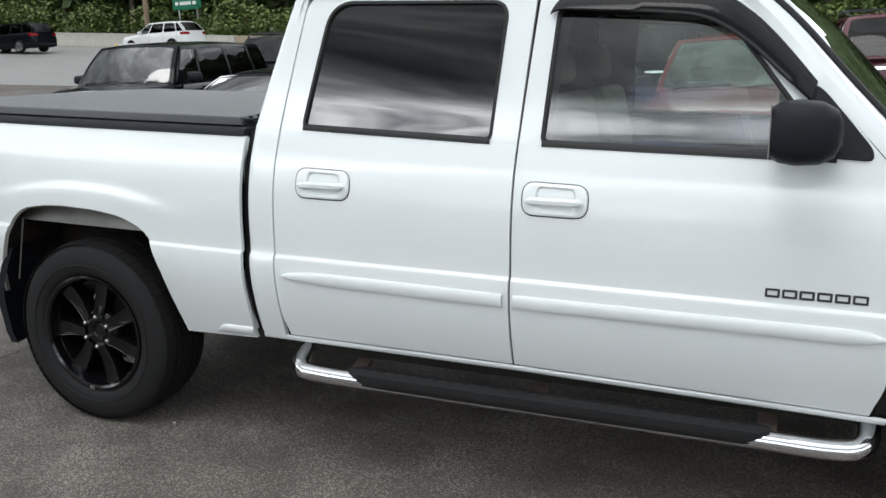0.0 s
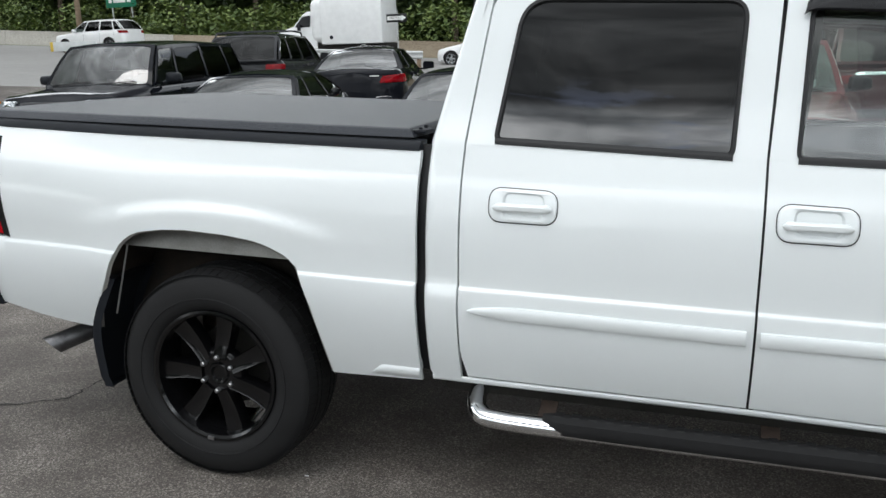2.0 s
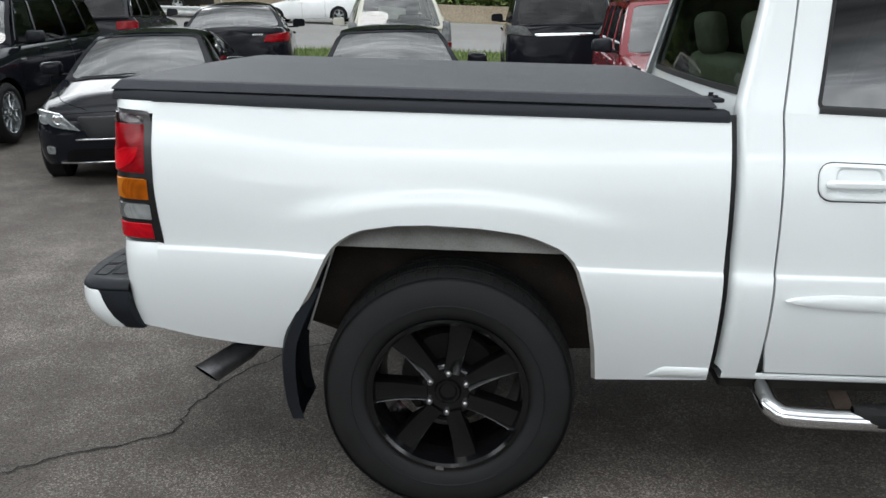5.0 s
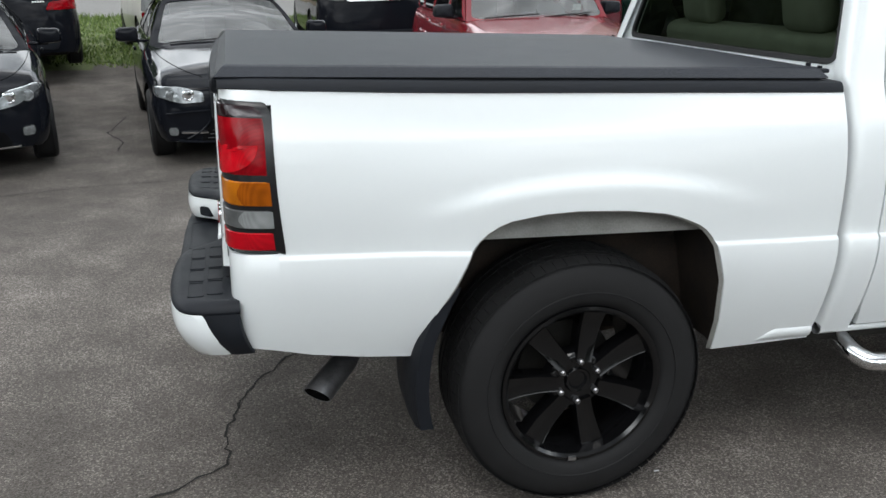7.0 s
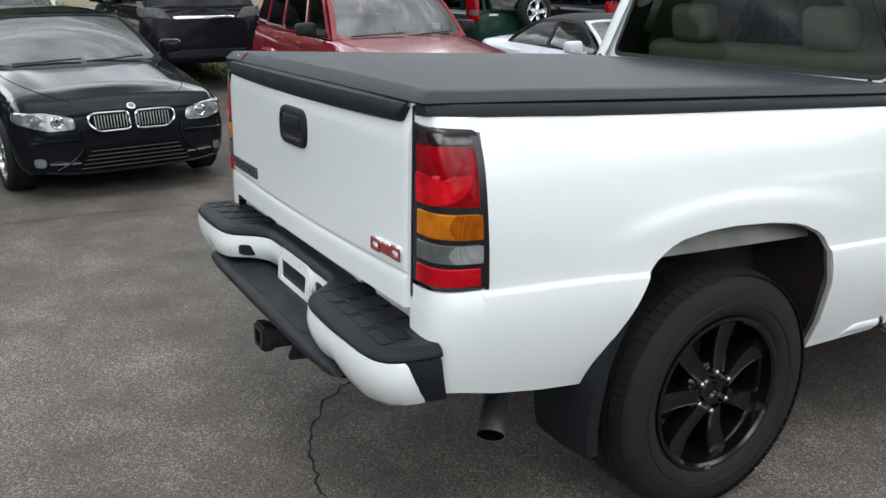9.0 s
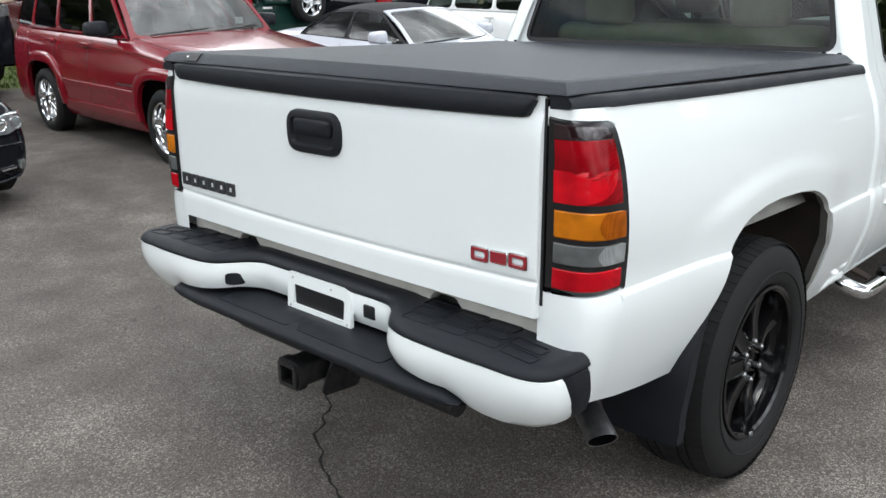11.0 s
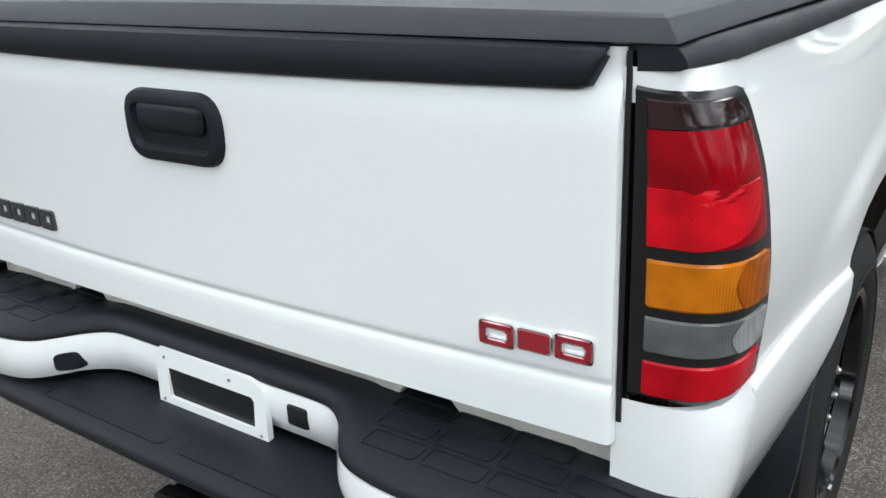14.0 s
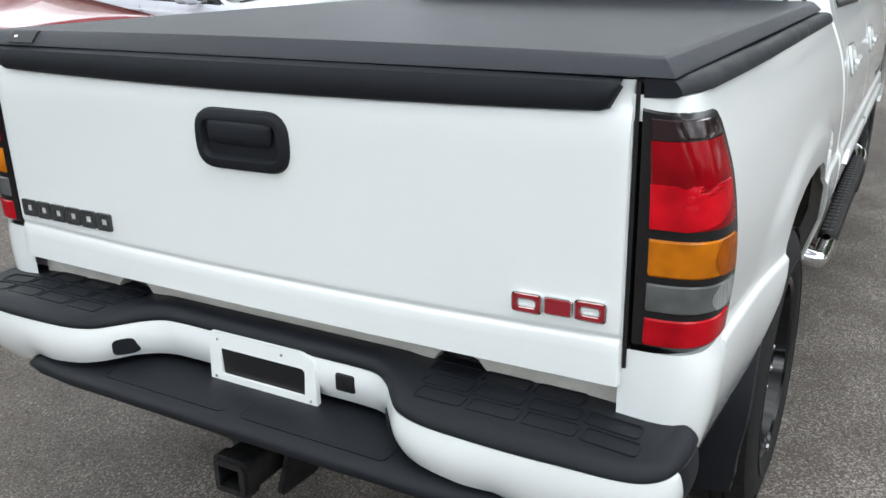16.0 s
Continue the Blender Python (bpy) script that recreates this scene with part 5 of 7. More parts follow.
def cab_rest():
    # roof
    bm = bmesh.new()
    rows = []
    for x in steps(0.975, 2.70, 26):
        lift = 0.020 * math.sin(math.pi * (x - 0.975) / 1.9)
        drop = 0.055 * smooth01((1.07 - x) / 0.10) + 0.06 * smooth01((x - 2.42) / 0.28)
        rows.append([(x + 0.10 * (1 - (y / 0.745) ** 2) * smooth01((x - 2.3) / 0.4), y, 1.846 + 0.098 * (1 - abs(y / 0.745) ** 2.6) + (lift - drop) * (1 - abs(y / 0.745) ** 4)) for y in steps(-0.745, 0.745, 26)])
    grid(bm, rows)
    edge_in(bm, (0, 0, -0.012))
    part("roof", bm, WHITE, truck)
    # rear wall and window of the cab
    back = lambda y, z: (0.905 + (z - 1.33) * 0.215 - 0.030 * (1 - (y / 0.9) ** 2), y, z)
    o = rounded([(-0.875, 1.30), (0.875, 1.30), (0.745, 1.850), (-0.745, 1.850)], [0.01, 0.01, 0.05, 0.05], 6)
    i = rounded([(-0.775, 1.378), (0.775, 1.378), (0.672, 1.785), (-0.672, 1.785)], 0.06, 6)
    bm = bmesh.new()
    dense = lambda poly: [tuple(Vector(poly[k]).lerp(Vector(poly[(k + 1) % len(poly)]), t)) for k in range(len(poly)) for t in (0, 0.25, 0.5, 0.75)]
    ring(bm, dense(o), dense(i), back, (0.03, 0, 0))
    low = [[back(y, z) for z in (0.52, 0.9, 1.30)] for y in steps(-0.875, 0.875, 10)]
    grid(bm, low)
    wall = part("cab_back", bm, WHITE, truck)
    bm = bmesh.new()
    ring(bm, dense(shrink(i, -0.004)), dense(shrink(i, 0.016)), lambda y, z: (back(y, z)[0] - 0.004, y, z), (0.02, 0, 0))
    part("window_seal", bm, SEAL, wall)
    bm = bmesh.new()
    pane_sheet(bm, dense(shrink(i, 0.012)), lambda y, z: (back(y, z)[0] + 0.004, y, z))
    face_out(bm, (2.0, 0, 1.3))
    part("rear_window", bm, GLASS_TINT2, wall, "tinted rear cab window")
    bm = bmesh.new()
    box(bm, 0.925, 0.955, -0.16, 0.16, 1.835, 1.862, 0.008)
    part("brake_lamp", bm, LENS_RED, wall)
    # windscreen
    wl0 = [(3.245, 0.775, 1.290), (3.04, 0.745, 1.500), (2.84, 0.715, 1.715), (2.70, 0.690, 1.838)]
    sp = spline(wl0, 12)
    bm = bmesh.new()
    grid(bm, [[(p.x + 0.17 * (1 - (y / p.y) ** 2), y, p.z - 0.02 * (1 - (y / p.y) ** 2)) for y in (p.y * u for u in steps(-1, 1, 20))] for p in sp])
    face_out(bm, (2.0, 0, 1.3))
    part("windscreen", bm, GLASS_CLEAR, truck, "clear windscreen")
    bm = bmesh.new()
    for sg in (-1, 1):
        grid(bm, [[(p.x + 0.17 * (1 - u ** 2) + 0.004, sg * p.y * u, p.z - 0.02 * (1 - u ** 2) + 0.004) for u in (1.0, 0.975, 0.95, 0.925)] for p in sp])
    part("windscreen_band", bm, SEAL, truck, "black edge band of the windscreen")
    # bonnet, nose and front end
    bm = bmesh.new()
    rows = []
    for x in steps(3.22, 4.56, 20):
        z = line([(3.22, 1.292), (3.6, 1.262), (4.2, 1.205), (4.56, 1.14)], x)
        hw = 0.90 - 0.05 * smooth01((x - 4.1) / 0.46)
        rows.append([(x + 0.06 * (1 - u * u) * smooth01((x - 4.2) / 0.3), hw * u, z + 0.045 * (1 - abs(u) ** 3)) for u in steps(-1, 1, 18)])
    grid(bm, rows)
    edge_in(bm, (0, 0, -0.02))
    part("bonnet", bm, WHITE, truck)
    bm = bmesh.new()
    rows = []
    for y in steps(-0.90, 0.90, 30):
        c = 0.10 * (1 - (y / 0.92) ** 4)
        rows.append([(4.50 + c, y, 1.135), (4.54 + c, y, 1.05), (4.56 + c, y, 0.90), (4.56 + c, y, 0.80), (4.50 + c, y, 0.78)])
    grid(bm, rows)
    part("nose", bm, WHITE, truck)
    bm = bmesh.new()
    rows = []
    for y in steps(-0.96, 0.96, 40):
        c = 0.16 * (1 - abs(y / 1.0) ** 5)
        rows.append([(4.46 + c, y, 0.79), (4.55 + c, y, 0.77), (4.60 + c, y, 0.70), (4.60 + c, y, 0.58), (4.55 + c, y, 0.48), (4.40 + c, y, 0.46)])
    grid(bm, rows)
    part("front_bumper", bm, WHITE, truck)
    bm = bmesh.new()
    o = rounded([(-0.48, 0.86), (0.48, 0.86), (0.54, 1.10), (-0.54, 1.10)], 0.05, 5)
    gx = lambda y, z: (4.60 + 0.10 * (1 - (y / 0.92) ** 4), y, z)
    ring(bm, o, shrink(o, 0.03), gx, (-0.06, 0, 0))
    gr = part("grille", bm, CHROME, truck, "chrome grille surround")
    for z in steps(0.90, 1.07, 5):
        bm = bmesh.new()
        sweep(bm, [(gx(y, z)[0] - 0.03, y, z) for y in steps(-0.5, 0.5, 10)], [(-0.012, -0.006), (0.012, -0.006), (0.012, 0.006), (-0.012, 0.006)])
        part("grille_bar", bm, STEEL_DARK, gr)
    for s in (-1, 1):
        bm = bmesh.new()
        plate(bm, rounded([(s * 0.57, 0.93), (s * 0.86, 0.94), (s * 0.88, 1.09), (s * 0.57, 1.09)], 0.03, 4), lambda y, z: (4.59 + 0.10 * (1 - (y / 0.92) ** 4), y, z), (-0.08, 0, 0), 0.05)
        part("headlight", bm, LAMP_CLEAR, truck)
    # bed: front wall, floor, underbody
    bm = bmesh.new()
    box(bm, 0.812, 0.838, -0.90, 0.90, 0.50, 1.30, 0.006)
    part("bed_front_wall", bm, WHITE, truck)
    bm = bmesh.new()
    box(bm, -1.00, 0.82, -0.60, 0.60, 0.66, 0.70)
    part("bed_floor", bm, UNDERBODY, truck)
    bm = bmesh.new()
    box(bm, 0.86, 4.40, -0.86, 0.86, 0.50, 0.56, 0.01)
    part("floor_pan", bm, UNDERBODY, truck)
    for y in (-0.48, 0.48):
        bm = bmesh.new()
        sweep(bm, [(-1.0, y, 0.56), (-0.5, y, 0.60), (0.0, y, 0.66), (0.45, y, 0.56), (1.0, y, 0.50), (3.2, y, 0.49), (3.7, y, 0.56), (4.4, y, 0.56)], [(-0.035, -0.07), (0.035, -0.07), (0.035, 0.07), (-0.035, 0.07)])
        part("frame_rail", bm, UNDERBODY, truck)
    for x in (0.0, 3.645):
        bm = bmesh.new()
        cyl(bm, (x, -0.75, 0.408), (x, 0.75, 0.408), 0.042)
        b2 = bmesh.new()
        bmesh.ops.create_uvsphere(b2, u_segments=18, v_segments=12, radius=0.15)
        merge(bm, b2, pose(x, 0.0, 0.408))
        part("axle", bm, UNDERBODY, truck)
    for y in (-0.55, 0.55):
        bm = bmesh.new()
        sweep(bm, [(-0.62, y, 0.56), (-0.3, y, 0.45), (0.0, y, 0.40), (0.35, y, 0.44), (0.62, y, 0.52)], [(-0.03, -0.014), (0.03, -0.014), (0.03, 0.014), (-0.03, 0.014)])
        part("leaf_spring", bm, RUST, truck)
    bm = bmesh.new()
    box(bm, 1.25, 2.55, 0.30, 0.62, 0.36, 0.50, 0.04)
    part("fuel_tank", bm, UNDERBODY, truck)
    # dark boxes added inside the sills to keep light out from underneath
    for s in (-1, 1):
        bm = bmesh.new()
        box(bm, 0.90, 3.22, min(s * 0.60, s * 0.83), max(s * 0.60, s * 0.83), 0.405, 0.498, 0.02)
        part("rocker_light_block", bm, UNDERBODY, truck)
    # added mass under the cab that blocks light from the ground there
    bm = bmesh.new()
    box(bm, 1.10, 3.10, -0.26, 0.22, 0.30, 0.49, 0.06)
    part("underbody_light_block", bm, UNDERBODY, truck)
    # cabin
    bm = bmesh.new()
    rows = [[(x, y, 1.05 + 0.17 * smooth01((x - 2.75) / 0.12)) for y in steps(-0.80, 0.80, 8)] for x in steps(2.72, 3.25, 10)]
    grid(bm, rows)
    edge_in(bm, (0, 0, -0.5))
    part("dashboard", bm, TRIM_DARK, truck)
    bm = bmesh.new()
    ringp = [(2.72 - 0.07 * math.sin(a), 0.38 + 0.185 * math.cos(a), 1.18 + 0.17 * math.sin(a)) for a in steps(0, 2 * math.pi * 23 / 24, 23)]
    rows = []
    for k, p in enumerate(ringp):
        c = Vector((2.72, 0.38, 1.18))
        o2 = (Vector(p) - c).normalized()
        ax = Vector((0.92, 0, 0.38))
        rows.append([Vector(p) + o2 * u + ax * v for u, v in circle(0.015, 8)])
    grid(bm, rows, wrap_u=True, wrap_v=True)
    part("steering_wheel", bm, TRIM_DARK, truck)

    def seat(x, y, w, name):
        root = new(name)
        root.parent = truck
        root["label"] = "tan leather seat"
        bm = bmesh.new()
        box(bm, x, x + 0.52, y - w / 2, y + w / 2, 0.74, 0.93, 0.05, 3)
        part("seat_cushion", bm, SEAT, root)
        bm = bmesh.new()
        box(bm, -0.07, 0.07, -w / 2, w / 2, 0, 0.62, 0.05, 3)
        bmesh.ops.transform(bm, matrix=pose(x + 0.02, y, 0.86, 0, -12, 0), verts=bm.verts)
        part("backrest", bm, SEAT, root)
        for yy in ([y] if w < 0.8 else [y - 0.38, y + 0.38]):
            bm = bmesh.new()
            box(bm, -0.05, 0.05, -0.13, 0.13, 0, 0.18, 0.045, 3)
            bmesh.ops.transform(bm, matrix=pose(x - 0.115, yy, 1.50 if w < 0.8 else 1.46, 0, -12, 0), verts=bm.verts)
            part("headrest", bm, SEAT, root)

    seat(2.10, -0.38, 0.54, "front_seat")
    seat(2.10, 0.38, 0.54, "front_seat")
    seat(1.20, 0.0, 1.36, "rear_bench")
    for s in (-1, 1):
        bm = bmesh.new()
        grid(bm, [[(x, s * (half(x, z) - 0.06), z) for z in steps(0.6, 1.30, 5)] for x in steps(0.95, 3.1, 8)])
        part("door_lining", bm, TRIM_DARK, truck)
        # inner faces of the pillars
        for xa, xb in ((0.93, 1.10), (1.88, 2.06)):
            bm = bmesh.new()
            grid(bm, [[(x + 0.10 * (z - 1.3), s * (half(x, z) - 0.05), z) for z in steps(1.30, 1.80, 6)] for x in steps(xa, xb, 2)])
            part("pillar_lining", bm, TRIM_DARK, truck)
    bm = bmesh.new()
    grid(bm, [[(x, y, 1.81 + 0.06 * (1 - (y / 0.72) ** 2)) for y in steps(-0.72, 0.72, 8)] for x in steps(1.0, 2.6, 8)])
    part("headlining", bm, SEAT, truck)


GLASS_TINT2 = glass("rear_cab_glass", (0.36, 0.42, 0.37), 0.35)
cab_rest()


# ---- tonneau cover, lying on the bed rails ----
def tonneau():
    root = thing("tonneau_cover", "black vinyl soft tonneau cover stretched over the pickup bed", "tonneau cover", TRUCK)
    top = lambda x: line([(-1.07, 1.409), (0.80, 1.377)], x)
    sag = lambda x, y: 0.006 * (1 - (y / 0.85) ** 2) + 0.0005 * noise.noise(Vector((x * 3, y * 3, 0)))
    # stretched top, with a folded edge on all sides
    bm = bmesh.new()
    xs = steps(-1.046, 0.772, 60)
    ys = steps(-0.846, 0.846, 48)
    grid(bm, [[(x, y, top(x) + sag(x, y)) for y in ys] for x in xs])
    rim_line = [(x, -0.846) for x in xs] + [(0.772, y) for y in ys[1:]] + [(x, 0.846) for x in reversed(xs[:-1])] + [(-1.046, y) for y in reversed(ys[1:-1])]
    rows = []
    for x, y in rim_line:
        ox = -1 if x < -1.045 else 1 if x > 0.771 else 0
        oy = -1 if y < -0.845 else 1 if y > 0.845 else 0
        rows.append([(x + ox * d, y + oy * d, top(x) + (sag(x, y) if dz == 0 else 0) - dz) for d, dz in ((0, 0), (0.010, 0.004), (0.030, 0.026), (0.032, 0.030), (0.026, 0.033), (-0.01, 0.033))])
    grid(bm, rows, wrap_u=True)
    part("cover_sheet", bm, VINYL, root, angle=24)
    # recessed rails under the edge
    for s in (-1, 1):
        bm = bmesh.new()
        grid(bm, [[(x, s * 0.862, top(x) - 0.030), (x, s * 0.862, top(x) - 0.048), (x, s * 0.84, top(x) - 0.05)] for x in steps(-1.06, 0.785, 20)])
        part("cover_rail", bm, SEAL, root, "black rail under the cover's edge")
    bm = bmesh.new()
    grid(bm, [[(-1.062, y, 1.380), (-1.062, y, 1.360), (-1.04, y, 1.358)] for y in steps(-0.862, 0.862, 20)])
    part("cover_rail", bm, SEAL, root, "black rail under the cover's edge")
    # sewn tab on the rear fold
    bm = bmesh.new()
    grid(bm, [[(-1.048, y, 1.4115), (-1.058, y, 1.4075), (-1.078, y, 1.3855)] for y in steps(0.655, 0.745, 6)])
    edge_in(bm, (0.004, 0, -0.002))
    tab = part("fold_tab", bm, SEAL, root, "black sewn tab on the rear fold")
    bm = bmesh.new()
    grid(bm, [[(-1.0655, y, 1.4012), (-1.0700, y, 1.3962)] for y in (0.716, 0.728)])
    part("tab_mark", bm, SIGN_WHITE, tab)
    for s in (-1, 1):
        bm = bmesh.new()
        box(bm, 0.785, 0.835, s * 0.74, s * 0.84, 1.358, 1.372, 0.005)
        cyl(bm, (0.81, s * 0.76, 1.372), (0.81, s * 0.76, 1.384), 0.008, seg=10)
        cyl(bm, (0.81, s * 0.82, 1.372), (0.81, s * 0.82, 1.380), 0.008, seg=10)
        part("front_clamp", bm, BLACK_PLASTIC, root, "black metal clamp")


tonneau()

# ---- cars: nose at x = 0, tail at x = -L, on z = 0 ----
SEDAN = dict(L=4.55, W=1.80, H=1.43, zn=0.66, zh=0.74, zc=0.95, zd=1.03, zt=0.98, A=1.22, B=1.98, C=3.25, D=4.02, xf=0.80, xr=3.55, r=0.325, rw=0.56, clear=0.20, pil=(1.95, 2.95), n=3.0, cf=0.62, cr=0.55)
SUV = dict(L=4.75, W=1.90, H=1.76, gb=0.90, zn=0.95, zh=1.02, zc=1.12, zd=1.14, zt=1.10, A=1.25, B=1.85, C=4.35, D=4.68, xf=0.85, xr=3.65, r=0.37, rw=0.68, clear=0.26, pil=(2.05, 3.05, 3.95), n=3.6, cf=0.45, cr=0.35)


def car_shape(c):
    """Functions of a car's outer skin: half width, top line, sill line, nose and tail."""
    W2, n = c["W"] / 2, c["n"]

    def wide(d):
        w = 1.0
        if d < c["cf"]:
            w = (1 - (1 - d / c["cf"]) ** n) ** (1 / n)
        e = c["L"] - d
        if e < c["cr"]:
            w = min(w, (1 - (1 - max(e, 0) / c["cr"]) ** n) ** (1 / n))
        return W2 * w * (0.955 + 0.045 * smooth01(d / 1.2) - 0.03 * smooth01((d - c["L"] + 1.3) / 1.3))

    def top(d):
        return line([(0, c["zn"]), (0.16, c["zh"]), (c["A"], c["zc"]), (c["D"], c["zd"]), (c["L"] - 0.12, c["zt"]), (c["L"], c["zt"] - 0.06)], d)

    def low(d):
        z = c["clear"] + 0.05 * smooth01((0.5 - d) / 0.5) + 0.08 * smooth01((d - c["L"] + 0.6) / 0.6)
        for x in (c["xf"], c["xr"]):
            k = c.get("square", 2.0)
            q = (c["r"] + c.get("gap", 0.055)) ** k - abs(d - x) ** k
            if q > 0:
                z = max(z, c["r"] + q ** (1 / k))
        return z

    def sec(u):
        return line([(0, 0.90), (0.10, 0.965), (0.30, 0.995), (0.55, 1.0), (0.80, 0.975), (0.93, 0.935), (1.0, 0.86)], u)

    def lean(z):
        return 0.02 + 0.16 * max(0.0, (z - 0.50) / 0.6) ** 1.6 + 0.05 * max(0.0, (0.40 - z) / 0.3)

    def front(y, z, out=0.012):
        q = min(0.999, abs(y) / (W2 * 0.955))
        return (-(c["cf"] * (1 - (1 - q ** n) ** (1 / n)) + lean(z) - out), y, z)

    def rear(y, z, out=0.012):
        q = min(0.999, abs(y) / (W2 * 0.97))
        return (-(c["L"] - c["cr"] * (1 - (1 - q ** n) ** (1 / n)) - lean(z) * 0.5 + out), y, z)

    def side(d, z, s, out=0.004):
        u = (z - c["clear"]) / (top(d) - c["clear"])
        return (-d, s * (wide(d) * sec(u) + out), z)

    return wide, top, low, sec, lean, front, rear, side


def car(name, label, at, yaw, c, paint, glass_side=GLASS_CAR, rim=LAMP_CLEAR, group="parked cars", soft_top=False, category="car", spokes=5, detail=True):
    """A parked car built from its main dimensions."""
    root = thing(name, label, category, pose(at[0], at[1], at[2], at[3] if len(at) > 3 else 0, at[4] if len(at) > 4 else 0, yaw), group)
    wide, top, low, sec, lean, front, rear, side = car_shape(c)
    L = c["L"]
    ds = sorted(set([round(v, 4) for v in [c["cf"] * (1 - math.cos(a)) for a in steps(0, math.pi / 2, 12)] + [L - c["cr"] * (1 - math.cos(a)) for a in steps(0, math.pi / 2, 12)]
                     + steps(c["cf"], L - c["cr"], 22) + [x + (c["r"] + c.get("gap", 0.055)) * math.cos(a) for x in (c["xf"], c["xr"]) for a in steps(0, math.pi, 16)]]))
    ds = [d for d in ds if 0 <= d <= L]
    bm = bmesh.new()
    rows = []
    for d in ds:
        w, t, lo = wide(d), top(d), low(d)
        kf, kr = smooth01(1 - d / c["cf"]), smooth01(1 - (L - d) / c["cr"])
        pts = []
        zs = [lo + (t - lo) * u for u in (0, 0.08, 0.2, 0.35, 0.5, 0.64, 0.76, 0.86, 0.94, 1.0)]
        for z in zs:
            u = (z - c["clear"]) / max(0.1, t - c["clear"])
            pts.append((-(d + lean(z) * kf - lean(z) * 0.5 * kr), w * sec(min(1, u)), z))
        crown = 0.045 * (1 - 0.6 * kf)
        for f in (0.62, 0.30, 0.0):
            pts.append((-(d + lean(t) * kf - lean(t) * 0.5 * kr), w * 0.86 * f, t + crown * (1 - f * f)))
        rows.append(pts + [(p[0], -p[1], p[2]) for p in reversed(pts[:-1])])
    grid(bm, rows)
    gone = [f for f in bm.faces if c["A"] + 0.12 < -f.calc_center_median().x < c["D"] - 0.12 and abs(f.calc_center_median().y) < c["W"] * 0.36 and f.calc_center_median().z > c["zc"] - 0.06]
    bmesh.ops.delete(bm, geom=gone, context="FACES")
    clean(bm)
    part("body", bm, paint, root)
    bm = bmesh.new()
    box(bm, -L + 0.25, -0.25, -c["W"] / 2 + 0.22, c["W"] / 2 - 0.22, c["clear"] + 0.02, c["zc"] - 0.22, 0.03)
    part("underbody", bm, UNDERBODY, root)
    # greenhouse
    A, B, C, D, H = c["A"], c["B"], c["C"], c["D"], c["H"]
    zb = lambda d: line([(A, c["zc"] - 0.005), (D, c["zd"] - 0.005)], d)
    wb = lambda d: wide(d) * c.get("gb", 0.865)
    zr, rw = H - 0.07, c["rw"]
    roofline = lambda d: zr + 0.035 * math.sin(math.pi * min(1, max(0, (d - B) / (C - B))))
    P = lambda d, y, z: Vector((-d, y, z))
    for s in (-1, 1):
        edges_b = [A + 0.05] + list(c["pil"]) + [D - 0.05]
        span_t = lambda q: B + (C - B) * (q - A) / (D - A)
        edges_t = [B + 0.02] + [min(C - 0.08, max(B + 0.10, p * 0.45 + span_t(p) * 0.55)) for p in c["pil"]] + [C - 0.02]
        for k in range(len(edges_b) - 1):
            b0, b1, t0, t1 = edges_b[k], edges_b[k + 1], edges_t[k], edges_t[k + 1]
            quad = [P(b0, s * wb(b0), zb(b0)), P(b1, s * wb(b1), zb(b1)), P(t1, s * rw, roofline(t1) - 0.03), P(t0, s * rw, roofline(t0) - 0.03)]
            cen = sum(quad, Vector()) / 4

            def at_uv(u, v, q=quad):
                p = q[0].lerp(q[1], u).lerp(q[3].lerp(q[2], u), v)
                return p + Vector((0, s * 0.030 * math.sin(math.pi * v), 0))

            eu, ev = 0.035 / max(0.2, b1 - b0), 0.09
            o = rounded([(0, 0), (1, 0), (1, 1), (0, 1)], 0.001, 5)
            i = rounded([(eu, 0.04), (1 - eu, 0.04), (1 - eu, 1 - ev), (eu, 1 - ev)], 0.12, 5)
            bm = bmesh.new()
            ring(bm, o, i, at_uv, (0, -s * 0.02, 0))
            part("door_frame", bm, paint if not soft_top else CANVAS, root)
            bm = bmesh.new()
            pane_sheet(bm, [(p[0], p[1]) for p in i], lambda u, v: at_uv(u, v) - Vector((0, s * 0.008, 0)), 4)
            face_out(bm, (-L / 2, 0, 1.0))
            part("side_window", bm, (GLASS_SIDE if glass_side == GLASS_CAR else glass_side) if k else GLASS_SIDE, root)
            if k:
                bm = bmesh.new()
                zt_ = zb(b0) - 0.09
                sx = b0 + 0.10 if k < len(edges_b) - 1 else b0
                box(bm, -sx - 0.02, -sx + 0.17, s * (wide(b0) * 0.985), s * (wide(b0) * 0.985 + 0.03), zt_ - 0.02, zt_ + 0.015, 0.008, 1)
                if k <= 2:
                    part("door_handle", bm, paint, root)
                else:
                    bm.free()
                # door gap
                bm = bmesh.new()
                grid(bm, [[side(b0 + dx + 0.03, z, s, 0.0015) for z in steps(c["clear"] + 0.07, zb(b0) - 0.05, 10)] for dx in (-0.004, 0.004)])
                part("door_gap", bm, SEAL, root)
        # mirror
        bm = bmesh.new()
        md = A + 0.33
        rows = []
        for t, k in ((0.0, 0.05), (0.02, 0.5), (0.10, 0.82), (0.32, 1.0), (0.80, 1.0), (1.0, 0.94)):
            o = rounded([(-0.115, -0.075), (0.115, -0.060), (0.105, 0.070), (-0.105, 0.080)], 0.045, 4)
            rows.append([(-md + 0.075 - 0.14 * t, s * (c["W"] / 2 + 0.075 + a_ * k), zb(md) + 0.085 + b_ * k) for a_, b_ in o])
        vs = grid(bm, rows, wrap_v=True)
        bm.faces.new(vs[0])
        bm.faces.new(vs[-1])
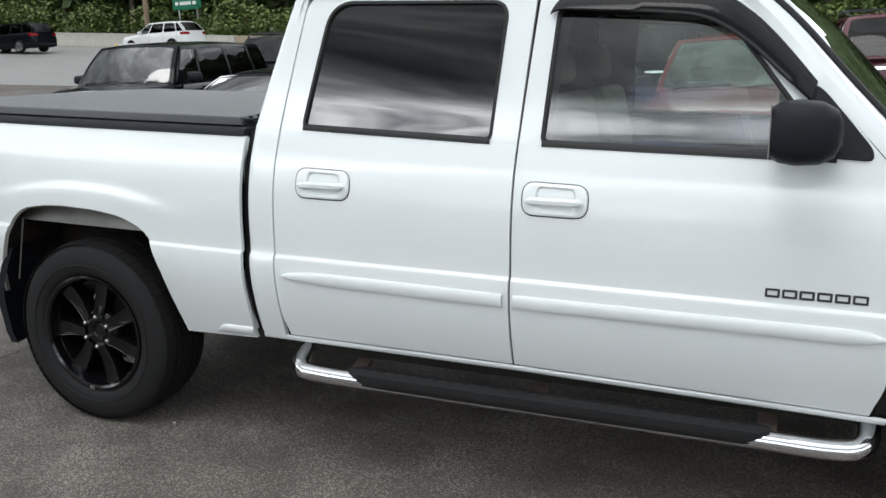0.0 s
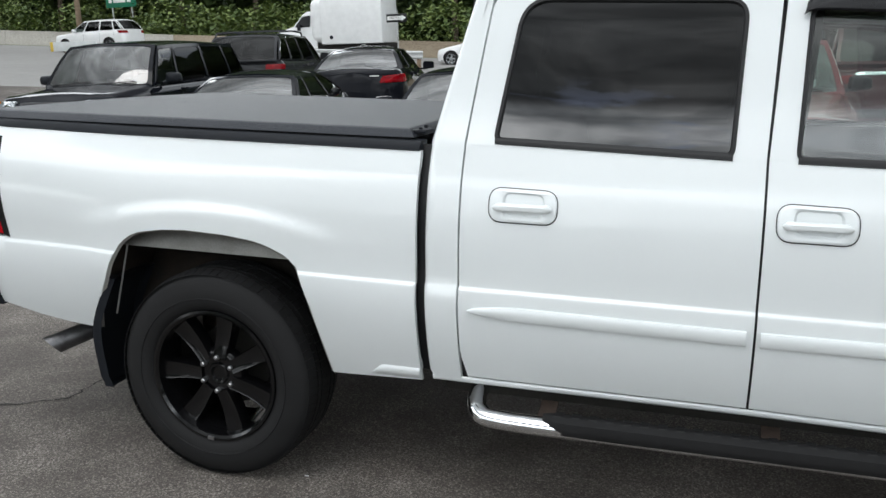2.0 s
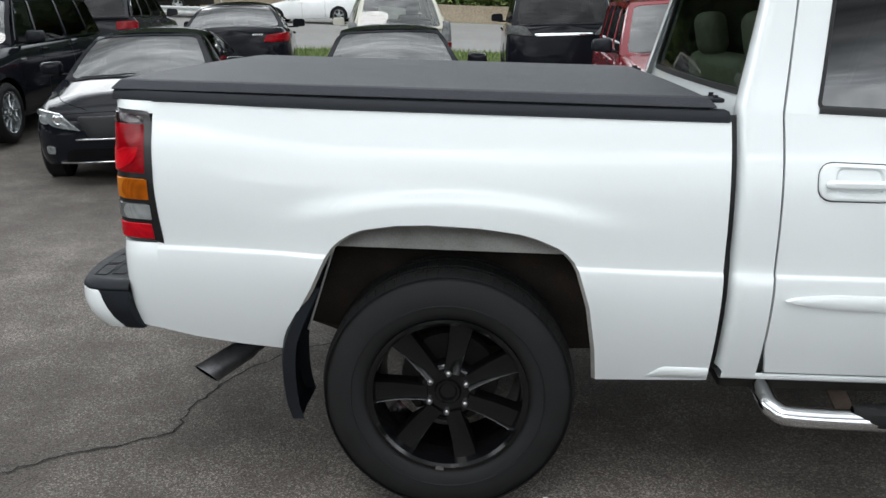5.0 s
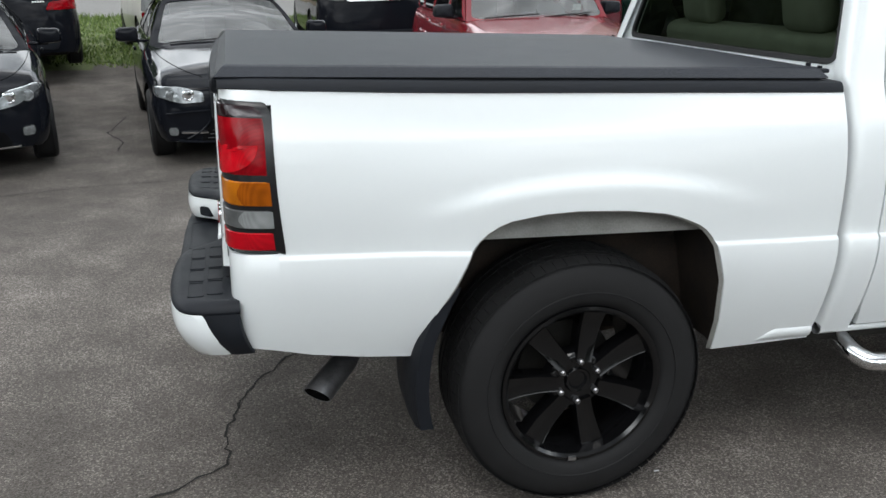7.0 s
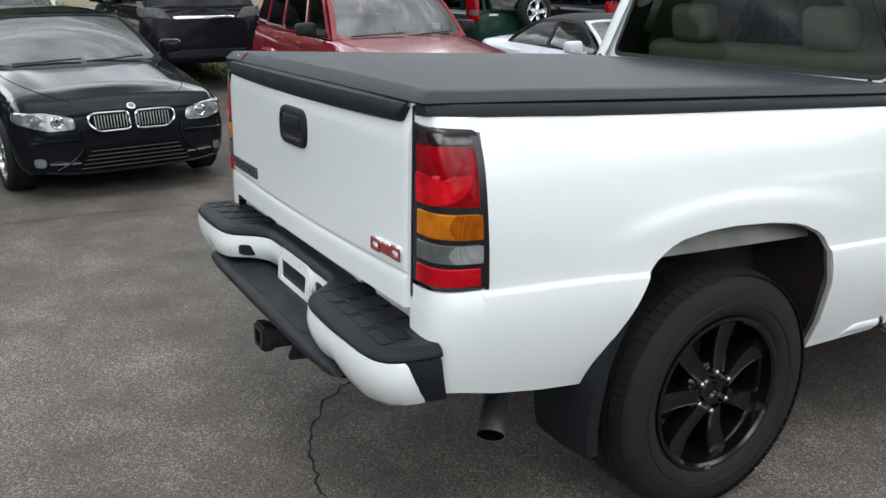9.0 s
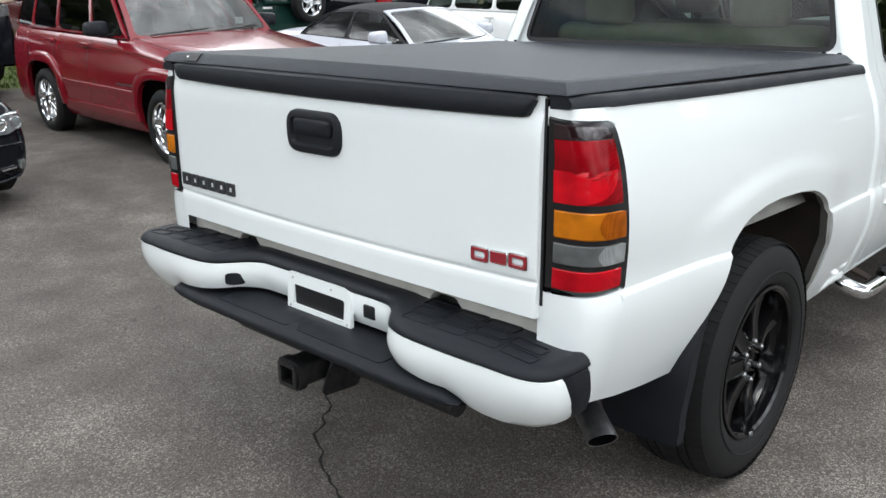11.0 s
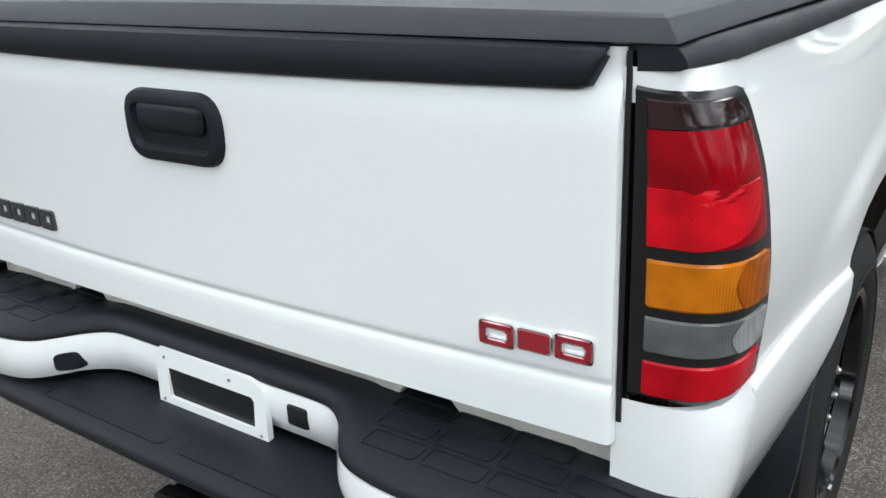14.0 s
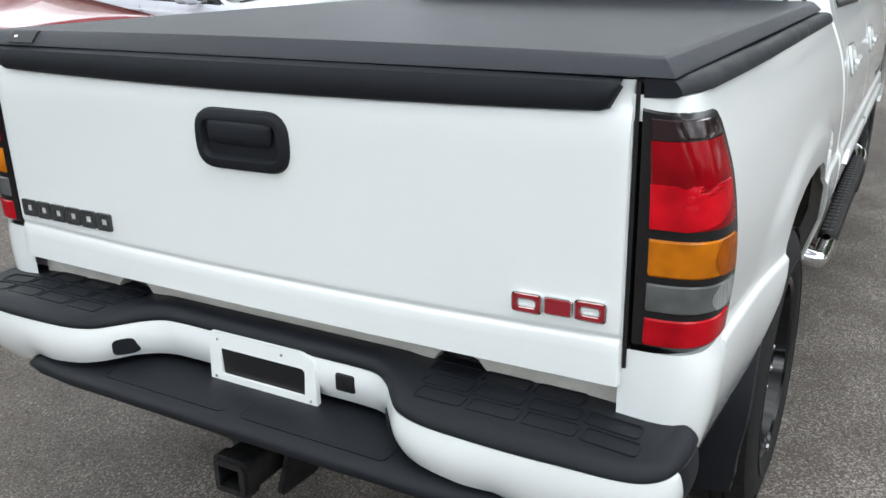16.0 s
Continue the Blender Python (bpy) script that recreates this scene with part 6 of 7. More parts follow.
        box(bm, -md - 0.02, -md + 0.03, s * (wb(md)), s * (c["W"] / 2 + 0.06), zb(md) + 0.005, zb(md) + 0.035, 0.01, 1)
        part("door_mirror", bm, c.get("mirror", paint), root)
    # windscreen and rear window, bowed
    for nm, d0, d1, bow, mat in (("windscreen", A, B, 0.14, GLASS_CAR), ("rear_window", D, C, -0.10, glass_side)):
        def sheet(u, v, out=0.0, d0=d0, d1=d1, bow=bow):
            y0, y1 = wb(d0) - 0.012, rw - 0.012
            y = (y0 + (y1 - y0) * v) * (2 * u - 1)
            zz = (zb(d0) + (roofline(d1) - 0.01 - zb(d0)) * v)
            b = bow * (1 - (2 * u - 1) ** 2)
            return Vector((-(d0 + (d1 - d0) * v - b * (1 - 0.35 * v)) + (0.02 if bow > 0 else -0.02) * math.sin(math.pi * v), y, zz + 0.03 * math.sin(math.pi * v) + 0.028 * v * (1 - (2 * u - 1) ** 2)))
        dense = []
        o = rounded([(0, 0), (1, 0), (1, 1), (0, 1)], 0.001, 3)
        i = rounded([(0.035, 0.03), (0.965, 0.03), (0.965, 0.93), (0.035, 0.93)], 0.07, 3)
        dn = lambda poly: [tuple(Vector(poly[k]).lerp(Vector(poly[(k + 1) % len(poly)]), t)) for k in range(len(poly)) for t in (0, 0.2, 0.4, 0.6, 0.8)]
        bm = bmesh.new()
        ring(bm, dn(o), dn(i), sheet, (0, 0, -0.02))
        part("window_surround", bm, CANVAS if soft_top and bow < 0 else paint, root)
        bm = bmesh.new()
        pane_sheet(bm, dn(i), lambda u, v: sheet(u, v) - Vector((0, 0, 0.006)), 6)
        face_out(bm, (-L / 2, 0, 1.0))
        part(nm, bm, mat, root)
        if nm == "windscreen":
            for y0, y1, v1 in ((-0.62, -0.02, 0.10), (0.02, 0.60, 0.10)):
                bm = bmesh.new()
                sweep(bm, [sheet(0.5 + u / 1.6, 0.02 + v1 * (u - y0) / (y1 - y0) * 0.5) + Vector((0.01, 0, 0.015)) for u in steps(y0, y1, 6)], [(-0.010, -0.006), (0.010, -0.006), (0.008, 0.008), (-0.008, 0.008)])
                part("wiper", bm, SEAL, root)
            bm = bmesh.new()
            c0 = sheet(0.5, 0.86) + Vector((-0.08, 0, -0.02))
            box(bm, c0.x - 0.02, c0.x + 0.02, -0.09, 0.09, c0.z - 0.03, c0.z + 0.03, 0.015)
            part("inside_mirror", bm, TRIM_DARK, root)
            bm = bmesh.new()
            grid(bm, [[sheet(u, 0.0) + Vector((0.03 + dx, 0, dz)) for u in steps(0.06, 0.94, 12)] for dx, dz in ((-0.02, -0.004), (0.05, 0.001))])
            part("scuttle", bm, SEAL, root)
    bm = bmesh.new()
    grid(bm, [[(-d - (0.10 * (1 - (y / rw) ** 2) * 0.6 if d > (B + C) / 2 else -0.09 * (1 - (y / rw) ** 2)), y, roofline(d) - 0.035 + 0.062 * (1 - abs(y / rw) ** 2.6)) for y in steps(-rw, rw, 14)] for d in steps(B, C, 14)])
    edge_in(bm, (0, 0, -0.025))
    part("roof", bm, CANVAS if soft_top else paint, root)
    # cabin
    bm = bmesh.new()
    box(bm, -A - 0.75, -A - 0.05, -wb(A) + 0.10, wb(A) - 0.10, c["zc"] - 0.25, c["zc"] - 0.02, 0.05)
    part("dashboard", bm, TRIM_DARK, root)
    for y in (-0.36, 0.36):
        bm = bmesh.new()
        sd = A + 1.25
        box(bm, -sd - 0.10, -sd + 0.06, y - 0.25, y + 0.25, 0.45, c["zc"] + 0.20, 0.06)
        box(bm, -sd - 0.13, -sd - 0.03, y - 0.12, y + 0.12, c["zc"] + 0.20, c["zc"] + 0.36, 0.04)
        part("front_seat", bm, c.get("seat", TRIM_DARK), root)
    bm = bmesh.new()
    sd = min(D - 0.45, A + 2.15)
    box(bm, -sd - 0.12, -sd + 0.05, -0.62, 0.62, 0.45, c["zc"] + 0.14, 0.06)
    part("rear_bench", bm, c.get("seat", TRIM_DARK), root)
    bm = bmesh.new()
    cyl(bm, (-A - 0.62, 0.36, c["zc"] + 0.02), (-A - 0.60, 0.36, c["zc"] + 0.05), 0.17, seg=20)
    part("steering_wheel", bm, TRIM_DARK, root)
    for d in (c["xf"], c["xr"]):
        for s in (-1, 1):
            wheel("wheel", (-d, s * (c["W"] / 2 - 0.115), c["r"]), s, c["r"], c["r"] * c.get("rimk", 0.68), 0.21, spokes, rim, root, 0, False)
    return root, (wide, top, low, sec, lean, front, rear, side)


def face_patch(root, name, fn, outline, mat, out=0.02, back=0.05, sx=1, inset=0.05, label=""):
    """A lamp, grille or trim piece set into a car's nose or tail, following its curve."""
    bm = bmesh.new()
    dense = [tuple(Vector(outline[k]).lerp(Vector(outline[(k + 1) % len(outline)]), t)) for k in range(len(outline)) for t in (0, 0.34, 0.67)]
    c = Vector((sum(p[0] for p in dense) / len(dense), sum(p[1] for p in dense) / len(dense)))
    rows = [[fn(*(c + (Vector(p) - c) * k), out * (1.0 if k < 1 else 0.6)) for p in dense] for k in (0.05, 0.4, 0.75, 1 - inset, 1.0)]
    rows.append([fn(*p, -back) for p in dense])
    vs = grid(bm, rows, wrap_v=True)
    bm.faces.new(vs[0])
    return part(name, bm, mat, root, label)


def mirrored(outline):
    return [(-a, b) for a, b in outline]


def front_set(root, sh, c, lamp, grille=None, fog=None, grille_mat=SEAL, lower=None, plate_=False):
    front = sh[5]
    for o in (lamp, mirrored(lamp)):
        h = face_patch(root, "headlight", front, rounded(o, 0.03, 3), LAMP_CLEAR, 0.018)
        cy, cz = sum(p[0] for p in o) / len(o), sum(p[1] for p in o) / len(o)
        for k in (-0.07, 0.07):
            bm = bmesh.new()
            ctr = Vector(front(cy + k, cz, 0.022))
            lathe(bm, [(0.048, 0.0), (0.052, 0.008), (0.044, 0.012), (0.038, 0.002), (0.0, 0.010)], 16)
            bmesh.ops.transform(bm, matrix=Matrix.Translation(ctr) @ pose(0, 0, 0, 0, 0, -90), verts=bm.verts)
            part("lamp_bowl", bm, CHROME if k * cy < 0 else LAMP_CLEAR, h)
    if grille:
        face_patch(root, "grille", front, rounded(grille, 0.03, 3), grille_mat, 0.014)
    if lower:
        face_patch(root, "lower_intake", front, rounded(lower, 0.05, 3), VOID, 0.014)
    if fog:
        for o in (fog, mirrored(fog)):
            face_patch(root, "fog_light", front, rounded(o, 0.03, 4), LAMP_CLEAR, 0.020)


def shut_line(root, sh, z, half_width):
    """The dark gap between bonnet and bumper."""
    bm = bmesh.new()
    sweep(bm, [sh[5](y, z - 0.03 * (y / half_width) ** 2, 0.013) for y in steps(-half_width, half_width, 24)], circle(0.0035, 6))
    part("bonnet_gap", bm, VOID, root)


def bonnet_lines(root, sh, c, pts, mat, r=0.003):
    """A gap or crease along both edges of a bonnet; pts are (distance from the nose, share of its half width)."""
    for s in (-1, 1):
        path = []
        for p in spline([(d, f, 0) for d, f in pts], 24):
            path.append((p.x, p.y))
        bm = bmesh.new()
        line3 = []
        for d, f in path:
            kf = smooth01(1 - d / c["cf"])
            line3.append((-(d + sh[4](sh[1](d)) * kf), s * sh[0](d) * 0.86 * f, sh[1](d) + 0.045 * (1 - 0.6 * kf) * (1 - f * f)))
        sweep(bm, line3, circle(r, 6))
        part("bonnet_gap" if mat == VOID else "bonnet_ridge", bm, mat, root)


def rear_set(root, sh, c, lamp, mat=None, bar=None, lamp2=None, mat2=None):
    rear = sh[6]
    for o in (lamp, mirrored(lamp)):
        face_patch(root, "tail_light", rear, rounded(o, 0.03, 3), mat or LENS_RED, 0.020)
    if lamp2:
        for o in (lamp2, mirrored(lamp2)):
            face_patch(root, "tail_light", rear, rounded(o, 0.02, 3), mat2 or LENS_CLEAR, 0.022)
    if bar:
        face_patch(root, "trim_bar", rear, rounded(bar, 0.012, 3), CHROME, 0.022)
    face_patch(root, "bumper_strip", rear, rounded([(-0.55, c["clear"] + 0.12), (0.55, c["clear"] + 0.12), (0.6, c["clear"] + 0.24), (-0.6, c["clear"] + 0.24)], 0.03, 3), BLACK_PLASTIC, 0.014)


def roof_rails(root, c):
    for s in (-1, 1):
        bm = bmesh.new()
        y, z = s * (c["rw"] - 0.02), c["H"] - 0.02
        B, C = c["B"], c["C"]
        sweep(bm, [(-B - 0.25, y, z - 0.05), (-B - 0.32, y, z + 0.02), (-(B + C) / 2, y, z + 0.045), (-C + 0.15, y, z + 0.015), (-C + 0.05, y, z - 0.05)], circle(0.018, 8))
        part("roof_rail", bm, BLACK_PLASTIC, root)
    for f in (0.35, 0.75):
        bm = bmesh.new()
        d = c["B"] + (c["C"] - c["B"]) * f
        sweep(bm, [(-d, -c["rw"], c["H"] + 0.03), (-d, c["rw"], c["H"] + 0.03)], [(-0.03, -0.008), (0.03, -0.008), (0.02, 0.012), (-0.02, 0.012)])
        part("roof_bar", bm, BLACK_PLASTIC, root)


def bars(root, name, fn, y0, y1, z0, z1, n, mat):
    """Lettering that cannot be read, as a row of plain bars."""
    w = (y1 - y0) / n
    for k in range(n):
        face_patch(root, name, fn, [(y0 + w * k, z0), (y0 + w * (k + 0.75), z0), (y0 + w * (k + 0.75), z1), (y0 + w * k, z1)], mat, 0.022, 0.0, inset=0.1)


def facing(px, py, fx, fy):
    """Place on the ground and heading of a car whose nose is at (px, py) and points along (fx, fy)."""
    return (px, py, height(px - fx * 2, py - fy * 2)), math.degrees(math.atan2(fy, fx))


def with_(base, **kw):
    d = dict(base)
    d.update(kw)
    return d


def background_cars():
    # row of cars facing the truck
    c = with_(SUV, L=4.79, W=1.93, H=1.81, rw=0.72, gb=0.91, A=1.30, B=1.80, zc=1.16, zd=1.19, zn=0.96, zh=1.05, zt=1.10, mirror=BLACK_PLASTIC)
    at, yaw = facing(-6.54, 5.75, 0.09, -1)
    r, sh = car("parked_suv", "black luxury SUV with chrome grille parked nose-out", at, yaw, c, P_BLACK, GLASS_DARK, spokes=10)
    front_set(r, sh, c, [(0.50, 0.86), (0.88, 0.88), (0.88, 1.02), (0.52, 1.02)], [(-0.42, 0.80), (0.42, 0.80), (0.44, 1.00), (-0.44, 1.00)], [(0.62, 0.45), (0.74, 0.45), (0.74, 0.54), (0.62, 0.54)], STEEL_DARK, [(-0.6, 0.36), (0.6, 0.36), (0.55, 0.56), (-0.55, 0.56)])
    for s in (1, -1):
        o = [(s * 0.80, 0.90), (s * 0.90, 0.90), (s * 0.90, 1.02), (s * 0.80, 1.02)]
        face_patch(r, "indicator", sh[5], o, LENS_AMBER, 0.026)
    for k in range(3):
        for s in (1, -1):
            bm = bmesh.new()
            grid(bm, [[sh[7](1.32 + dx, 0.86 + 0.055 * k + dz, s, 0.008) for dz in (0, 0.03)] for dx in (0, 0.16)])
            part("side_vent", bm, CHROME, r)

    c = with_(SEDAN, L=4.575, W=1.80, H=1.43, pil=(2.0, 2.95), seat=TRIM_DARK)
    at, yaw = facing(-3.30, 4.30, 0.20, -1)
    r, sh = car("parked_sedan", "black compact sedan with sweeping clear headlights parked nose-out", at, yaw, c, P_BLACK, spokes=7)
    front_set(r, sh, c, [(0.36, 0.56), (0.62, 0.60), (0.84, 0.72), (0.80, 0.76), (0.56, 0.72)], [(-0.30, 0.50), (0.30, 0.50), (0.40, 0.69), (-0.40, 0.69)], [(0.63, 0.34), (0.73, 0.34), (0.73, 0.42), (0.63, 0.42)], SEAL, [(-0.55, 0.26), (0.55, 0.26), (0.5, 0.40), (-0.5, 0.40)])
    shut_line(r, sh, 0.735, 0.62)
    bonnet_lines(r, sh, c, [(0.12, 0.55), (0.40, 0.80), (0.8, 0.94), (1.20, 1.0)], VOID)
    face_patch(r, "grille_trim", sh[5], [(-0.42, 0.475), (0.42, 0.475), (0.42, 0.492), (-0.42, 0.492)], CHROME, 0.02)
    face_patch(r, "lip_trim", sh[5], [(-0.60, 0.255), (0.60, 0.255), (0.60, 0.27), (-0.60, 0.27)], CHROME, 0.02)

    c = with_(SEDAN, L=4.53, W=1.84, H=1.47, zn=0.705, zh=0.79, zc=0.985, A=1.45, B=2.15, C=3.35, D=4.0, pil=(2.15, 3.05), xf=0.76, xr=3.52, n=4.4, cf=0.58, rw=0.59)
    at, yaw = facing(-0.765, 4.70, 0.12, -1)
    r, sh = car("parked_sedan", "black sedan with twin chrome-edged grilles parked nose-out", at, yaw, c, P_BLACK, spokes=5)
    front_set(r, sh, c, [(0.45, 0.598), (0.64, 0.590), (0.865, 0.65), (0.86, 0.735), (0.66, 0.735), (0.46, 0.690)], None, [(0.695, 0.305), (0.775, 0.305), (0.775, 0.380), (0.695, 0.380)], SEAL, [(-0.52, 0.235), (0.52, 0.235), (0.37, 0.475), (-0.37, 0.475)])
    for s in (1, -1):
        o = rounded([(s * 0.022, 0.572), (s * 0.28, 0.568), (s * 0.352, 0.630), (s * 0.352, 0.690), (s * 0.31, 0.716), (s * 0.03, 0.714)], 0.040, 6)
        g = face_patch(r, "grille", sh[5], o, VOID, 0.016)
        bm = bmesh.new()
        sweep(bm, [sh[5](a, b, 0.024) for a, b in o + [o[0]]], circle(0.0085, 6))
        part("grille_frame", bm, CHROME, g)
        for k in range(11):
            y = s * (0.05 + 0.025 * k)
            bm = bmesh.new()
            sweep(bm, [sh[5](y, z, 0.021) for z in steps(0.590, 0.695, 4)], [(-0.0022, -0.003), (0.0022, -0.003), (0.0022, 0.003), (-0.0022, 0.003)])
            part("grille_slat", bm, LUG, g)
        face_patch(r, "fog_trim", sh[5], [(s * 0.44, 0.318), (s * 0.675, 0.325), (s * 0.675, 0.340), (s * 0.44, 0.332)], CHROME, 0.02)
    shut_line(r, sh, 0.733, 0.60)
    bonnet_lines(r, sh, c, [(0.14, 0.62), (0.45, 0.78), (0.9, 0.92), (1.44, 1.0)], VOID)
    for s in (1, -1):
        for name, pts, thick in (("bumper_crease", [(0.415, 0.575), (0.40, 0.50), (0.43, 0.42), (0.50, 0.345), (0.62, 0.275)], 0.012), ("bumper_crease", [(0.42, 0.52), (0.60, 0.515), (0.78, 0.50)], 0.010), ("bumper_lip", [(0.0, 0.232), (0.30, 0.232), (0.55, 0.245), (0.70, 0.262)], 0.013)):
            bm = bmesh.new()
            sweep(bm, [sh[5](s * q.x, q.y, 0.010) for q in spline([(u, v, 0) for u, v in pts], 18)], circle(thick, 8))
            part(name, bm, P_BLACK, r)
    for k in range(5):
        bm = bmesh.new()
        z = 0.275 + 0.035 * k
        sweep(bm, [sh[5](y, z, 0.022) for y in steps(-0.45 + 0.022 * k, 0.45 - 0.022 * k, 10)], circle(0.004, 6))
        part("intake_bar", bm, TRIM_DARK, r)
    bm = bmesh.new()
    p = Vector(sh[5](0, 0.752, 0.03))
    lathe(bm, [(0.0, 0.006), (0.020, 0.006), (0.022, 0.0)], 20)
    bmesh.ops.transform(bm, matrix=Matrix.Translation(p) @ pose(0, 0, 0, 50, 0, -90), verts=bm.verts)
    badge = part("badge", bm, BADGE_BLUE, r)
    bm = bmesh.new()
    lathe(bm, [(0.023, 0.0), (0.025, 0.008), (0.034, 0.006), (0.036, 0.0)], 20)
    bmesh.ops.transform(bm, matrix=Matrix.Translation(p) @ pose(0, 0, 0, 50, 0, -90), verts=bm.verts)
    part("badge_ring", bm, CHROME, badge)

    c = with_(SUV, L=4.61, W=1.84, H=1.76, zn=0.90, zh=0.98, zc=1.15, zd=1.17, A=1.56, gap=0.085, square=3.2, B=2.16, C=4.22, D=4.54, pil=(2.35, 3.2, 3.9), r=0.365, xf=0.90, xr=3.58, n=4.6, cf=0.32, mirror=BLACK_PLASTIC, rimk=0.66)
    at, yaw = facing(2.34, 4.42, -0.03, -1)
    r, sh = car("parked_suv", "red SUV with five-spoke chrome wheels parked nose-out", at, yaw, c, P_RED, GLASS_DARK, CHROME)
    front_set(r, sh, c, [(0.46, 0.82), (0.74, 0.82), (0.76, 0.97), (0.46, 0.98)], [(-0.42, 0.78), (0.42, 0.78), (0.44, 0.95), (-0.44, 0.95)], [(0.55, 0.50), (0.68, 0.50), (0.68, 0.58), (0.55, 0.58)])
    for s in (1, -1):
        face_patch(r, "indicator", sh[5], [(s * 0.78, 0.84), (s * 0.84, 0.84), (s * 0.84, 0.96), (s * 0.78, 0.96)], LENS_AMBER, 0.026)
        for z, hgt, mat in ((0.62, 0.05, P_RED), (1.02, 0.004, P_MAROON), (0.36, 0.09, P_RED)):
            bm = bmesh.new()
            rows = []
            for d in steps(0.30 if hgt < 0.02 else 1.36, 3.0, 30):
                rows.append([sh[7](d, z + dz - (0.10 * smooth01((1.5 - d) / 1.2) if hgt < 0.02 else 0.0), s, o) for dz, o in ((0, 0.0), (0.006, 0.018 if hgt > 0.02 else 0.003), (hgt - 0.006, 0.018 if hgt > 0.02 else 0.003), (hgt, 0.0))])
            grid(bm, rows)
            part("side_trim", bm, mat, r)
        # swollen wheel arch with a flat top and a squared rear corner
        for xw in (c["xf"], c["xr"]):
            bm = bmesh.new()
            rows = []
            for a in steps(radians(2), radians(178), 30):
                ca, sa = math.cos(a), math.sin(a)
                q = (abs(ca) ** 3.2 + abs(sa) ** 3.2) ** (-1 / 3.2)
                row = []
                for e, o in ((0.080, -0.03), (0.080, 0.018), (0.090, 0.028), (0.125, 0.032), (0.155, 0.030), (0.178, 0.020), (0.190, 0.0)):
                    rr = (c["r"] + e) * q
                    d, z = xw - rr * ca, c["r"] + rr * sa
                    row.append(sh[7](max(0.02, d), min(z, sh[1](d) - 0.05), s, o))
                rows.append(row)
            grid(bm, rows)
            part("arch_flare", bm, P_RED, r)
        for k in range(7):
            bm = bmesh.new()
            x0 = 1.42 + 0.05 * k
            grid(bm, [[sh[7](x0 + dx, 0.705 + dz, s, 0.004) for dz in (0, 0.022)] for dx in (0, 0.036)])
            part("name_bar", bm, BADGE_GREY, r)
    bonnet_lines(r, sh, c, [(0.12, 0.92), (0.6, 0.955), (1.1, 0.97), (1.55, 0.98)], VOID)
    roof_rails(r, c)
    face_patch(r, "inspection_sticker", lambda u, v, o=0: Vector((-c["A"] - 0.12 - 0.02 * o, 0.50 + u, c["zc"] + 0.07 + v)), [(-0.05, 0.0), (0.05, 0.0), (0.05, 0.07), (-0.05, 0.07)], TAPE, 0.1, 0.0)

    c = with_(SEDAN, L=4.55, W=1.80, H=1.38, zn=0.64, zh=0.74, zc=0.93, zd=0.97, zt=0.95, A=1.45, B=2.15, C=3.05, D=3.60, pil=(2.62,), xr=3.45, rw=0.55, mirror=P_SILVER)
    at, yaw = facing(5.48, 3.86, -0.02, -1)
    r, sh = car("parked_convertible", "silver-lilac convertible with a raised black canvas top", at, yaw, c, P_SILVER, GLASS_DARK, CHROME, soft_top=True)
    front_set(r, sh, c, [(0.40, 0.52), (0.78, 0.56), (0.78, 0.66), (0.44, 0.62)], [(-0.3, 0.40), (0.3, 0.40), (0.3, 0.55), (-0.3, 0.55)])

    c = with_(SUV, H=1.82, mirror=P_WHITE)
    at, yaw = facing(9.18, 3.92, 0.0, -1)
    r, sh = car("parked_suv", "plain white SUV parked beside the convertible", at, yaw, c, P_WHITE, GLASS_CAR)
    front_set(r, sh, c, [(0.50, 0.82), (0.86, 0.84), (0.86, 0.96), (0.52, 0.96)], [(-0.42, 0.78), (0.42, 0.78), (0.44, 0.95), (-0.44, 0.95)])

    # second row, tails towards the truck
    def away(x, tail_y, length):
        return facing(x, tail_y + length, 0.0, 1)

    c = with_(SUV, L=4.82, W=1.92, H=1.65, A=1.4, B=2.05, C=4.15, D=4.70, zn=0.88, zh=0.95, zc=1.04, zd=1.10, zt=1.04)
    at, yaw = facing(-7.85, 16.4, -0.18, 0.98)
    r, sh = car("parked_suv", "charcoal SUV with chrome window trim and roof rails", at, yaw, c, P_CHARCOAL, GLASS_DARK, spokes=7)
    rear_set(r, sh, c, [(0.55, 0.88), (0.90, 0.88), (0.90, 1.02), (0.55, 1.02)])
    roof_rails(r, c)
    for s in (-1, 1):
        bm = bmesh.new()
        sweep(bm, [(-c["A"] - 0.1, s * 0.83, c["zc"] + 0.005), (-3.0, s * 0.84, c["zd"]), (-4.3, s * 0.80, c["zd"] + 0.01), (-4.42, s * 0.77, 1.28), (-4.1, s * 0.70, 1.51), (-3.0, s * 0.69, 1.57), (-2.1, s * 0.69, 1.54)], circle(0.012, 6))
        part("window_trim", bm, CHROME, r)

    c = with_(SEDAN, L=4.85, W=1.82, H=1.45, A=1.45, B=2.2, C=3.5, D=4.2, zd=1.06, zt=1.04, pil=(2.25, 3.2), xf=0.95, xr=3.72)
    at, yaw = facing(-4.71, 14.36, -0.20, 0.98)
    r, sh = car("parked_sedan", "black sedan with red tail lights, tail towards the truck", at, yaw, c, P_BLACK, spokes=7)
    rear_set(r, sh, c, [(0.46, 0.84), (0.88, 0.84), (0.86, 0.98), (0.52, 0.95)], LENS_RED)
    bars(r, "name_bar", sh[6], -0.46, -0.30, 0.945, 0.965, 5, SIGN_WHITE)

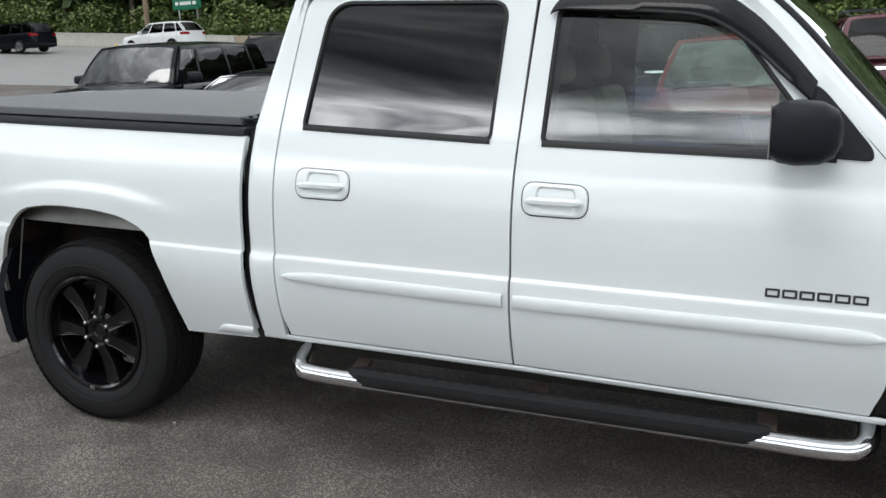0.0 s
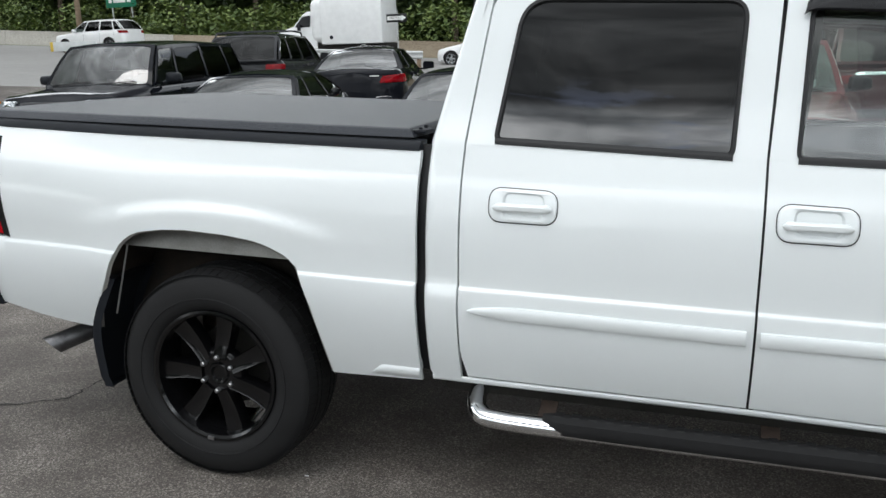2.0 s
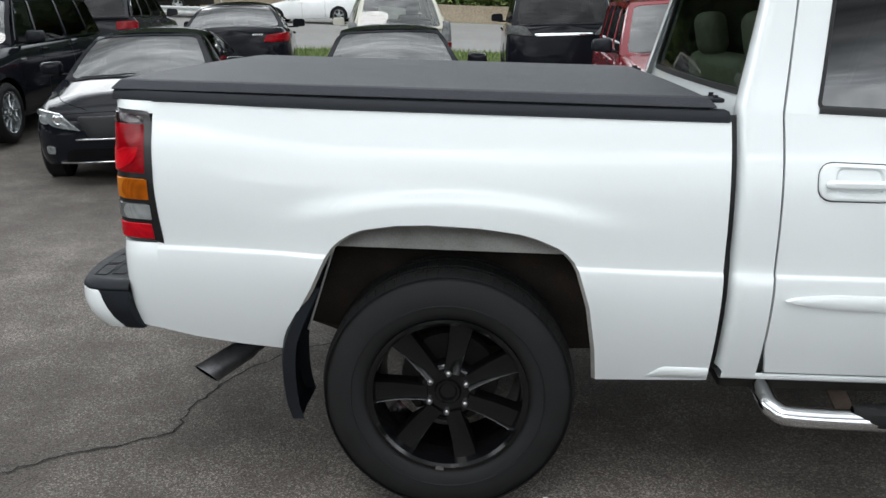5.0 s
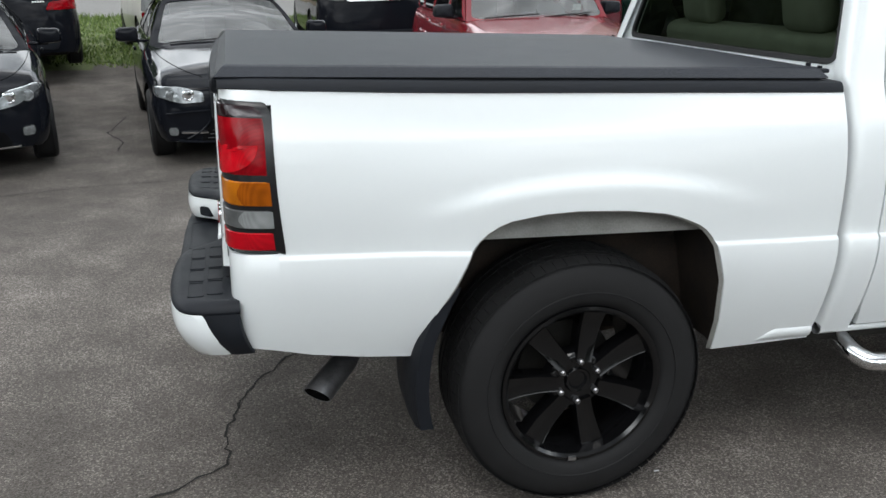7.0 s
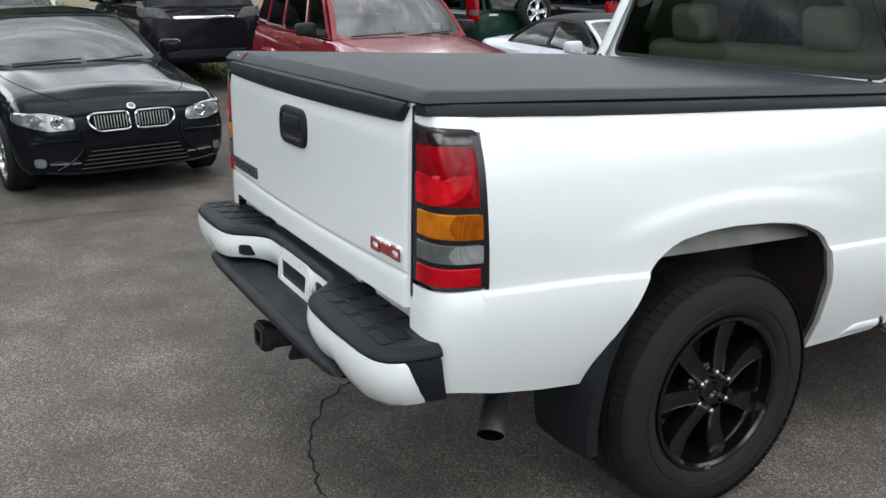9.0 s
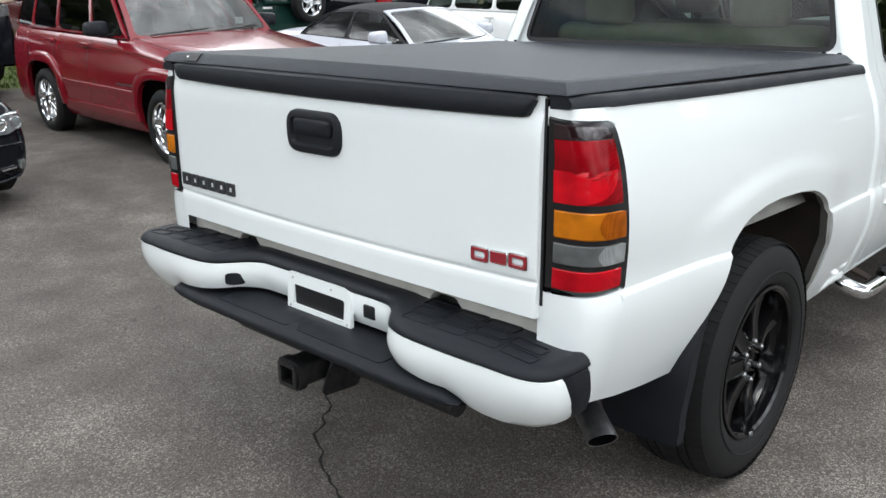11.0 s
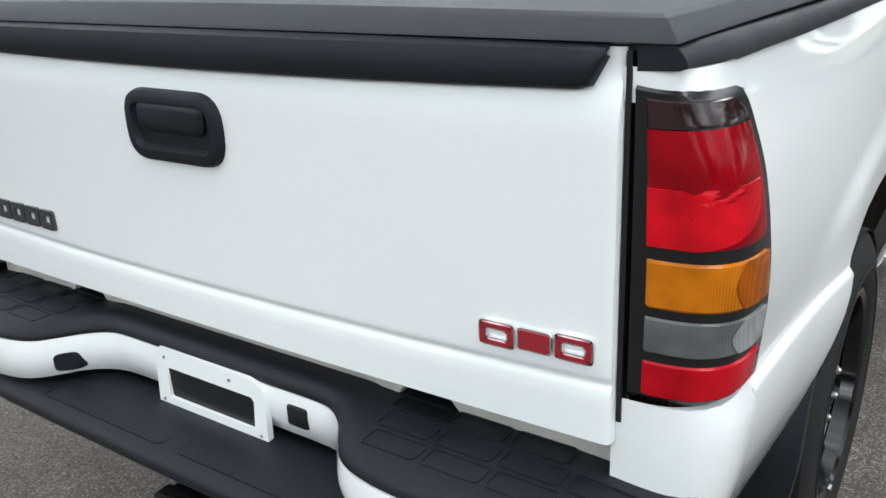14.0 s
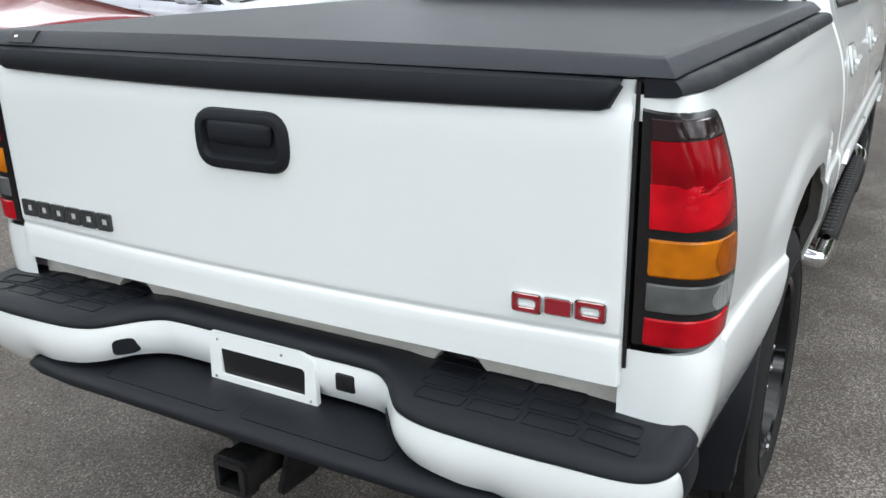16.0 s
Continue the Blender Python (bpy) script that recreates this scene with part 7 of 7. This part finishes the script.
    c = with_(SUV, L=4.49, W=1.74, H=1.62, zc=1.02, zd=1.04, zn=0.80, zh=0.88, zt=1.0, A=1.3, B=2.0, C=4.0, D=4.36, r=0.33, xf=0.90, xr=3.43, pil=(2.1, 2.95, 3.7), rw=0.58)
    at, yaw = facing(-2.05, 14.85, -0.18, 0.984)
    r, sh = car("parked_wagon", "cream wagon with tall clear and red tail lights", at, yaw, c, P_CREAM, GLASS_CAR, spokes=5)
    rear_set(r, sh, c, [(0.60, 0.70), (0.85, 0.70), (0.85, 0.80), (0.62, 0.80)], LENS_RED, None, [(0.64, 0.81), (0.85, 0.81), (0.82, 1.14), (0.70, 1.14)], LENS_CLEAR_PALE)
    roof_rails(r, c)

    c = with_(SUV, L=4.73, W=1.84, H=1.70, zc=1.06, zd=1.10, zn=0.86, A=1.25, B=2.0, C=3.95, D=4.55)
    at, yaw = away(1.30, 10.05, 4.73)
    r, sh = car("parked_suv", "black crossover SUV with clear tail lights", at, yaw, c, P_BLACK, GLASS_DARK, spokes=7)
    rear_set(r, sh, c, [(0.46, 0.93), (0.88, 0.96), (0.88, 1.10), (0.60, 1.08)], LENS_CLEAR, [(-0.44, 0.93), (0.44, 0.93), (0.44, 0.97), (-0.44, 0.97)])

    c = with_(SUV, L=4.80, W=1.98, H=1.80, zc=1.12, zd=1.16, A=1.3, B=2.0, C=4.3, D=4.70)
    at, yaw = away(4.40, 9.85, 4.80)
    r, sh = car("parked_suv", "maroon SUV with a chrome tailgate strip", at, yaw, c, P_MAROON, GLASS_DARK, spokes=5)
    rear_set(r, sh, c, [(0.52, 0.86), (0.90, 0.86), (0.90, 0.98), (0.52, 0.98)], LENS_RED, [(-0.50, 0.98), (0.50, 0.98), (0.48, 1.03), (-0.48, 1.03)])
    face_patch(r, "badge", sh[6], rounded([(-0.055, 1.05), (0.055, 1.05), (0.065, 1.125), (-0.065, 1.125)], 0.02, 3), CHROME, 0.03, 0.0)
    roof_rails(r, c)

    c = with_(SUV, L=4.40, W=1.78, H=1.68, A=1.2, B=1.9, C=4.15, D=4.36, zc=1.05, zd=1.06, pil=(2.0, 2.9, 3.7), rw=0.66)
    at, yaw = away(6.99, 10.36, 4.40)
    r, sh = car("parked_suv", "dark green compact SUV with a spare wheel on its tailgate", at, yaw, c, P_GREEN, GLASS_DARK, spokes=5)
    rear_set(r, sh, c, [(0.76, 0.86), (0.88, 0.86), (0.86, 1.40), (0.74, 1.40)], LENS_RED, None, [(0.77, 0.96), (0.87, 0.96), (0.87, 1.05), (0.77, 1.05)], LENS_CLEAR)
    sp = wheel("spare_wheel", (-4.40 - 0.13, -0.22, 1.02), 1, 0.33, 0.21, 0.21, 5, CHROME, r, 0, False)
    sp.rotation_euler = (0, 0, radians(90))
    bars(r, "name_bar", sh[6], 0.42, 0.60, 0.95, 0.985, 4, SIGN_WHITE)

    c = with_(SUV, H=1.85, W=1.95)
    at, yaw = away(9.95, 10.22, 4.75)
    r, sh = car("parked_suv", "black SUV with a chrome belt line", at, yaw, c, P_BLACK, GLASS_DARK)
    rear_set(r, sh, c, [(0.60, 0.86), (0.90, 0.86), (0.88, 1.20), (0.66, 1.20)], LENS_RED, [(-0.6, 1.03), (0.6, 1.03), (0.6, 1.06), (-0.6, 1.06)])


def traffic():
    """Vehicles standing on the highway."""
    c = with_(SUV, L=4.65, W=1.84, H=1.66, zc=1.02, zd=1.10, zn=0.80, zh=0.90, A=1.25, B=2.05, C=4.0, D=4.5, r=0.35, clear=0.22)
    x, y = -28.8, 35.6
    r, sh = car("highway_suv", "silver-white crossover SUV on the highway", (x - 2, y, height(x, y), 0, 0), 177, c, P_WHITE, GLASS_DARK, group="highway traffic")
    rear_set(r, sh, c, [(0.50, 0.92), (0.90, 0.92), (0.90, 1.06), (0.55, 1.06)])
    c = with_(SUV, L=4.80, W=1.84, H=1.62, zc=1.0, zd=1.06, zn=0.78, zh=0.88, A=1.3, B=2.1, C=4.3, D=4.72, r=0.34, clear=0.24)
    x, y = -37.0, 33.6
    r, sh = car("highway_wagon", "black wagon with silver wheels on the highway", (x - 2.6, y, height(x, y), 0, 0), 180, c, P_BLACK, GLASS_DARK, group="highway traffic", spokes=7)
    rear_set(r, sh, c, [(0.50, 0.86), (0.90, 0.86), (0.90, 1.00), (0.55, 1.0)])
    c = with_(SEDAN, L=4.85)
    x, y = -7.4, 35.0
    r, sh = car("highway_sedan", "white sedan on the highway", (x - 2.4, y, height(x, y), 0, 0), 180, c, P_WHITE, GLASS_DARK, group="highway traffic")
    rear_set(r, sh, c, [(0.46, 0.80), (0.86, 0.80), (0.84, 0.93), (0.52, 0.90)], LENS_RED)
    # box van
    x, y = -14.9, 36.5
    g = height(x, y)
    v = thing("box_van", "white box van on the highway", "van", pose(x, y, g + 0.10, 0, 0, 180), "highway traffic")
    bm = bmesh.new()
    box(bm, -2.20, 0.95, -1.1, 1.1, 0.62, 2.80, 0.06, 3)
    part("cargo_box", bm, P_WHITE, v)
    bm = bmesh.new()
    box(bm, 0.6, 1.55, -1.08, 1.08, 0.70, 2.78, 0.34, 5)
    part("roof_fairing", bm, P_WHITE, v)
    bm = bmesh.new()
    rows = []
    for u, zt in ((1.2, 2.22), (1.75, 2.20), (1.95, 2.10), (2.50, 1.52), (2.9, 1.40), (3.30, 1.22), (3.42, 0.95)):
        rows.append([(u, -0.98, 0.45), (u, -1.0, 0.9), (u, -0.96, min(1.25, zt)), (u, -0.80, zt), (u, 0.80, zt), (u, 0.96, min(1.25, zt)), (u, 1.0, 0.9), (u, 0.98, 0.45)])
    vs = grid(bm, rows)
    bm.faces.new(vs[-1])
    part("cab", bm, P_WHITE, v)
    for s in (-1, 1):
        bm = bmesh.new()
        plate(bm, rounded([(1.55, 1.48), (2.38, 1.48), (1.98, 1.98), (1.55, 2.02)], 0.06, 3), lambda a, b: (a, s * (1.012 - 0.165 * (b - 1.25)), b), (0, -s * 0.03, 0))
        part("door_window", bm, GLASS_DARK, v)
        bm = bmesh.new()
        box(bm, 2.0, 2.12, s * 1.05, s * 1.25, 1.30, 1.60, 0.03)
        part("mirror", bm, BLACK_PLASTIC, v)
        for d in (2.55, -1.2):
            wheel("wheel", (d, s * 0.92, 0.37), s, 0.37, 0.22, 0.24, 5, GALV, v, 0, False)
        bm = bmesh.new()
        cyl(bm, (0.4, s * 1.105, 0.95), (0.4, s * 1.115, 0.95), 0.09, seg=16)
        part("fuel_cap", bm, BLACK_PLASTIC, v)
    bm = bmesh.new()
    box(bm, -2.3, 3.2, -0.85, 0.85, 0.35, 0.62, 0.03)
    part("chassis", bm, UNDERBODY, v)


background_cars()
traffic()

# ---- ground: the lot dips behind the truck, then climbs to a highway that rises to one side ----
def ground():
    ys = steps(-12, 20, 64) + steps(21, 60, 26) + [70, 90, 130, 200, 400, 900]
    ys = [-900, -300, -120, -60, -30, -20] + ys
    xs = [-900, -400, -200, -120] + steps(-90, -12, 26) + steps(-11.5, 11.5, 46) + steps(13, 40, 9) + [60, 100, 200, 400, 900]
    bm = bmesh.new()
    grid(bm, [[(x, y, height(x, y)) for y in ys] for x in xs])
    bm.normal_update()
    for f in bm.faces:
        if f.normal.z < 0:
            f.normal_flip()
    for f in bm.faces:
        c = f.calc_center_median()
        if 20.5 < c.y < 41 or (18.5 < c.y <= 20.5 and c.x <= -5.6):
            f.material_index = 1
        elif c.y > 41 or (11.3 + 0.5 * noise.noise(Vector((c.x, c.y, 0))) < c.y <= 20.5 and c.x > -5.6) or abs(c.x) > 90:
            f.material_index = 2
    g = finish("ground", bm, ASPHALT, None, "", 80)
    g.data.materials.append(ROAD)
    g.data.materials.append(GRASS_SOIL)
    tagged(g, "weathered grey-brown asphalt parking lot", "ground", kind="structure")


ground()


# ---- cracks in the asphalt ----
def crack(name, pts, width):
    rng = random.Random(len(pts) * 7 + int(abs(pts[0][0]) * 100))
    path = []
    for a, b in zip(pts, pts[1:]):
        n = max(2, int((Vector(b) - Vector(a)).length / 0.035))
        for k in range(n):
            p = Vector(a).lerp(Vector(b), k / n)
            path.append((p.x + rng.uniform(-0.014, 0.014), p.y + rng.uniform(-0.014, 0.014)))
    bm = bmesh.new()
    rows = []
    for i, p in enumerate(path):
        q, o = path[min(i + 1, len(path) - 1)], path[max(i - 1, 0)]
        t = Vector((q[0] - o[0], q[1] - o[1])).normalized()
        w = width * rng.uniform(0.35, 1.0) * min(1.0, (i + 1) / 4, (len(path) - i) / 4)
        rows.append([(p[0] - t.y * w * k, p[1] + t.x * w * k, height(p[0] - t.y * w * k, p[1] + t.x * w * k) + 0.003) for k in (-1, 1)])
    grid(bm, rows)
    tagged(finish(name, bm, CRACK), "thin dark crack running through the asphalt", "pavement crack", "cracks in the asphalt", "structure")


crack("crack", [(-1.95, -1.05), (-1.65, -0.85), (-1.54, -0.74), (-1.33, -0.62), (-1.13, -0.49), (-1.14, -0.24), (-1.08, -0.05), (-1.02, 0.12), (-0.86, 0.37), (-0.70, 0.48), (-0.45, 0.80)], 0.007)
crack("crack", [(-1.62, -0.79), (-1.80, -0.80), (-1.95, -0.72)], 0.005)
crack("crack", [(-3.4, 3.7), (-2.9, 3.8), (-2.1, 4.05), (-1.2, 4.15), (-0.4, 4.1)], 0.007)
crack("crack", [(-2.1, 5.5), (-2.1, 6.0), (-2.3, 6.5), (-2.2, 7.6)], 0.010)


def scrap():
    """A pale scrap lying beside the wheel."""
    bm = bmesh.new()
    z = height(0.33, -0.885)
    box(bm, 0.322, 0.340, -0.890, -0.884, z + 0.001, z + 0.005, 0.001, 1)
    tagged(finish("paper_scrap", bm, SIGN_WHITE), "tiny white paper scrap lying on the asphalt", "litter")


scrap()


# ---- highway edge: barrier, guard rail, signs ----
def barrier():
    y = 41.5
    prof = [(-0.30, 0.0), (-0.30, 0.10), (-0.16, 0.30), (-0.09, 0.90), (0.09, 0.90), (0.16, 0.30), (0.30, 0.10), (0.30, 0.0)]
    root = thing("highway_barrier", "long weathered concrete barrier along the highway", "barrier", kind="structure")
    n = 26
    for k in range(n):
        x0, x1 = -100 + k * 6.0, -100 + k * 6.0 + 5.97
        bm = bmesh.new()
        sweep(bm, [(x, y, height(x, y) - 0.05) for x in steps(x0, x1, 3)], prof)
        part("barrier_block", bm, CONCRETE if x0 < -31 else CONCRETE_BROWN, root)


def guard_rail():
    root = thing("guard_rail", "galvanised steel guard rail on short posts", "guard rail", kind="structure")
    y = 30.0
    prof = [(0.0, -0.155), (0.04, -0.12), (0.04, -0.07), (0.0, -0.03), (0.0, 0.03), (0.04, 0.07), (0.04, 0.12), (0.0, 0.155), (-0.004, 0.155), (-0.004, -0.155)]
    bm = bmesh.new()
    sweep(bm, [(x, y, height(x, y) + 0.60) for x in steps(-26.5, -9.0, 20)], prof)
    part("rail", bm, GALV, root)
    for x in steps(-26.2, -9.2, 9):
        bm = bmesh.new()
        box(bm, x - 0.07, x + 0.07, y + 0.02, y + 0.18, height(x, y) - 0.1, height(x, y) + 0.76, 0.01)
        part("post", bm, WOOD_POLE, root)
    bm = bmesh.new()
    box(bm, -26.75, -24.4, y - 0.10, y - 0.06, height(-26.5, y) + 0.42, height(-26.5, y) + 0.84, 0.015)
    part("end_panel", bm, GALV_PALE, root, "pale flat end panel")
    bm = bmesh.new()
    box(bm, -26.90, -26.75, y - 0.12, y + 0.05, height(-26.5, y) + 0.42, height(-26.5, y) + 0.84, 0.02)
    part("end_marker", bm, YELLOW, root)


def road_sign():
    x, y = -34.6, 46.0
    g = height(x, y)
    s = thing("highway_sign", "green highway guide sign on two posts, too far to read", "road sign", pose(x, y, g, 0, 0, -6))
    for dx in (-0.8, 0.8):
        bm = bmesh.new()
        cyl(bm, (dx, 0, -0.2), (dx, 0, 4.3), 0.05, seg=10)
        part("post", bm, GALV, s)
    bm = bmesh.new()
    box(bm, -1.25, 1.25, -0.09, -0.05, 2.45, 4.3, 0.01)
    panel = part("sign_panel", bm, SIGN_GREEN, s)
    for z, ws in ((2.75, (0.25, 1.0, 0.3)), (3.25, (0.3, 0.8, 0.3)), (3.75, (0.5, 0.6))):
        u = -1.0
        for w in ws:
            bm = bmesh.new()
            box(bm, u, u + w, -0.096, -0.092, z, z + 0.22)
            part("text_bar", bm, SIGN_WHITE, panel)
            u += w + 0.14
    # arrow sign
    x, y = -10.1, 30.2
    g = height(x, y)
    s = thing("one_way_sign", "black and white one way arrow sign on a steel post", "road sign", pose(x, y, g - 0.28, 0, 0, -8))
    bm = bmesh.new()
    cyl(bm, (0, 0, -0.2), (0, 0, 2.6), 0.03, seg=8)
    part("post", bm, GALV, s)
    bm = bmesh.new()
    box(bm, -0.46, 0.46, -0.05, -0.035, 2.15, 2.48, 0.005)
    panel = part("sign_panel", bm, SEAL, s)
    bm = bmesh.new()
    plate(bm, [(-0.42, 2.24), (0.22, 2.24), (0.22, 2.19), (0.42, 2.315), (0.22, 2.44), (0.22, 2.39), (-0.42, 2.39)], lambda a, b: (a, -0.054, b), (0, 0.003, 0))
    part("arrow", bm, SIGN_WHITE, panel)
    cu = bpy.data.curves.new("words", "FONT")
    cu.body, cu.size, cu.align_x, cu.align_y, cu.extrude = "ONE WAY", 0.12, "CENTER", "CENTER", 0.001
    ob = new("words", cu)
    ob.parent = panel
    ob.matrix_parent_inverse = Matrix()
    ob.matrix_basis = pose(-0.06, -0.057, 2.315, 90, 0, 0)
    cu.materials.append(SEAL)
    # pole
    x, y = -37.3, 45.0
    p = thing("utility_pole", "weathered brown wooden utility pole", "pole", pose(x, y, height(x, y)))
    bm = bmesh.new()
    cyl(bm, (0, 0, -0.3), (0.1, 0, 9.0), 0.19, 0.13, 14)
    part("shaft", bm, WOOD_POLE, p)
    bm = bmesh.new()
    box(bm, -1.1, 1.1, -0.06, 0.06, 8.3, 8.42, 0.01)
    part("crossarm", bm, WOOD_POLE, p)


barrier()
guard_rail()
road_sign()


# ---- woods beyond the highway, and unseen added trees around ----
def leaf_cloud(verts, faces, rng, centre, radius, count, size):
    """Adds many small leaf clumps, uneven, inside an ellipsoid."""
    for _ in range(count):
        while True:
            v = Vector((rng.uniform(-1, 1), rng.uniform(-1, 1), rng.uniform(-1, 1)))
            if 0.25 < v.length < 1:
                break
        v = v.normalized() * (v.length ** 0.5)
        p = Vector((centre[0] + v.x * radius[0], centre[1] + v.y * radius[1], centre[2] + v.z * radius[2]))
        s = size * rng.uniform(0.5, 1.3)
        a, b = rng.uniform(0, 6.28), rng.uniform(-0.9, 0.9)
        u = Vector((math.cos(a), math.sin(a), b)).normalized() * s
        w = u.cross(Vector((rng.uniform(-1, 1), rng.uniform(-1, 1), 1.0))).normalized() * s * rng.uniform(0.45, 0.8)
        i = len(verts)
        verts += [p - u, p - u * 0.1 + w, p + u, p + u * 0.1 - w + Vector((0, 0, s * 0.25))]
        faces.append((i, i + 1, i + 2, i + 3))


def tree(x, y, h, seed, group):
    rng = random.Random(seed)
    g = height(x, y)
    t = thing("tree", "leafy green roadside tree with an uneven crown", "tree", pose(x, y, g), group)
    bm = bmesh.new()
    top = (rng.uniform(-0.4, 0.4), rng.uniform(-0.4, 0.4), h * 0.8)
    path = spline([(0, 0, -0.3), (rng.uniform(-.15, .15), 0.1, h * 0.3), top], 8)
    rows = []
    for k, p in enumerate(path):
        r = 0.24 * (1 - k / 8) + 0.03
        rows.append([(p.x + r * math.cos(a), p.y + r * math.sin(a), p.z) for a in steps(0, 2 * math.pi * 9 / 10, 9)])
    grid(bm, rows, wrap_v=True)
    tips = []
    for k in range(6):
        a = k * 1.05 + rng.uniform(0, 0.5)
        z0 = h * rng.uniform(0.25, 0.6)
        b = Vector((math.cos(a) * h * 0.22, math.sin(a) * h * 0.22, z0 + h * rng.uniform(0.12, 0.25)))
        cyl(bm, (0, 0, z0), b, 0.08, 0.03, 7)
        tips.append(b)
    part("trunk", bm, BARK, t)
    verts, faces = [], []
    for b in tips + [Vector(top)]:
        leaf_cloud(verts, faces, rng, b, (h * 0.20, h * 0.20, h * 0.17), 520, 0.15)
    leaf_cloud(verts, faces, rng, (0, 0, h * 0.62), (h * 0.28, h * 0.28, h * 0.34), 1300, 0.16)
    me = bpy.data.meshes.new("crown")
    me.from_pydata(verts, [], faces)
    me.materials.append(LEAF)
    c = new("crown", me)
    c.parent = t
    return t


def woods():
    rng = random.Random(11)
    for k in range(17):
        x = -76 + k * 6.2 + rng.uniform(-1.6, 1.6)
        tree(x, 50.5 + rng.uniform(-1.5, 4.0), rng.uniform(12.5, 16.5), 100 + k, "trees behind the highway")
    verts, faces = [], []
    for k in range(150):
        x, y = rng.uniform(-85, 36), rng.uniform(43.6, 49.5)
        r = rng.uniform(0.8, 2.1)
        leaf_cloud(verts, faces, rng, (x, y, height(x, y) + r * 0.7), (r * 1.3, r, r * 1.05), 760, 0.145)
    me = bpy.data.meshes.new("shrubs")
    me.from_pydata(verts, [], faces)
    me.materials.append(LEAF_BRIGHT)
    tagged(new("roadside_shrubs", me), "dense green shrubs behind the concrete barrier", "shrubs", kind="stuff")
    verts, faces = [], []
    for k in range(110):
        x, y = rng.uniform(-95, 42), rng.uniform(54, 64)
        r = rng.uniform(3.0, 4.6)
        leaf_cloud(verts, faces, rng, (x, y, height(x, y) + r * 0.9 + rng.uniform(0, 4)), (r, r, r), 330, 0.60)
    me = bpy.data.meshes.new("far_woods")
    me.from_pydata(verts, [], faces)
    me.materials.append(LEAF)
    tagged(new("far_woods", me), "dark green woods beyond the highway", "woods", kind="stuff")
    # a lumpy foliage wall, coloured dark for the shade deep in the woods
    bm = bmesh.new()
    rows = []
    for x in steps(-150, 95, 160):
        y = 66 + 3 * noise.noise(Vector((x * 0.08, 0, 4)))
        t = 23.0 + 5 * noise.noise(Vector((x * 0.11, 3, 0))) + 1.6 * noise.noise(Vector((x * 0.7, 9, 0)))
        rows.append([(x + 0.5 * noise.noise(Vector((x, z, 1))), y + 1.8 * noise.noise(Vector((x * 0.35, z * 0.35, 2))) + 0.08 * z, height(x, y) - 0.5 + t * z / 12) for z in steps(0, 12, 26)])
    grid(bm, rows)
    tagged(finish("backdrop", bm, FOLIAGE_SHADED, None, "", 180), "lumpy foliage wall, shade of the woods' depth in its dark green", "backdrop", kind="structure")
    # unseen trees added round the lot to block low sky, tall on both flanks
    verts, faces = [], []
    for k in range(230):
        a = radians(rng.uniform(70, 290) if k % 2 else rng.choice((rng.uniform(62, 125), rng.uniform(235, 300))))
        d = rng.uniform(44, 60)
        x, y = d * math.sin(a) * 1.1, d * math.cos(a)
        flank = smooth01((abs(x) - 20) / 20)
        r = rng.uniform(2.6, 4.4) * (0.75 + 0.25 * flank)
        leaf_cloud(verts, faces, rng, (x, y, height(x, y) + r * 0.8 + rng.uniform(0, 9.5) * flank), (r * 1.25, r * 1.25, r), 230, 0.85)
    me = bpy.data.meshes.new("unseen_tree_line")
    me.from_pydata(verts, [], faces)
    me.materials.append(LEAF)
    tagged(new("unseen_tree_line", me), "unseen green tree line added round the lot to darken low reflections", "woods", kind="stuff")


woods()


def grass_strip():
    """Unmown grass between the second row of cars and the highway."""
    rng = random.Random(5)
    verts, faces = [], []
    for _ in range(42000):
        x, y = rng.uniform(-5.9, 9), 11.1 + 9.6 * rng.random() ** 1.25
        if rng.random() > 0.45 + 0.9 * noise.noise(Vector((x * 1.3, y * 1.3, 3))) + 0.4 * smooth01((y - 11.2) / 1.0):
            continue
        h = rng.uniform(0.02, 0.08) * (1 + 1.2 * smooth01((y - 18) / 2.0))
        a = rng.uniform(0, 6.28)
        w = rng.uniform(0.010, 0.024)
        lx, ly = rng.uniform(-0.6, 0.6) * h, rng.uniform(-0.6, 0.6) * h
        z = height(x, y)
        i = len(verts)
        verts += [(x - w * math.cos(a), y - w * math.sin(a), z), (x + w * math.cos(a), y + w * math.sin(a), z), (x + lx, y + ly, z + h)]
        faces.append((i, i + 1, i + 2))
    me = bpy.data.meshes.new("grass")
    me.from_pydata(verts, [], faces)
    me.materials.append(BLADE)
    tagged(new("grass", me), "rough unmown green grass beside the lot", "grass", kind="stuff")


grass_strip()
